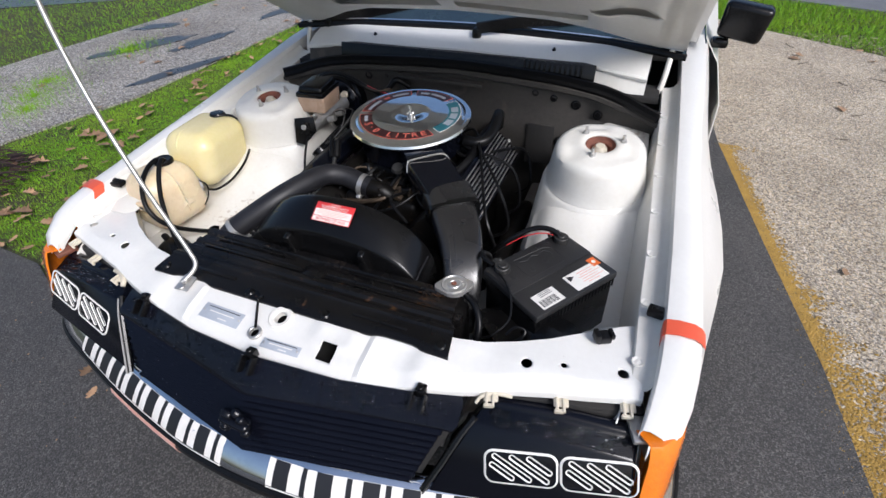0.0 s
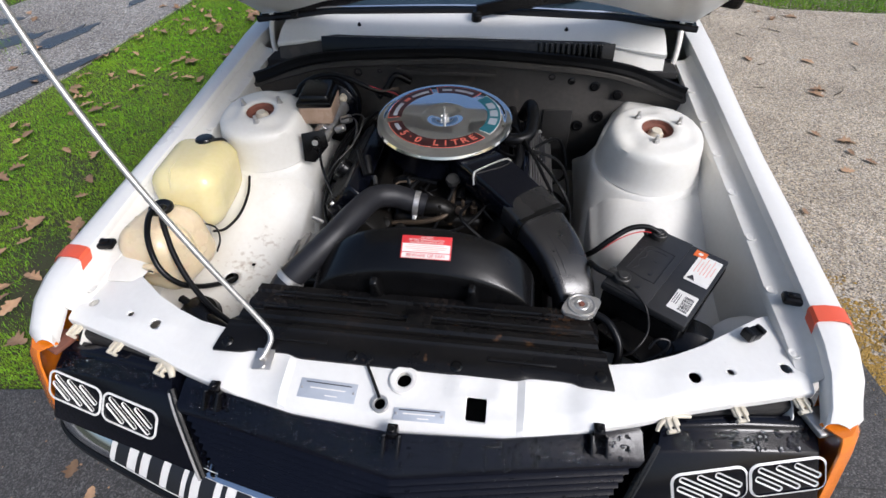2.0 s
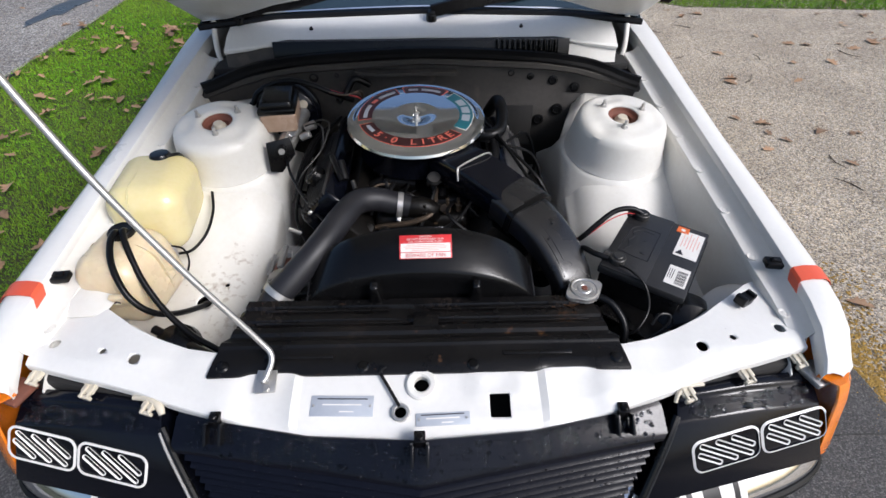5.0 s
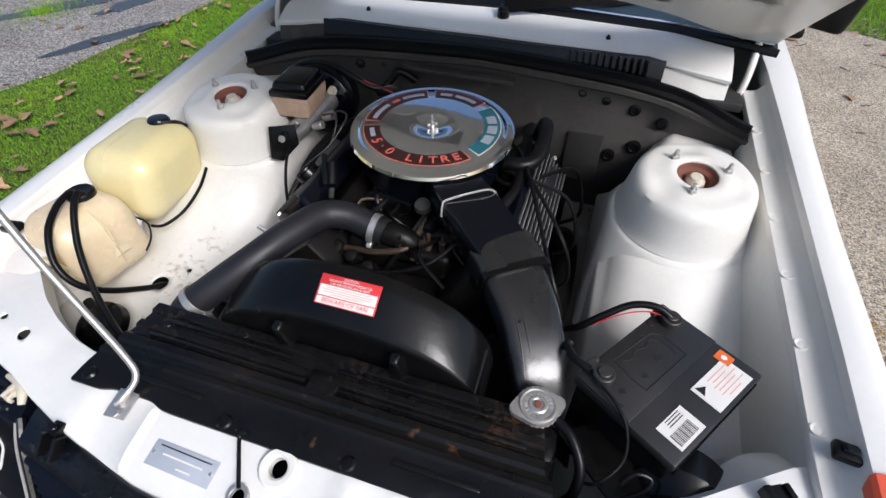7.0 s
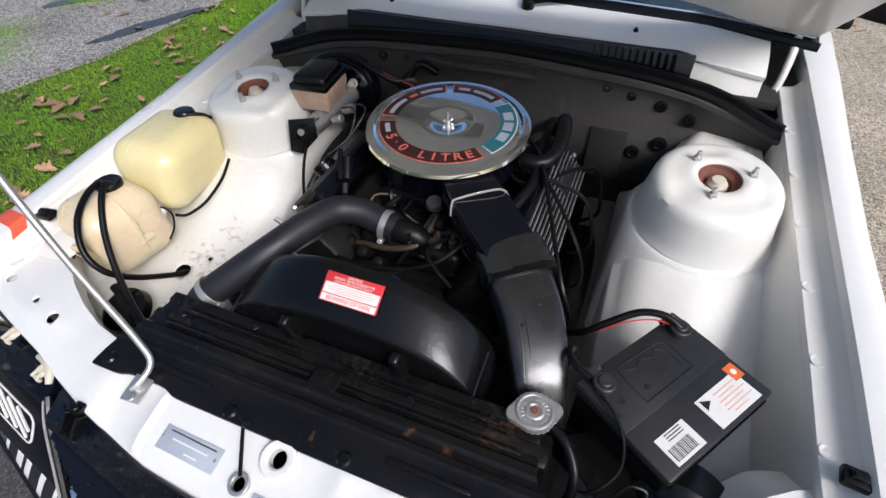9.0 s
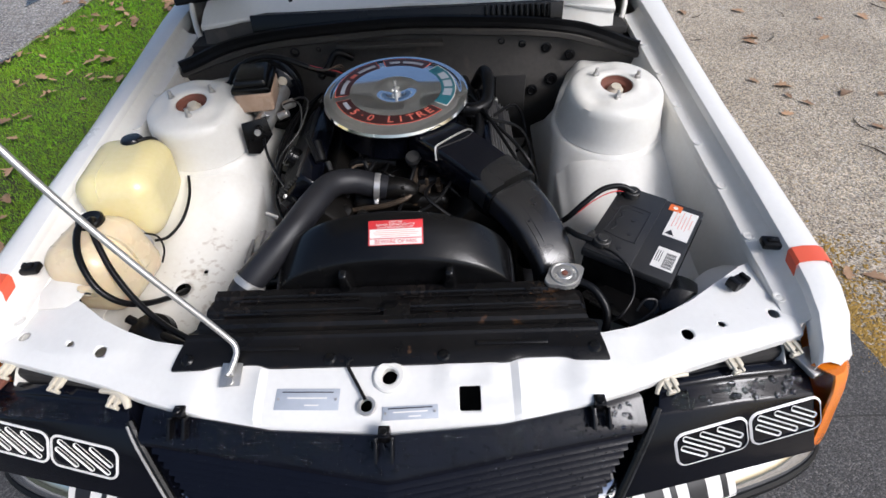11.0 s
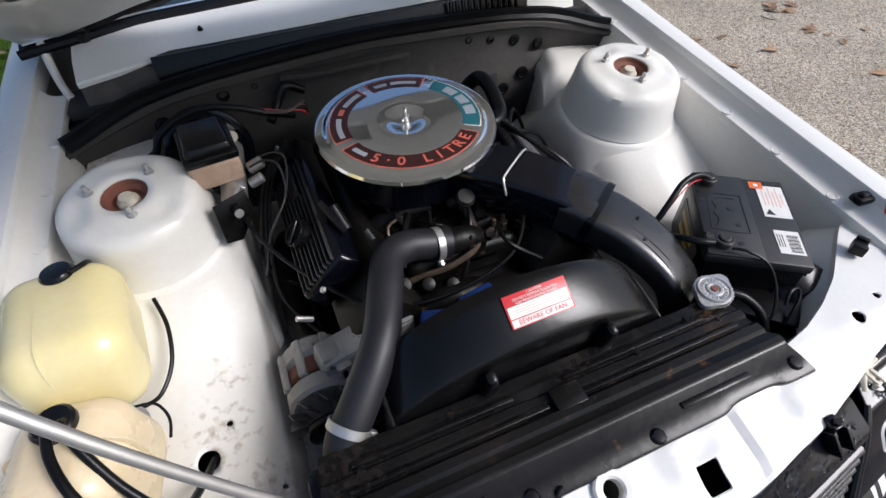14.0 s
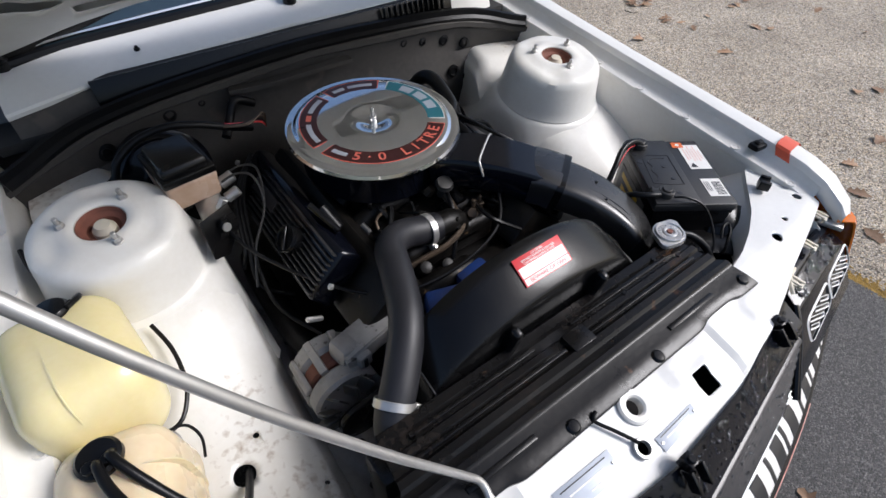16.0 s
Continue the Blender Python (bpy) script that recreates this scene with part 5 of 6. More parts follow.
part("centre_pad", box(0.046, 0.034, 0.010, pose(0.010, -0.006, 0.6755), 0.002), M["black_metal"], rc)
for x, y, z in ((-0.338, -0.094, 0.6665), (0.340, -0.090, 0.6668), (0.091, -0.098, 0.6658), (-0.098, -0.098, 0.6658)):
    part("push_clip", lathe([(0.011, 0), (0.011, 0.002), (0.008, 0.005), (0, 0.006)], pose(x, y, z, 8), 16), M["black_plastic"], rc)
for x, y in ((-0.28, 0.012), (0.14, 0.010), (0.29, 0.010), (0.245, 0.030), (-0.15, 0.032)):
    part("screw", disc(0.005, 0.003, pose(x, y, 0.676), 6), M["black_metal"], rc)
part("core", box(0.60, 0.045, 0.33, pose(0, 0.018, 0.475), 0.004), M["black_metal"], radiator)
part("side_tank", box(0.05, 0.06, 0.33, pose(0.325, 0.02, 0.49), 0.012), M["black_metal"], radiator)
part("side_tank", box(0.05, 0.06, 0.33, pose(-0.325, 0.02, 0.49), 0.012), M["black_metal"], radiator)
part("filler_neck", lathe([(0.020, -0.05), (0.020, -0.008), (0.027, -0.006), (0.027, 0)], pose(0.313, 0.050, 0.682), 24), M["black_metal"], radiator)
cap_m = pose(0.313, 0.050, 0.681, 0, 0, 25)
cap_pts = []
for k in range(48):
    a = math.tau * k / 48
    lobe = 0.011 * max(0, math.cos(2 * a)) ** 3
    cap_pts.append(((0.029 + 0.0008 * (k % 2) + lobe) * math.cos(a), (0.029 + 0.0008 * (k % 2) + lobe) * math.sin(a)))
cap = part("radiator_cap", join(prism(cap_pts, 0.0, 0.009, cap_m, 0.0012, 1), lathe([(0.027, 0.009), (0.0255, 0.0125), (0.0235, 0.0125), (0.022, 0.0105), (0.014, 0.0105), (0.012, 0.0125), (0.009, 0.0125), (0.007, 0.0105), (0, 0.0105)], cap_m, 28)), M["steel"], radiator, "grey pressed metal radiator cap")
for k in range(20):
    part("embossed_mark", box(0.0055, 0.0016, 0.0012, cap_m @ pose(0, 0, 0.0110, 0, 0, k * 18) @ pose(0.018, 0, 0), 0.0004), M["steel"], cap)
part("cap_rivet", disc(0.0055, 0.003, cap_m @ pose(0, 0, 0.0105), 12), M["rust"], cap)

shroud = thing("fan_shroud", (0.01, 0.05, 0.62), "black plastic fan shroud with a warning sticker", "fan shroud")
SC = 0.0


def shroud_pt(u, y, z):
    """A point of the arch: u runs from the left foot to the right."""
    a = math.pi * (1 - u)
    w, h = 0.232, z - 0.61
    c, s = math.cos(a), math.sin(a)
    return (SC + w * c, y, 0.61 + h * abs(s) ** 0.78)


rows = []
for k in range(49):
    u = k / 48
    rows.append([shroud_pt(u, y, z) for y, z in ((0.052, 0.625), (0.0535, 0.715), (0.0545, 0.732), (0.057, 0.7395), (0.061, 0.7435), (0.078, 0.7545), (0.0945, 0.7645), (0.112, 0.7735), (0.126, 0.7795), (0.134, 0.7805), (0.139, 0.7785), (0.142, 0.772), (0.142, 0.765))])
sb = part("hood", skin(rows, 0.003), M["black_plastic"], shroud)
for x in (-0.085, 0.105):
    part("gusset", box(0.028, 0.036, 0.058, pose(x, 0.047, 0.697, 18), 0.005, 3, 0.5), M["black_plastic"], sb)
    part("clip", tube([(x - 0.008, 0.056, 0.682), (x, 0.048, 0.685), (x + 0.010, 0.056, 0.682)], 0.002, 6), M["steel"], sb)
for s_ in (-1, 1):
    part("hood_seam", tube([Vector(shroud_pt(0.5 + s_ * 0.40, y, z)) + Vector((s_ * 0.001, -0.001, 0.001)) for y, z in ((0.0535, 0.70), (0.0545, 0.732), (0.061, 0.7435), (0.0945, 0.7645), (0.126, 0.7795))], 0.0018, 6, 4), M["ink"], sb)
LM = frame_on((0.0115, 0.0945, 0.7665), (1, 0, 0.012), (0, 0.040, 0.0245))
lab = part("warning_label", box(0.098, 0.046, 0.0008, LM, 0.0002), M["red_label"], shroud, "red and white warning sticker")
part("label_field", box(0.093, 0.0165, 0.0004, LM @ pose(0, -0.0015, 0.0006)), M["white_label"], lab)
part("label_field", box(0.093, 0.0105, 0.0004, LM @ pose(0, -0.0165, 0.0006)), M["white_label"], lab)
part("print", letters("BEWARE OF FAN", 0.0098, LM @ pose(0, -0.0165, 0.0012), 0.0002), M["red_label"], lab, smooth=0)
part("print", letters("CAUTION", 0.0052, LM @ pose(0, 0.0195, 0.0009), 0.0002), M["white_label"], lab, smooth=0)
part("print", letters("DO NOT REMOVE RADIATOR", 0.0052, LM @ pose(0, 0.0145, 0.0009), 0.0002), M["white_label"], lab, smooth=0)
part("print", letters("CAP WHEN ENGINE IS HOT", 0.0052, LM @ pose(0, 0.0095, 0.0009), 0.0002), M["white_label"], lab, smooth=0)
for k in range(4):
    part("print_bar", box((0.070, 0.082, 0.076, 0.050)[k], 0.0012, 0.0003, LM @ pose(0, 0.0035 - k * 0.0034, 0.0010)), M["pink_label"], lab)

hose = thing("radiator_hose", (-0.29, 0.05, 0.62), "thick black rubber radiator hose with steel clamps", "hose")
HP = [(-0.028, 0.318, 0.690), (-0.062, 0.320, 0.698), (-0.105, 0.318, 0.712), (-0.143, 0.294, 0.722), (-0.168, 0.234, 0.727), (-0.203, 0.155, 0.717), (-0.256, 0.094, 0.684), (-0.290, 0.064, 0.657), (-0.302, 0.040, 0.628)]
part("hose", tube(HP, 0.0275, 20, 6), M["hose"], hose)


def clamp(p, d, r, parent):
    m = frame_on(p, Vector(d).orthogonal(), Vector(d).cross(Vector(d).orthogonal()))
    part("hose_clamp", join(ring(r + 0.0025, r - 0.001, 0.013, m @ pose(0, 0, -0.0065), 28), box(0.012, 0.016, 0.010, m @ pose(r + 0.005, 0, 0, 0, 0, 0), 0.002), disc(0.004, 0.022, m @ pose(r + 0.006, -0.010, 0, -90), 8)), M["steel"], parent, "bright steel hose clamp")


clamp((-0.050, 0.318, 0.694), (-1, 0, 0.15), 0.028, hose)
clamp((-0.279, 0.0755, 0.6675), (-0.60, -0.55, -0.55), 0.0285, hose)

# ---- air cleaner ----
AC = Vector((-0.013, 0.556, 0.0))
air = thing("air_cleaner", (AC.x, AC.y, 0.66), "round chrome-lidded air cleaner with red lettering", "air cleaner")
am = Matrix.Translation((AC.x, AC.y, 0.782)) @ pose(0, 0, 0, 3.0, 0, 0)
lid = part("lid", lathe([(0.166, -0.004), (0.172, -0.002), (0.1745, 0.003), (0.172, 0.009), (0.166, 0.011), (0.160, 0.009), (0.156, 0.010), (0.152, 0.014), (0.148, 0.0155), (0.105, 0.0165), (0.060, 0.0165), (0.032, 0.016), (0.026, 0.0125), (0.012, 0.011), (0, 0.011)], am, 72), M["chrome"], air, "mirror chrome lid with a decal ring")
part("housing", lathe([(0.168, -0.006), (0.160, -0.010), (0.150, -0.016), (0.147, -0.055), (0.150, -0.075), (0.120, -0.085), (0.06, -0.09), (0, -0.09)], am, 56), M["black_paint"], air)
part("lid_gasket", ring(0.158, 0.150, 0.006, am @ pose(0, 0, -0.012), 56), M["rubber"], air)
part("wing_nut", join(disc(0.007, 0.010, am @ pose(0, 0, 0.011), 12), disc(0.0032, 0.028, am @ pose(0, 0, 0.011), 8), box(0.022, 0.004, 0.007, am @ pose(0, 0, 0.017, 0, 0, 35), 0.0016)), M["steel"], lid, "steel wing nut")


def arc_band(a0, a1, r0, r1, z, h=0.0005, n=20):
    bm = bmesh.new()
    lo, hi = [], []
    for k in range(n + 1):
        a = radians(a0 + (a1 - a0) * k / n)
        lo.append([bm.verts.new((r * math.cos(a), r * math.sin(a), z)) for r in (r0, r1)])
        hi.append([bm.verts.new((r * math.cos(a), r * math.sin(a), z + h)) for r in (r0, r1)])
    for k in range(n):
        bm.faces.new((hi[k][0], hi[k][1], hi[k + 1][1], hi[k + 1][0]))
        for j in (0, 1):
            bm.faces.new((lo[k][j], lo[k + 1][j], hi[k + 1][j], hi[k][j]))
    for k in (0, n):
        bm.faces.new((lo[k][0], lo[k][1], hi[k][1], hi[k][0]))
    return moved(bm, am)


ZD = 0.0170
for a0, a1, base, edge in ((198, 320, "maroon", "coral"), (113, 190, "maroon", "coral"), (327, 406, "teal", "white_label"), (54, 106, "maroon", "coral")):
    edge_p = part("decal_border", arc_band(a0, a1, 0.1075, 0.1445, ZD - 0.0012), M[edge], lid, "coloured decal border")
    part("decal_field", arc_band(a0 + 1.0, a1 - 1.0, 0.1095, 0.1425, ZD - 0.0009), M[base], lid, "dark printed decal field")


def ring_text(text, size, r, mid, step, material):
    n = len(text)
    for k, c in enumerate(text):
        if c == " ":
            continue
        a = mid + step * (k - (n - 1) / 2)
        part("print", letters(c, size, am @ pose(r * math.cos(radians(a)), r * math.sin(radians(a)), ZD - 0.0002, 0, 0, a + 90), 0.0002, 0.0005), material, lid, "coral red letter", smooth=0)


ring_text("5\u00b70 LITRE", 0.031, 0.126, 268, 10.6, M["coral"])
for k in range(3):
    part("print_bar", arc_band(344 + k * 17, 357 + k * 17, 0.116, 0.136, ZD - 0.0005), M["plate"], lid)
for a0, a1 in ((117, 140), (144, 153), (158, 186), (60, 84), (88, 100), (203, 217)):
    part("print_bar", arc_band(a0, a1, 0.121, 0.131, ZD - 0.0005), M["coral" if a1 - a0 < 12 else "plate"], lid)

# snorkel: a flat duct, a collar and a curved elbow
sn = [(0.062, 0.440, 0.735), (0.092, 0.402, 0.745), (0.130, 0.358, 0.746), (0.180, 0.312, 0.732), (0.222, 0.275, 0.712)]
sec = [(-1.0, -0.45), (-0.92, -0.58), (0.92, -0.58), (1.0, -0.45), (1.0, 0.42), (0.9, 0.56), (-0.9, 0.56), (-1.0, 0.42)]
snork = part("snorkel", tube(sn, [0.052, 0.053, 0.054, 0.053, 0.052], per=5, section=sec), M["black_paint"], air, "flat black metal intake snorkel")
part("snorkel_edge", tube([(0.083, 0.322, 0.755), (0.082, 0.332, 0.776), (0.090, 0.343, 0.781), (0.140, 0.380, 0.786), (0.158, 0.392, 0.782), (0.166, 0.400, 0.765)], 0.0022, 6, 4), M["steel"], snork, "bright worn edge")
el = [(0.212, 0.282, 0.713), (0.242, 0.240, 0.706), (0.270, 0.196, 0.693), (0.293, 0.150, 0.673), (0.308, 0.112, 0.645), (0.311, 0.085, 0.60), (0.305, 0.070, 0.54)]
sec2 = [(math.copysign(abs(math.cos(t)) ** 0.42, math.cos(t)), 0.60 * math.copysign(abs(math.sin(t)) ** 0.42, math.sin(t))) for t in [k * math.tau / 32 for k in range(32)]]
part("elbow", tube(el, [0.054, 0.053, 0.050, 0.045, 0.041, 0.040, 0.040], per=6, section=sec2), M["duct"], air, "moulded black plastic intake elbow")
part("collar", tube([(0.194, 0.306, 0.721), (0.214, 0.284, 0.717), (0.230, 0.262, 0.711)], 0.061, per=3, section=sec2), M["duct"], air)
part("collar_lip", tube([(0.228, 0.266, 0.7115), (0.236, 0.255, 0.7085)], 0.0625, per=2, section=sec2), M["black_plastic"], air)
for k, dx in enumerate((-0.026, -0.016)):
    part("elbow_seam", tube([(p[0] + dx + 0.002 * i, p[1] - 0.016 + 0.008 * k, p[2] + (0.0305 + 0.0005 * k) * (1 - 0.10 * i / 5)) for i, p in enumerate(el[1:5])], 0.0014 + 0.0006 * k, 6, 5), M["fin" if k == 0 else "ink"], air)
for p in ((0.276, 0.205, 0.7255), (0.262, 0.165, 0.7165)):
    part("elbow_stud", disc(0.003, 0.003, pose(*p), 10), M["ink"], air)
part("breather_hose", tube([(0.148, 0.560, 0.735), (0.180, 0.560, 0.735), (0.205, 0.580, 0.738), (0.214, 0.622, 0.752), (0.213, 0.662, 0.768), (0.205, 0.700, 0.760), (0.19, 0.75, 0.70)], 0.016, 14), M["rubber"], air, "black rubber breather hose")

# ---- engine ----
engine = thing("engine", (0, 0.45, 0.31), "dark oily V8 engine with finned black rocker covers", "engine")
part("block", box(0.40, 0.56, 0.28, pose(0, 0.48, 0.46), 0.03), M["engine"], engine)
for s in (1, -1):
    hm = pose(s * 0.175, 0.49, 0.615, 0, s * 42, 0)
    part("cylinder_head", box(0.13, 0.50, 0.09, hm, 0.012), M["engine"], engine)
    rm = pose(s * (0.222 if s > 0 else 0.236), 0.475 if s > 0 else 0.522, 0.667, 0, s * 46, 0)
    rk = part("rocker_cover", box(0.118, 0.47 if s > 0 else 0.40, 0.050, rm, 0.010, 3, 0.93), M["black_paint"], engine, "black finned alloy rocker cover")
    for k in range(9):
        x = -0.042 + k * 0.0105
        y0, y1 = (-0.19, 0.20) if s > 0 else ((-0.185, 0.11) if k not in (4, 5, 6) else (-0.185, 0.02))
        # light is put into the fin colour: right side lit silver, left side dark
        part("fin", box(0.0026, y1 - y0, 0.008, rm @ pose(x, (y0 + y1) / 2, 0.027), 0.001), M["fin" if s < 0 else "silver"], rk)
    part("logo_bar", box(0.026, 0.10, 0.006, rm @ pose(0.008 if s < 0 else 0.002, 0.07 if s < 0 else 0.12, 0.0285), 0.001), M["ink"], rk)
    for y in (-0.215, 0.215):
        part("bolt", disc(0.006, 0.006, rm @ pose(0.0, y, 0.024), 6), M["steel"], rk)
    for k in range(4 if s > 0 else 3):
        y = 0.30 + k * 0.115
        way = [(s * 0.09, 0.62, 0.70), (s * 0.17, 0.60 - 0.03 * k, 0.745 - 0.01 * k), (s * 0.29, y + 0.02, 0.68), (s * 0.325, y, 0.58), (s * 0.285, y, 0.535)] if s > 0 else [(-0.23, 0.70, 0.72), (-0.285 - 0.008 * k, 0.62, 0.69), (-0.318 - 0.008 * k, 0.52, 0.640), (-0.330 - 0.006 * k, 0.42 + 0.06 * k, 0.58), (-0.285, 0.34 + 0.12 * k, 0.535)]
        part("spark_lead", tube(way, 0.0042, 8), M["rubber"], engine)
    part("exhaust_manifold", tube([(s * 0.29, 0.26, 0.50), (s * 0.315, 0.4, 0.49), (s * 0.315, 0.6, 0.48), (s * 0.30, 0.72, 0.43)], 0.028, 12), M["engine"], engine)
oc = pose(-0.236, 0.500, 0.667, 0, -46, 0) @ pose(-0.002, -0.055, 0.022)
part("oil_cap", join(disc(0.026, 0.026, oc, 24, 0.004), ring(0.026, 0.019, 0.005, oc @ pose(0, 0, 0.024), 24), box(0.044, 0.008, 0.006, oc @ pose(0, 0, 0.028, 0, 0, 40), 0.002)), M["black_plastic"], engine, "round black oil filler cap")
part("intake_manifold", box(0.22, 0.40, 0.07, pose(0, 0.50, 0.635), 0.02, 3), M["engine"], engine)
for k in range(4):
    for s in (1, -1):
        part("intake_runner", tube([(s * 0.02, 0.36 + k * 0.085, 0.665), (s * 0.08, 0.36 + k * 0.085, 0.672), (s * 0.14, 0.36 + k * 0.085, 0.64)], 0.022, 10, 4), M["engine"], engine)
part("carburettor", join(box(0.13, 0.16, 0.05, pose(-0.01, 0.55, 0.665), 0.01), box(0.05, 0.05, 0.03, pose(0.05, 0.47, 0.66), 0.006), disc(0.02, 0.03, pose(-0.06, 0.48, 0.65), 14)), M["engine"], engine)
part("thermostat_housing", join(tube([(-0.03, 0.318, 0.690), (0.0, 0.318, 0.688), (0.022, 0.322, 0.672), (0.03, 0.33, 0.64)], 0.024, 14), box(0.07, 0.06, 0.014, pose(0.03, 0.33, 0.642), 0.004)), M["engine"], engine)
part("vacuum_switch", join(lathe([(0, 0.016), (0.015, 0.014), (0.017, 0.008), (0.015, 0.0), (0.008, -0.004), (0.008, -0.03), (0, -0.03)], pose(0.030, 0.375, 0.722, 20), 24), lathe([(0.0175, 0.005), (0.0185, 0.007), (0.0175, 0.009)], pose(0.030, 0.375, 0.722, 20), 24)), M["fin"], engine, "small dull metal vacuum valve")
part("coolant_pipe", tube([(0.05, 0.345, 0.690), (0.055, 0.375, 0.700), (0.10, 0.40, 0.700)], 0.013, 12), M["black_metal"], engine)
part("metal_pipe", tube([(-0.13, 0.30, 0.640), (-0.08, 0.292, 0.655), (-0.03, 0.285, 0.668), (0.02, 0.30, 0.680), (0.032, 0.345, 0.690), (0.032, 0.372, 0.705)], 0.0062, 8), M["brass"], engine, "oily brown metal pipe")
part("rubber_pipe", tube([(0.034, 0.37, 0.710), (0.020, 0.33, 0.690), (-0.005, 0.29, 0.650), (-0.03, 0.27, 0.61)], 0.0045, 8), M["rubber"], engine)
part("water_pump", join(disc(0.055, 0.10, pose(0.0, 0.245, 0.575, 90), 24), box(0.20, 0.07, 0.10, pose(0.01, 0.25, 0.56), 0.02), tube([(-0.12, 0.26, 0.60), (-0.06, 0.25, 0.625), (0.0, 0.25, 0.62)], 0.026, 12)), M["engine"], engine)
for x, y, z, r in ((-0.085, 0.275, 0.650, 0.014), (-0.045, 0.262, 0.645, 0.014), (-0.125, 0.29, 0.65, 0.016)):
    part("pump_boss", lathe([(r, -0.03), (r, 0.0), (r * 0.8, 0.006), (r * 0.3, 0.008), (0, 0.008)], pose(x, y, z, 35), 18), M["engine"], engine)
part("timing_cover", box(0.26, 0.05, 0.16, pose(0.0, 0.215, 0.52), 0.02), M["blue"], engine, "blue painted engine front cover")
part("blue_bracket", join(box(0.10, 0.05, 0.05, pose(-0.075, 0.205, 0.615, 20, 0, -18), 0.01), box(0.07, 0.05, 0.05, pose(-0.015, 0.215, 0.625, 10, 0, 10), 0.01)), M["blue"], engine, "blue painted engine bracket")
fan = part("fan_hub", disc(0.05, 0.06, pose(0.0, 0.20, 0.55, 90), 20), M["engine"], engine)
for k in range(6):
    part("fan_blade", box(0.20, 0.006, 0.065, pose(0, 0.155, 0.52) @ pose(0, 0, 0, 0, k * 60, 0) @ pose(0.10, 0, 0, 25), 0.002), M["black_plastic"], fan)
# alternator on the left with its bracket
AX = -0.306
alt = part("alternator", join(disc(0.060, 0.034, pose(AX, 0.224, 0.540, 90), 32, 0.006), disc(0.058, 0.040, pose(AX, 0.300, 0.540, 90), 32, 0.008)), M["cast"], engine, "dusty grey cast alternator")
part("winding", disc(0.053, 0.030, pose(AX, 0.262, 0.540, 90), 32), M["rust"], alt, "copper brown stator winding")
for k in range(8):
    a = radians(k * 45 + 20)
    part("housing_rib", box(0.014, 0.070, 0.010, pose(AX + 0.059 * math.cos(a), 0.258, 0.540 + 0.059 * math.sin(a), 0, 90 - math.degrees(a), 0), 0.002), M["cast"], alt)
part("alternator_bracket", join(box(0.165, 0.052, 0.014, pose(-0.213, 0.246, 0.618, 0, -4, 10), 0.004), box(0.165, 0.008, 0.034, pose(-0.210, 0.222, 0.604, 0, -4, 10), 0.003), box(0.050, 0.046, 0.040, pose(-0.275, 0.238, 0.604, 0, 12, 10), 0.010), box(0.026, 0.030, 0.030, pose(-0.262, 0.212, 0.600, 0, 0, 10), 0.005)), M["cast"], engine, "dusty grey cast alternator bracket")
part("bracket_slot", box(0.008, 0.003, 0.022, pose(-0.262, 0.1965, 0.600, 0, 0, 10), 0.001), M["ink"], engine)
for k in range(12):
    a = k * 30
    part("cooling_vane", box(0.030, 0.026, 0.0035, pose(AX, 0.172, 0.540) @ pose(0, 0, 0, 0, a, 0) @ pose(0.050, 0, 0, 38), 0.001), M["fin"], alt, "curled steel fan vane")
part("pulley", lathe([(0.0, 0.0), (0.030, 0.0), (0.040, 0.004), (0.031, 0.011), (0.040, 0.018), (0.030, 0.022), (0, 0.024)], pose(AX, 0.158, 0.540, 90), 28), M["black_metal"], alt)
part("adjuster_bolt", disc(0.008, 0.03, pose(-0.225, 0.175, 0.60, 60, 0, 20), 6), M["steel"], engine)
part("fan_belt", tube([(-0.338, 0.147, 0.55), (-0.306, 0.147, 0.574), (-0.10, 0.150, 0.60), (0.04, 0.150, 0.59), (0.04, 0.150, 0.48), (-0.15, 0.148, 0.48), (-0.318, 0.147, 0.508), (-0.338, 0.147, 0.55)], 0.007, 6), M["rubber"], engine)
part("dipstick", join(disc(0.005, 0.03, pose(-0.285, 0.300, 0.63, 0, -60, 0), 8)), M["steel"], engine)
part("coil_tower", join(disc(0.012, 0.05, pose(-0.185, 0.405, 0.705, -50, 0, 20), 12), disc(0.006, 0.07, pose(-0.19, 0.39, 0.715, -60, 0, 25), 8)), M["rubber"], engine)
part("lead_terminal", disc(0.0055, 0.022, pose(-0.152, 0.345, 0.722, -60, 0, 20), 10), M["fin"], engine, "bright lead terminal")
part("throttle_bracket", join(box(0.10, 0.004, 0.03, pose(0.22, 0.33, 0.66, 0, 20, 30), 0.001), tube([(0.16, 0.36, 0.66), (0.20, 0.34, 0.675), (0.25, 0.30, 0.665)], 0.003, 6)), M["steel"], engine)
rr = random.Random(5)
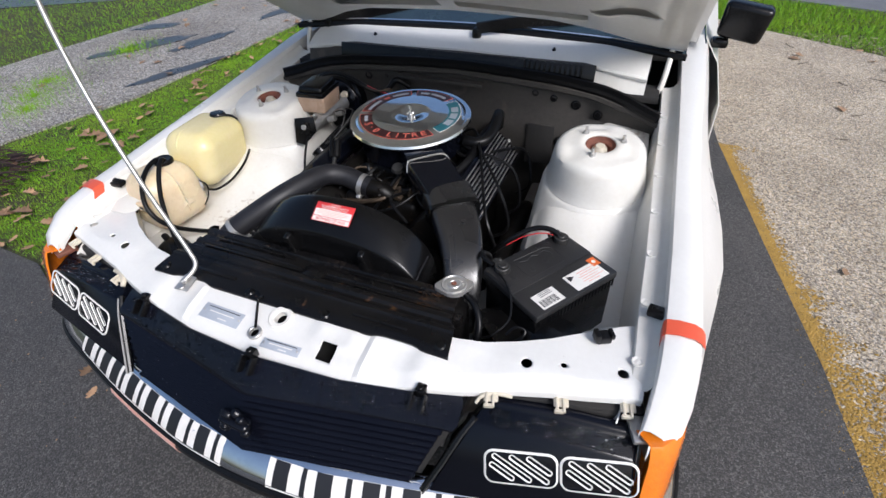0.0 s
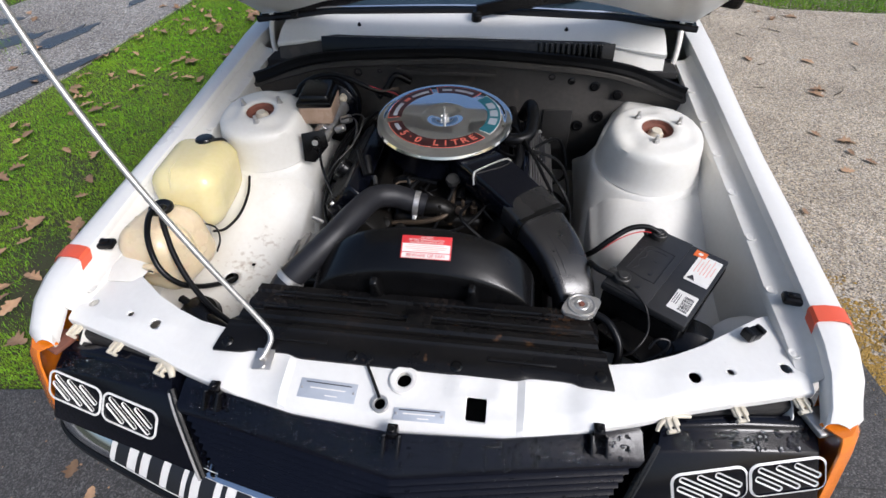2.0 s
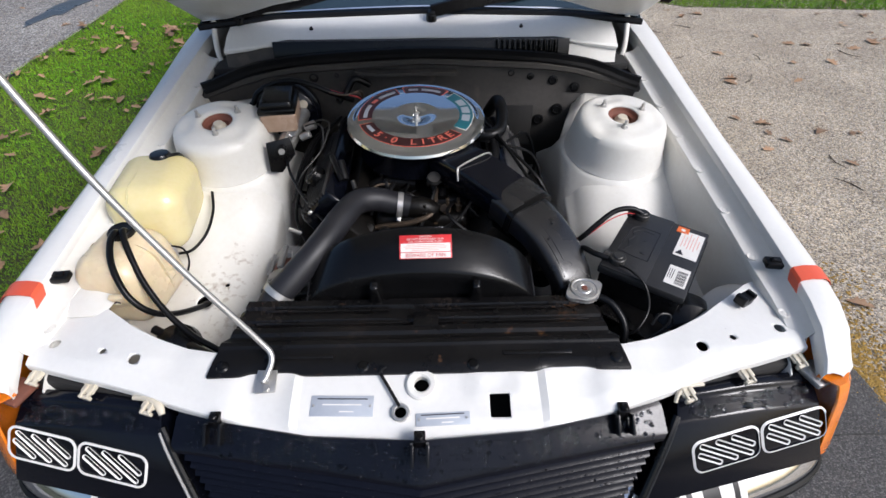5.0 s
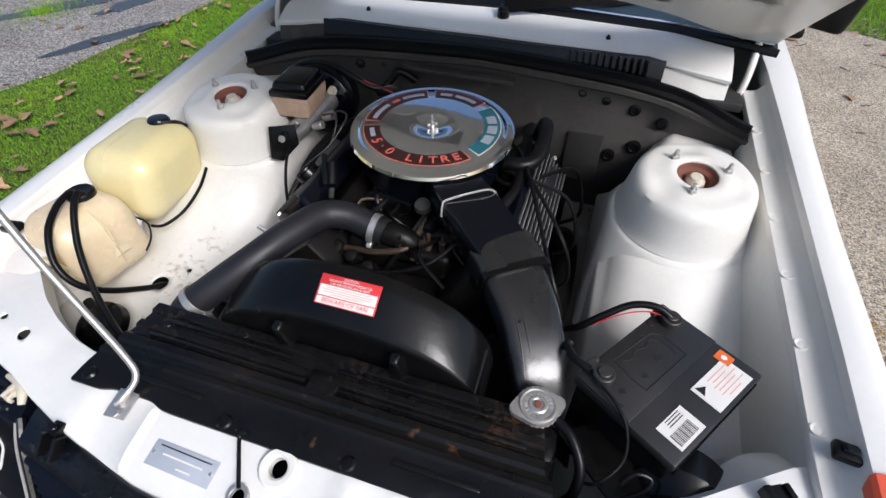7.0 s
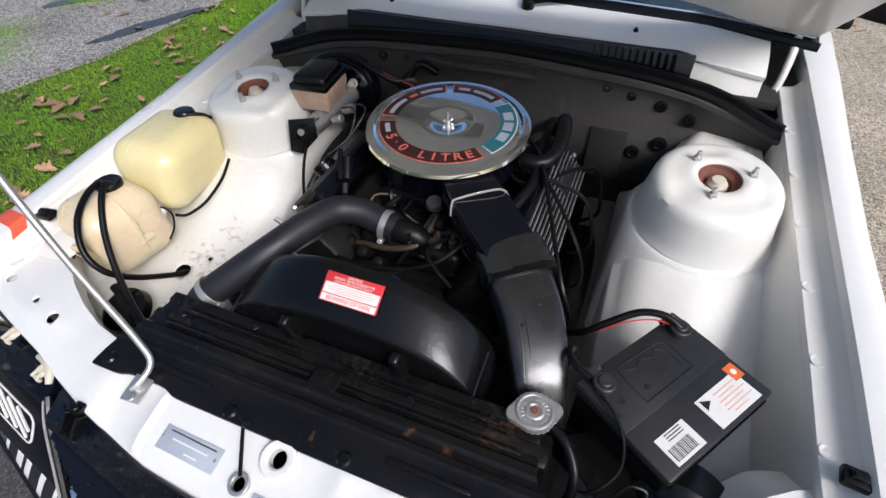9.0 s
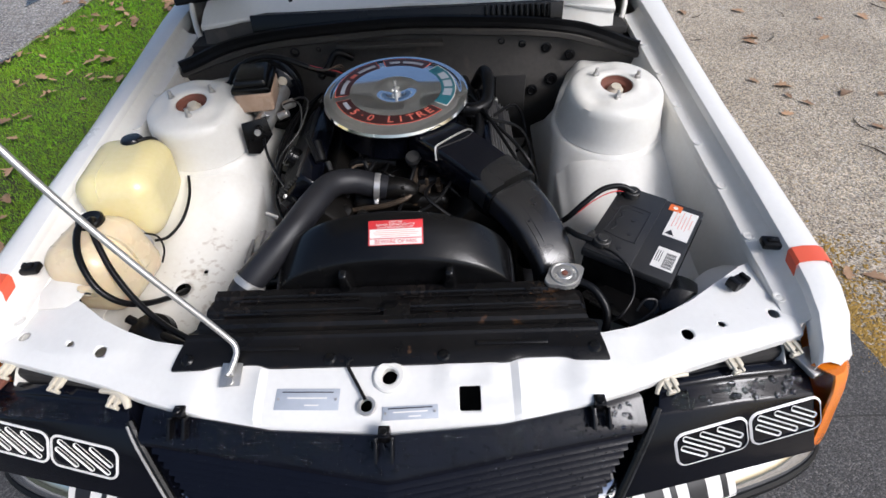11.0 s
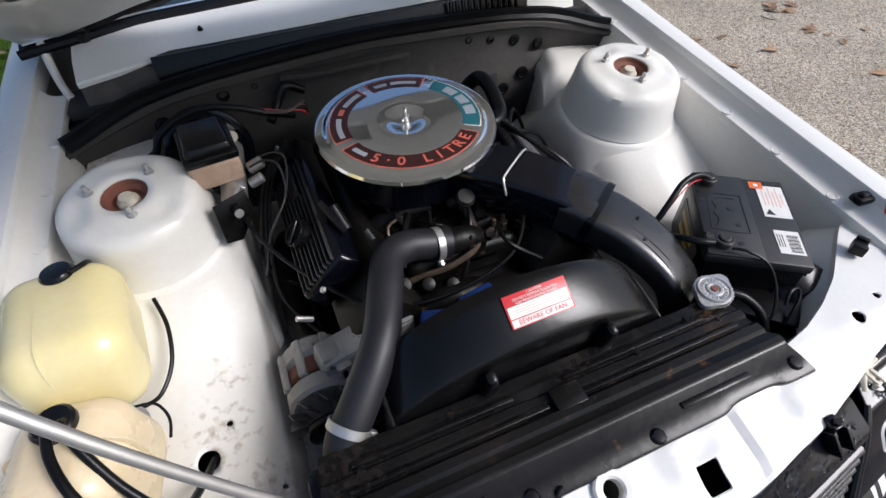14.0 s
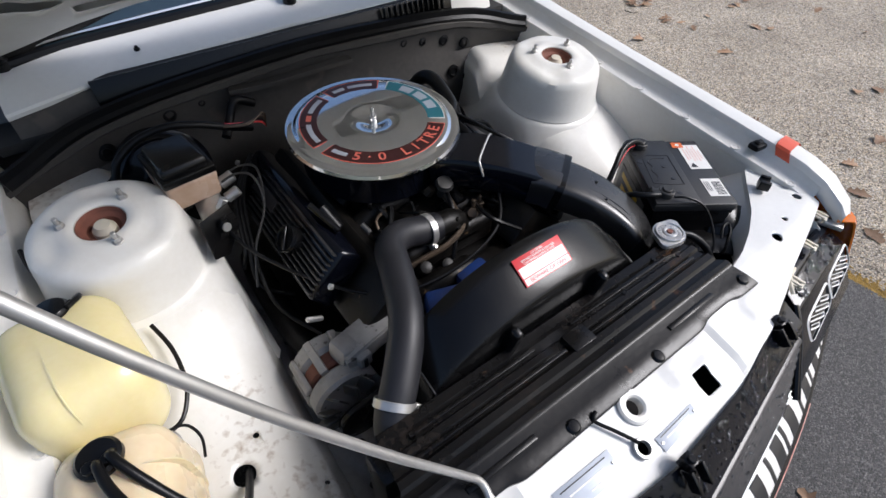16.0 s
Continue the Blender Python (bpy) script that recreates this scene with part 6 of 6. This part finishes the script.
for k in range(26):
    x, y = rr.uniform(-0.15, 0.12), rr.uniform(0.30, 0.46)
    z = 0.655 + rr.uniform(0, 0.03)
    if k % 3 == 0:
        part("fitting", join(disc(rr.uniform(0.006, 0.012), 0.02, pose(x, y, z, rr.uniform(-40, 40), rr.uniform(-40, 40)), 6), disc(0.004, 0.034, pose(x, y, z), 8)), M[rr.choice(("brass", "engine", "engine", "black_metal"))], engine)
    else:
        a = rr.uniform(0, math.tau)
        L = rr.uniform(0.03, 0.08)
        part("vacuum_line", tube([(x, y, z), (x + L * math.cos(a), y + L * math.sin(a), z + 0.02), (x + 1.8 * L * math.cos(a + 0.5), y + 1.4 * L * math.sin(a + 0.5), z - 0.02)], rr.choice((0.003, 0.004, 0.0055)), 7, 5), M[rr.choice(("rubber", "rubber", "brass", "engine"))], engine)
part("heater_pipe", tube([(0.16, 0.42, 0.70), (0.185, 0.50, 0.715), (0.18, 0.60, 0.72), (0.17, 0.72, 0.70), (0.16, 0.86, 0.66)], 0.013, 12), M["rubber"], engine)
part("vapour_line", tube([(-0.355, 0.545, 0.720), (-0.33, 0.46, 0.690), (-0.27, 0.36, 0.668), (-0.20, 0.285, 0.650), (-0.12, 0.245, 0.650), (-0.02, 0.235, 0.665), (0.07, 0.255, 0.690), (0.12, 0.32, 0.715), (0.13, 0.37, 0.72)], 0.0035, 8), M["rubber"], engine, "thin black vapour line")

# ---- brake booster and master cylinder ----
brake = thing("brake_booster", (-0.33, 0.80, 0.62), "black brake booster with a fluid reservoir", "brake booster")
bmx = pose(-0.392, 0.780, 0.700, 82, 0, 0) @ Matrix.Scale(0.84, 4)
part("servo", lathe([(0.0, 0.075), (0.045, 0.07), (0.060, 0.055), (0.092, 0.050), (0.103, 0.040), (0.106, 0.030), (0.112, 0.028), (0.112, 0.022), (0.106, 0.018), (0.10, -0.03), (0.06, -0.05), (0, -0.05)], bmx, 48), M["black_paint"], brake)
part("vacuum_port", lathe([(0.010, 0.0), (0.012, 0.004), (0.007, 0.008), (0.008, 0.02), (0, 0.02)], pose(-0.333, 0.715, 0.752, 70, 0, 10), 18), M["cream"], brake, "cream vacuum check valve")
part("master_cylinder", join(tube([(-0.342, 0.71, 0.727), (-0.350, 0.62, 0.722), (-0.356, 0.535, 0.718)], 0.024, 16, 4), disc(0.012, 0.03, pose(-0.318, 0.63, 0.725, 0, 70), 10), disc(0.010, 0.028, pose(-0.322, 0.585, 0.722, 0, 70), 10), disc(0.008, 0.022, pose(-0.345, 0.54, 0.74, 0, 40), 6)), M["silver"], brake, "cast alloy master cylinder")
vm = pose(-0.372, 0.628, 0, 0, 0, 6)
res = part("reservoir", box(0.086, 0.112, 0.052, vm @ pose(0, 0, 0.768), 0.008, 3, 1.06), M["fluid"], brake, "translucent brown fluid reservoir")
part("reservoir_lid", join(box(0.094, 0.120, 0.016, vm @ pose(0, 0, 0.800), 0.005), box(0.084, 0.108, 0.022, vm @ pose(0, 0, 0.815), 0.008, 3, 0.9)), M["black_plastic"], res, "black reservoir lid")
part("valve_bracket", join(prism([(-0.03, 0.03), (0.03, 0.035), (0.034, -0.01), (-0.008, -0.052), (-0.036, -0.045)], -0.002, 0.002, pose(-0.358, 0.510, 0.722, 78, 0, 18), 0.001), disc(0.011, 0.012, pose(-0.352, 0.507, 0.734, 78, 0, 18), 6)), M["black_metal"], brake, "black triangular valve bracket")
part("bracket_bolt", disc(0.008, 0.006, pose(-0.351, 0.497, 0.733, 78, 0, 18), 14), M["steel"], brake)
for a, b in ((0.0, 0.0), (0.015, 0.02)):
    part("brake_pipe", tube([(-0.315 + a, 0.62 + b, 0.735), (-0.285 + a, 0.615 + b, 0.745), (-0.262 + a, 0.59 + b, 0.742), (-0.268, 0.55, 0.70), (-0.315, 0.50, 0.66), (-0.345, 0.46, 0.60)], 0.0024, 8), M["fin"], brake)
part("loom", tube([(-0.60, 0.66, 0.745), (-0.53, 0.700, 0.745), (-0.478, 0.715, 0.752), (-0.458, 0.725, 0.780), (-0.415, 0.735, 0.803), (-0.36, 0.735, 0.812), (-0.305, 0.732, 0.800), (-0.255, 0.735, 0.775), (-0.20, 0.76, 0.74)], 0.0075, 10), M["rubber"], brake, "taped black wiring loom")
for k, c in enumerate(("red_label", "black_plastic", "brass", "brass")):
    part("wire", tube([(-0.285, 0.738, 0.792 - 0.003 * k), (-0.235 + 0.006 * k, 0.735 - 0.006 * k, 0.775), (-0.185 + 0.004 * k, 0.74, 0.76 + 0.006 * k), (-0.17, 0.75, 0.74)], 0.002, 6), M[c], brake)
part("loom_plug", tube([(-0.60, 0.625, 0.745), (-0.575, 0.650, 0.752), (-0.55, 0.662, 0.748)], [0.006, 0.010, 0.007], 8), M["rubber"], brake)
part("firewall_harness", tube([(-0.16, 0.85, 0.745), (-0.20, 0.835, 0.770), (-0.225, 0.82, 0.742), (-0.25, 0.79, 0.72)], 0.010, 10), M["rubber"], brake)


# ---- bottles ----
coolant = thing("coolant_bottle", (-0.575, 0.36, 0.55), "yellowed plastic coolant bottle with a dark cap", "bottle")
cm = pose(-0.611, 0.354, 0.690, -3, 0, 8)
cbm = box(0.160, 0.216, 0.172, Matrix(), 0.047, 9)
for v in cbm.verts:
    k = v.co.z / 0.086
    v.co.z -= (0.10 * max(0.0, v.co.x) + 0.05 * max(0.0, -v.co.y - 0.02)) * max(0.0, k)
    v.co.x -= 0.020 * max(0.0, -k) * max(0.0, v.co.x) / 0.085
    v.co.y *= 1 - 0.05 * abs(k)
cb = part("tank", moved(cbm, cm), M["yellow_tank"], coolant)
part("mould_seam", prism(rounded(0.211, 0.169, 0.046, 8), -0.0014, 0.0014, cm @ frame_on((-0.020, 0, 0), (0, 1, 0), (0, 0, 1)), 0.0006, 1), M["yellow_tank"], cb)
part("cap", join(lathe([(0.013, -0.02), (0.013, 0.0), (0.021, 0.0), (0.0235, 0.003), (0.0235, 0.014), (0.020, 0.019), (0.010, 0.020), (0, 0.020)], pose(-0.610, 0.424, 0.758, -4), 28), box(0.010, 0.008, 0.008, pose(-0.590, 0.434, 0.764), 0.002)), M["black_plastic"], coolant, "dark blue-black screw cap")
part("vent_hose", tube([(-0.59, 0.415, 0.775), (-0.575, 0.44, 0.765), (-0.60, 0.50, 0.72), (-0.63, 0.56, 0.74), (-0.64, 0.62, 0.745)], 0.004, 8), M["rubber"], coolant)
part("overflow_hose", tube([(-0.520, 0.420, 0.668), (-0.508, 0.370, 0.648), (-0.512, 0.312, 0.626), (-0.535, 0.270, 0.612), (-0.565, 0.262, 0.608)], 0.0035, 8), M["rubber"], coolant, "thin black overflow hose")


washer = thing("washer_bottle", (-0.575, 0.16, 0.53), "aged beige plastic washer bottle with two hoses", "bottle")
wm_ = pose(-0.612, 0.162, 0.650, 0, 0, -8)
wbm = box(0.150, 0.168, 0.166, Matrix(), 0.044, 8)
for v in wbm.verts:
    k = v.co.z / 0.08
    v.co.x *= 1 - 0.18 * max(0.0, k)
    v.co.y *= 1 - 0.10 * max(0.0, k)
    v.co.z -= 0.10 * max(0.0, v.co.x) * max(0.0, k)
wt = part("tank", moved(wbm, wm_), M["beige_tank"], washer)
part("mould_seam", prism(rounded(0.158, 0.158, 0.05), -0.0012, 0.0012, wm_ @ frame_on((0, 0.006, -0.001), (1, 0, 0), (0, 0, 1)), 0.0006, 1), M["beige_tank"], wt)
part("cap", join(lathe([(0.016, -0.015), (0.016, 0.0), (0.024, 0.0), (0.026, 0.004), (0.026, 0.012), (0.022, 0.016), (0.008, 0.014), (0, 0.014)], pose(-0.609, 0.192, 0.727), 28), disc(0.008, 0.012, pose(-0.598, 0.180, 0.736), 12), disc(0.008, 0.012, pose(-0.618, 0.180, 0.736), 12)), M["rubber"], washer, "black rubber cap with two outlets")
part("washer_hose", tube([(-0.610, 0.182, 0.742), (-0.608, 0.170, 0.750), (-0.601, 0.135, 0.746), (-0.582, 0.090, 0.728), (-0.555, 0.055, 0.690), (-0.528, 0.052, 0.648), (-0.511, 0.085, 0.602), (-0.497, 0.145, 0.552), (-0.491, 0.177, 0.530), (-0.490, 0.180, 0.49)], 0.0062, 10), M["rubber"], washer, "black rubber washer hose")
part("washer_hose", tube([(-0.594, 0.186, 0.742), (-0.592, 0.174, 0.750), (-0.576, 0.142, 0.732), (-0.548, 0.100, 0.690), (-0.508, 0.062, 0.642), (-0.455, 0.028, 0.605), (-0.385, -0.006, 0.588), (-0.33, -0.03, 0.575)], 0.0062, 10), M["rubber"], washer, "black rubber washer hose")
part("lower_hose", tube([(-0.55, 0.06, 0.585), (-0.50, 0.04, 0.572), (-0.42, 0.0, 0.575), (-0.34, -0.04, 0.57)], 0.009, 10), M["rubber"], washer)
pm = frame_on((-0.610, 0.174, 0.640), (0.2, 1, 0.1), Vector((0.84, -0.06, -0.54)).cross(Vector((0.2, 1, 0.1))))
part("pump_neck", lathe([(0.0, -0.02), (0.052, -0.02), (0.053, 0.02), (0.050, 0.034), (0.0525, 0.036), (0.0525, 0.040), (0.049, 0.043), (0.047, 0.062), (0.049, 0.064), (0.049, 0.068), (0.045, 0.074), (0.038, 0.082), (0.0, 0.084)], (pm if (pm @ Vector((0, 0, 1)) - pm.translation).x > 0 else pm @ pose(0, 0, 0, 180)) @ Matrix.Scale(0.86, 4), 36), M["beige_tank"], washer, "ribbed beige lower neck of the bottle")
part("pump_strap", tube([(-0.570, 0.232, 0.668), (-0.556, 0.228, 0.662), (-0.546, 0.222, 0.645), (-0.548, 0.212, 0.625)], 0.005, 6, section=[(-1.6, -0.3), (1.6, -0.3), (1.6, 0.3), (-1.6, 0.3)]), M["steel"], washer, "bent steel strap")
part("pump_wire", tube([(-0.560, 0.230, 0.662), (-0.530, 0.232, 0.650), (-0.520, 0.218, 0.625), (-0.528, 0.200, 0.60)], 0.0022, 6), M["rubber"], washer)
part("mount_lug", join(box(0.030, 0.012, 0.040, pose(-0.585, 0.068, 0.665, 20), 0.004), disc(0.006, 0.008, pose(-0.585, 0.063, 0.668, 110), 8)), M["beige_tank"], washer)
part("lug_screw", disc(0.006, 0.004, pose(-0.585, 0.060, 0.668, 110), 8), M["ink"], washer)
horn = thing("horn", (-0.50, 0.04, 0.53), "black round horn behind the front panel", "horn")
part("horn_body", lathe([(0.0, 0.03), (0.03, 0.028), (0.045, 0.018), (0.048, 0.0), (0.04, -0.01), (0, -0.012)], pose(-0.500, 0.035, 0.555, 20, 0, 0), 28), M["black_plastic"], horn)

part("horn_wire", tube([(-0.618, 0.085, 0.668), (-0.606, 0.050, 0.652), (-0.570, 0.012, 0.628), (-0.515, -0.022, 0.606), (-0.44, -0.045, 0.592)], 0.0042, 8), M["rubber"], horn)

# ---- battery ----
M["battery"] = mat("dusty_battery_plastic", (0.016, 0.016, 0.017), 0.42, col2=(0.030, 0.029, 0.028), scale=14, fine=70, spec=0.45, bump=0.06, bscale=90)
bat = thing("battery", (0.487, 0.156, 0.48), "black car battery with white and orange stickers", "battery")
ang = math.degrees(math.atan2(0.825, 0.565)) - 90
BM = pose(0.487, 0.156, 0.0, 0, 0, ang)
case = part("case", box(0.158, 0.214, 0.185, BM @ pose(0, 0, 0.582), 0.004), M["black_plastic"], bat)
part("lid", join(box(0.168, 0.222, 0.018, BM @ pose(0, 0, 0.682), 0.004), box(0.092, 0.218, 0.004, BM @ pose(-0.036, 0, 0.692), 0.0015)), M["battery"], bat, "black moulded battery lid")
groove = [(-0.066, -0.045), (-0.030, -0.050), (-0.004, -0.050), (-0.004, 0.050), (-0.050, 0.052), (-0.062, 0.040), (-0.066, -0.045)]
part("lid_groove", tube([BM @ Vector((x, y, 0.6935)) for x, y in groove], 0.0016, 6, 1, straight=True), M["ink"], case)
wavy = [(-0.056, -0.036), (-0.050, -0.020), (-0.056, -0.004), (-0.050, 0.012), (-0.055, 0.028), (-0.040, 0.040), (-0.016, 0.040)]
part("lid_groove", tube([BM @ Vector((x, y, 0.6938)) for x, y in wavy], 0.0014, 6, 4), M["ink"], case)
for x, y, r in ((-0.020, -0.030, 0.005), (-0.026, 0.012, 0.006), (-0.072, 0.030, 0.007), (-0.074, 0.058, 0.006), (-0.024, -0.078, 0.005), (-0.012, -0.098, 0.004)):
    part("lid_dimple", disc(r, 0.0012, BM @ pose(x, y, 0.6936), 12), M["ink"], case)
for k in range(22):
    part("case_rib", box(0.003, 0.003, 0.02, BM @ pose(0.0845, -0.100 + k * 0.0095, 0.668), 0.0008), M["black_plastic"], case)
WL = part("sticker", box(0.046, 0.088, 0.0008, BM @ pose(0.055, 0.048, 0.6915)), M["white_label"], bat, "white caution sticker")
part("warning_triangle", prism([(-0.008, -0.006), (0.008, -0.006), (0, 0.009)], 0, 0.0004, BM @ pose(0.043, 0.016, 0.692, 0, 0, 0)), M["ink"], WL)
for k in range(6):
    part("print_bar", box(0.0016, (0.05, 0.034, 0.055, 0.042, 0.056, 0.03)[k], 0.0003, BM @ pose(0.040 + 0.0062 * k, 0.060 - 0.004 * (k % 2), 0.6920)), M["pink_label"], WL)
part("sticker", box(0.024, 0.020, 0.0009, BM @ pose(0.033, 0.092, 0.6916)), M["orange_label"], bat, "small orange sticker")
part("sticker_mark", disc(0.005, 0.0005, BM @ pose(0.033, 0.092, 0.692), 6), M["white_label"], bat)
BC = part("sticker", box(0.040, 0.056, 0.0008, BM @ pose(0.057, -0.058, 0.6915)), M["white_label"], bat, "white barcode sticker")
for k in range(14):
    part("barcode_bar", box(0.018, 0.0012 + 0.0010 * (k % 3 == 0), 0.0003, BM @ pose(0.064, -0.080 + k * 0.0030, 0.6920)), M["ink"], BC)
for k in range(3):
    part("print_bar", box(0.0014, 0.03, 0.0003, BM @ pose(0.040 + 0.004 * k, -0.055, 0.6920)), M["ink"], BC)
part("sticker", box(0.0008, 0.15, 0.10, BM @ pose(-0.0795, 0.01, 0.60)), M["ink"], bat, "black side sticker with yellow print")
for k in range(3):
    part("print_bar", box(0.0008, 0.10 - 0.02 * k, 0.012, BM @ pose(-0.0802, 0.02, 0.63 - 0.026 * k)), M["yellow_ink"], bat)
for y, nm in ((-0.082, "negative"), (0.084, "positive")):
    tm = BM @ pose(-0.056, y, 0.691)
    tp = part("terminal", join(disc(0.010, 0.020, tm, 16), ring(0.016, 0.009, 0.014, tm @ pose(0, 0, 0.002), 20), box(0.028, 0.016, 0.012, tm @ pose(-0.016, 0, 0.009), 0.003), disc(0.005, 0.03, tm @ pose(-0.024, -0.015, 0.009, -90), 6)), M["fin"], bat, "grey lead battery clamp")
part("cable", tube([(0.488, 0.255, 0.706), (0.462, 0.262, 0.716), (0.425, 0.258, 0.712), (0.385, 0.240, 0.690), (0.355, 0.232, 0.66), (0.33, 0.25, 0.62)], 0.006, 10), M["rubber"], bat, "thick black battery cable")
part("cable", tube([(0.482, 0.258, 0.702), (0.45, 0.257, 0.706), (0.41, 0.245, 0.696), (0.37, 0.232, 0.668)], 0.0012, 8), M["red_label"], bat, "thin red lead")
part("cable", tube([(0.375, 0.122, 0.702), (0.350, 0.135, 0.704), (0.338, 0.160, 0.695), (0.345, 0.19, 0.66), (0.34, 0.20, 0.60)], 0.006, 10), M["rubber"], bat)
part("cable", tube([(0.392, 0.100, 0.702), (0.410, 0.082, 0.704), (0.432, 0.055, 0.690), (0.438, 0.025, 0.655), (0.410, -0.005, 0.630), (0.385, 0.0, 0.61)], 0.0025, 8), M["rubber"], bat, "thin black earth wire")
tray = thing("battery_tray", (0.48, 0.12, 0.44), "black steel battery tray", "tray")
part("tray_plate", box(0.19, 0.25, 0.01, BM @ pose(0, 0, 0.483), 0.003), M["black_metal"], tray)
part("tray_leg", prism([(0.35, 0.06), (0.45, -0.035), (0.52, -0.01), (0.50, 0.02), (0.40, 0.09)], 0.612, 0.618, Matrix(), 0.002), M["black_metal"], tray)
part("tray_post", box(0.10, 0.10, 0.10, pose(0.48, 0.14, 0.43), 0.005), M["black_metal"], tray)
part("overflow_hose", tube([(0.338, 0.048, 0.672), (0.365, 0.030, 0.668), (0.385, 0.000, 0.645), (0.382, -0.025, 0.61), (0.36, -0.03, 0.57)], 0.0075, 10), M["rubber"], radiator, "black radiator overflow hose")
lb = thing("headlamp_bucket", (0.50, 0.0, 0.48), "black round lamp housing behind the front panel", "lamp housing")
part("bucket", lathe([(0.0, 0.05), (0.05, 0.045), (0.075, 0.02), (0.078, -0.03), (0, -0.035)], pose(0.525, 0.03, 0.575, 70, 0, -10), 32), M["black_plastic"], lb)
part("bulb_wire", tube([(0.44, 0.0, 0.64), (0.455, 0.012, 0.655), (0.475, 0.012, 0.652), (0.468, -0.002, 0.64), (0.43, -0.02, 0.62)], 0.003, 8), M["rubber"], lb)

# water drops on the wet black paint
rr = random.Random(21)
vs, fs = [], []


def drop(p, nrm, r):
    q = Vector(nrm).normalized()
    t = q.orthogonal().normalized()
    b = q.cross(t)
    k = len(vs)
    for h, s in ((0.0, 1.0), (0.35, 0.86), (0.62, 0.5)):
        for j in range(7):
            a = math.tau * j / 7
            vs.append(Vector(p) + t * (r * s * math.cos(a)) + b * (r * s * math.sin(a)) + q * (r * h * 0.8))
    vs.append(Vector(p) + q * r * 0.6)
    for ring_i in (0, 7):
        for j in range(7):
            j2 = (j + 1) % 7
            fs.append((k + ring_i + j, k + ring_i + j2, k + ring_i + 7 + j2, k + ring_i + 7 + j))
    for j in range(7):
        fs.append((k + 14 + j, k + 14 + (j + 1) % 7, k + 21))


for _ in range(650):
    v = rr.uniform(0.05, 0.43)
    x = rr.uniform(-0.39, 0.39)
    n = (grille_pt(x, v + 0.01) - grille_pt(x, v)).cross(Vector((1, 0, 0)))
    if n.z < 0:
        n = -n
    drop(grille_pt(x, v), n, rr.choice((0.0012, 0.0018, 0.0025, 0.004)))
for k in range(9):
    v = 0.475 + k * 0.0645
    for _ in range(26):
        x = rr.uniform(-0.37, 0.37)
        drop(grille_pt(x, v - 0.006, 0.006), (0, -0.5, 1), rr.choice((0.0012, 0.0016, 0.0022)))
for s in (1, -1):
    for _ in range(110):
        x = rr.uniform(0.46, 0.69)
        k = rr.uniform(0.1, 0.9)
        zt = lerp([(0.434, 0.599), (0.58, 0.597), (0.706, 0.589)], x)
        drop((s * x, cover_y(x, zt) + 0.034 * k, zt + 0.011 * k), (0, -0.3, 1), rr.choice((0.0015, 0.003, 0.006)))
dm = mat("water", (0.9, 0.95, 1.0), 0.03, trans=1.0, rvar=0.01)
dm.node_tree.nodes["Principled BSDF"].inputs["IOR"].default_value = 1.33
drops = stuff("water_drops", ([tuple(v) for v in vs], fs), dm, "clear raindrops on the black grille and covers", "water drops")
for f in drops.data.polygons:
    f.use_smooth = True
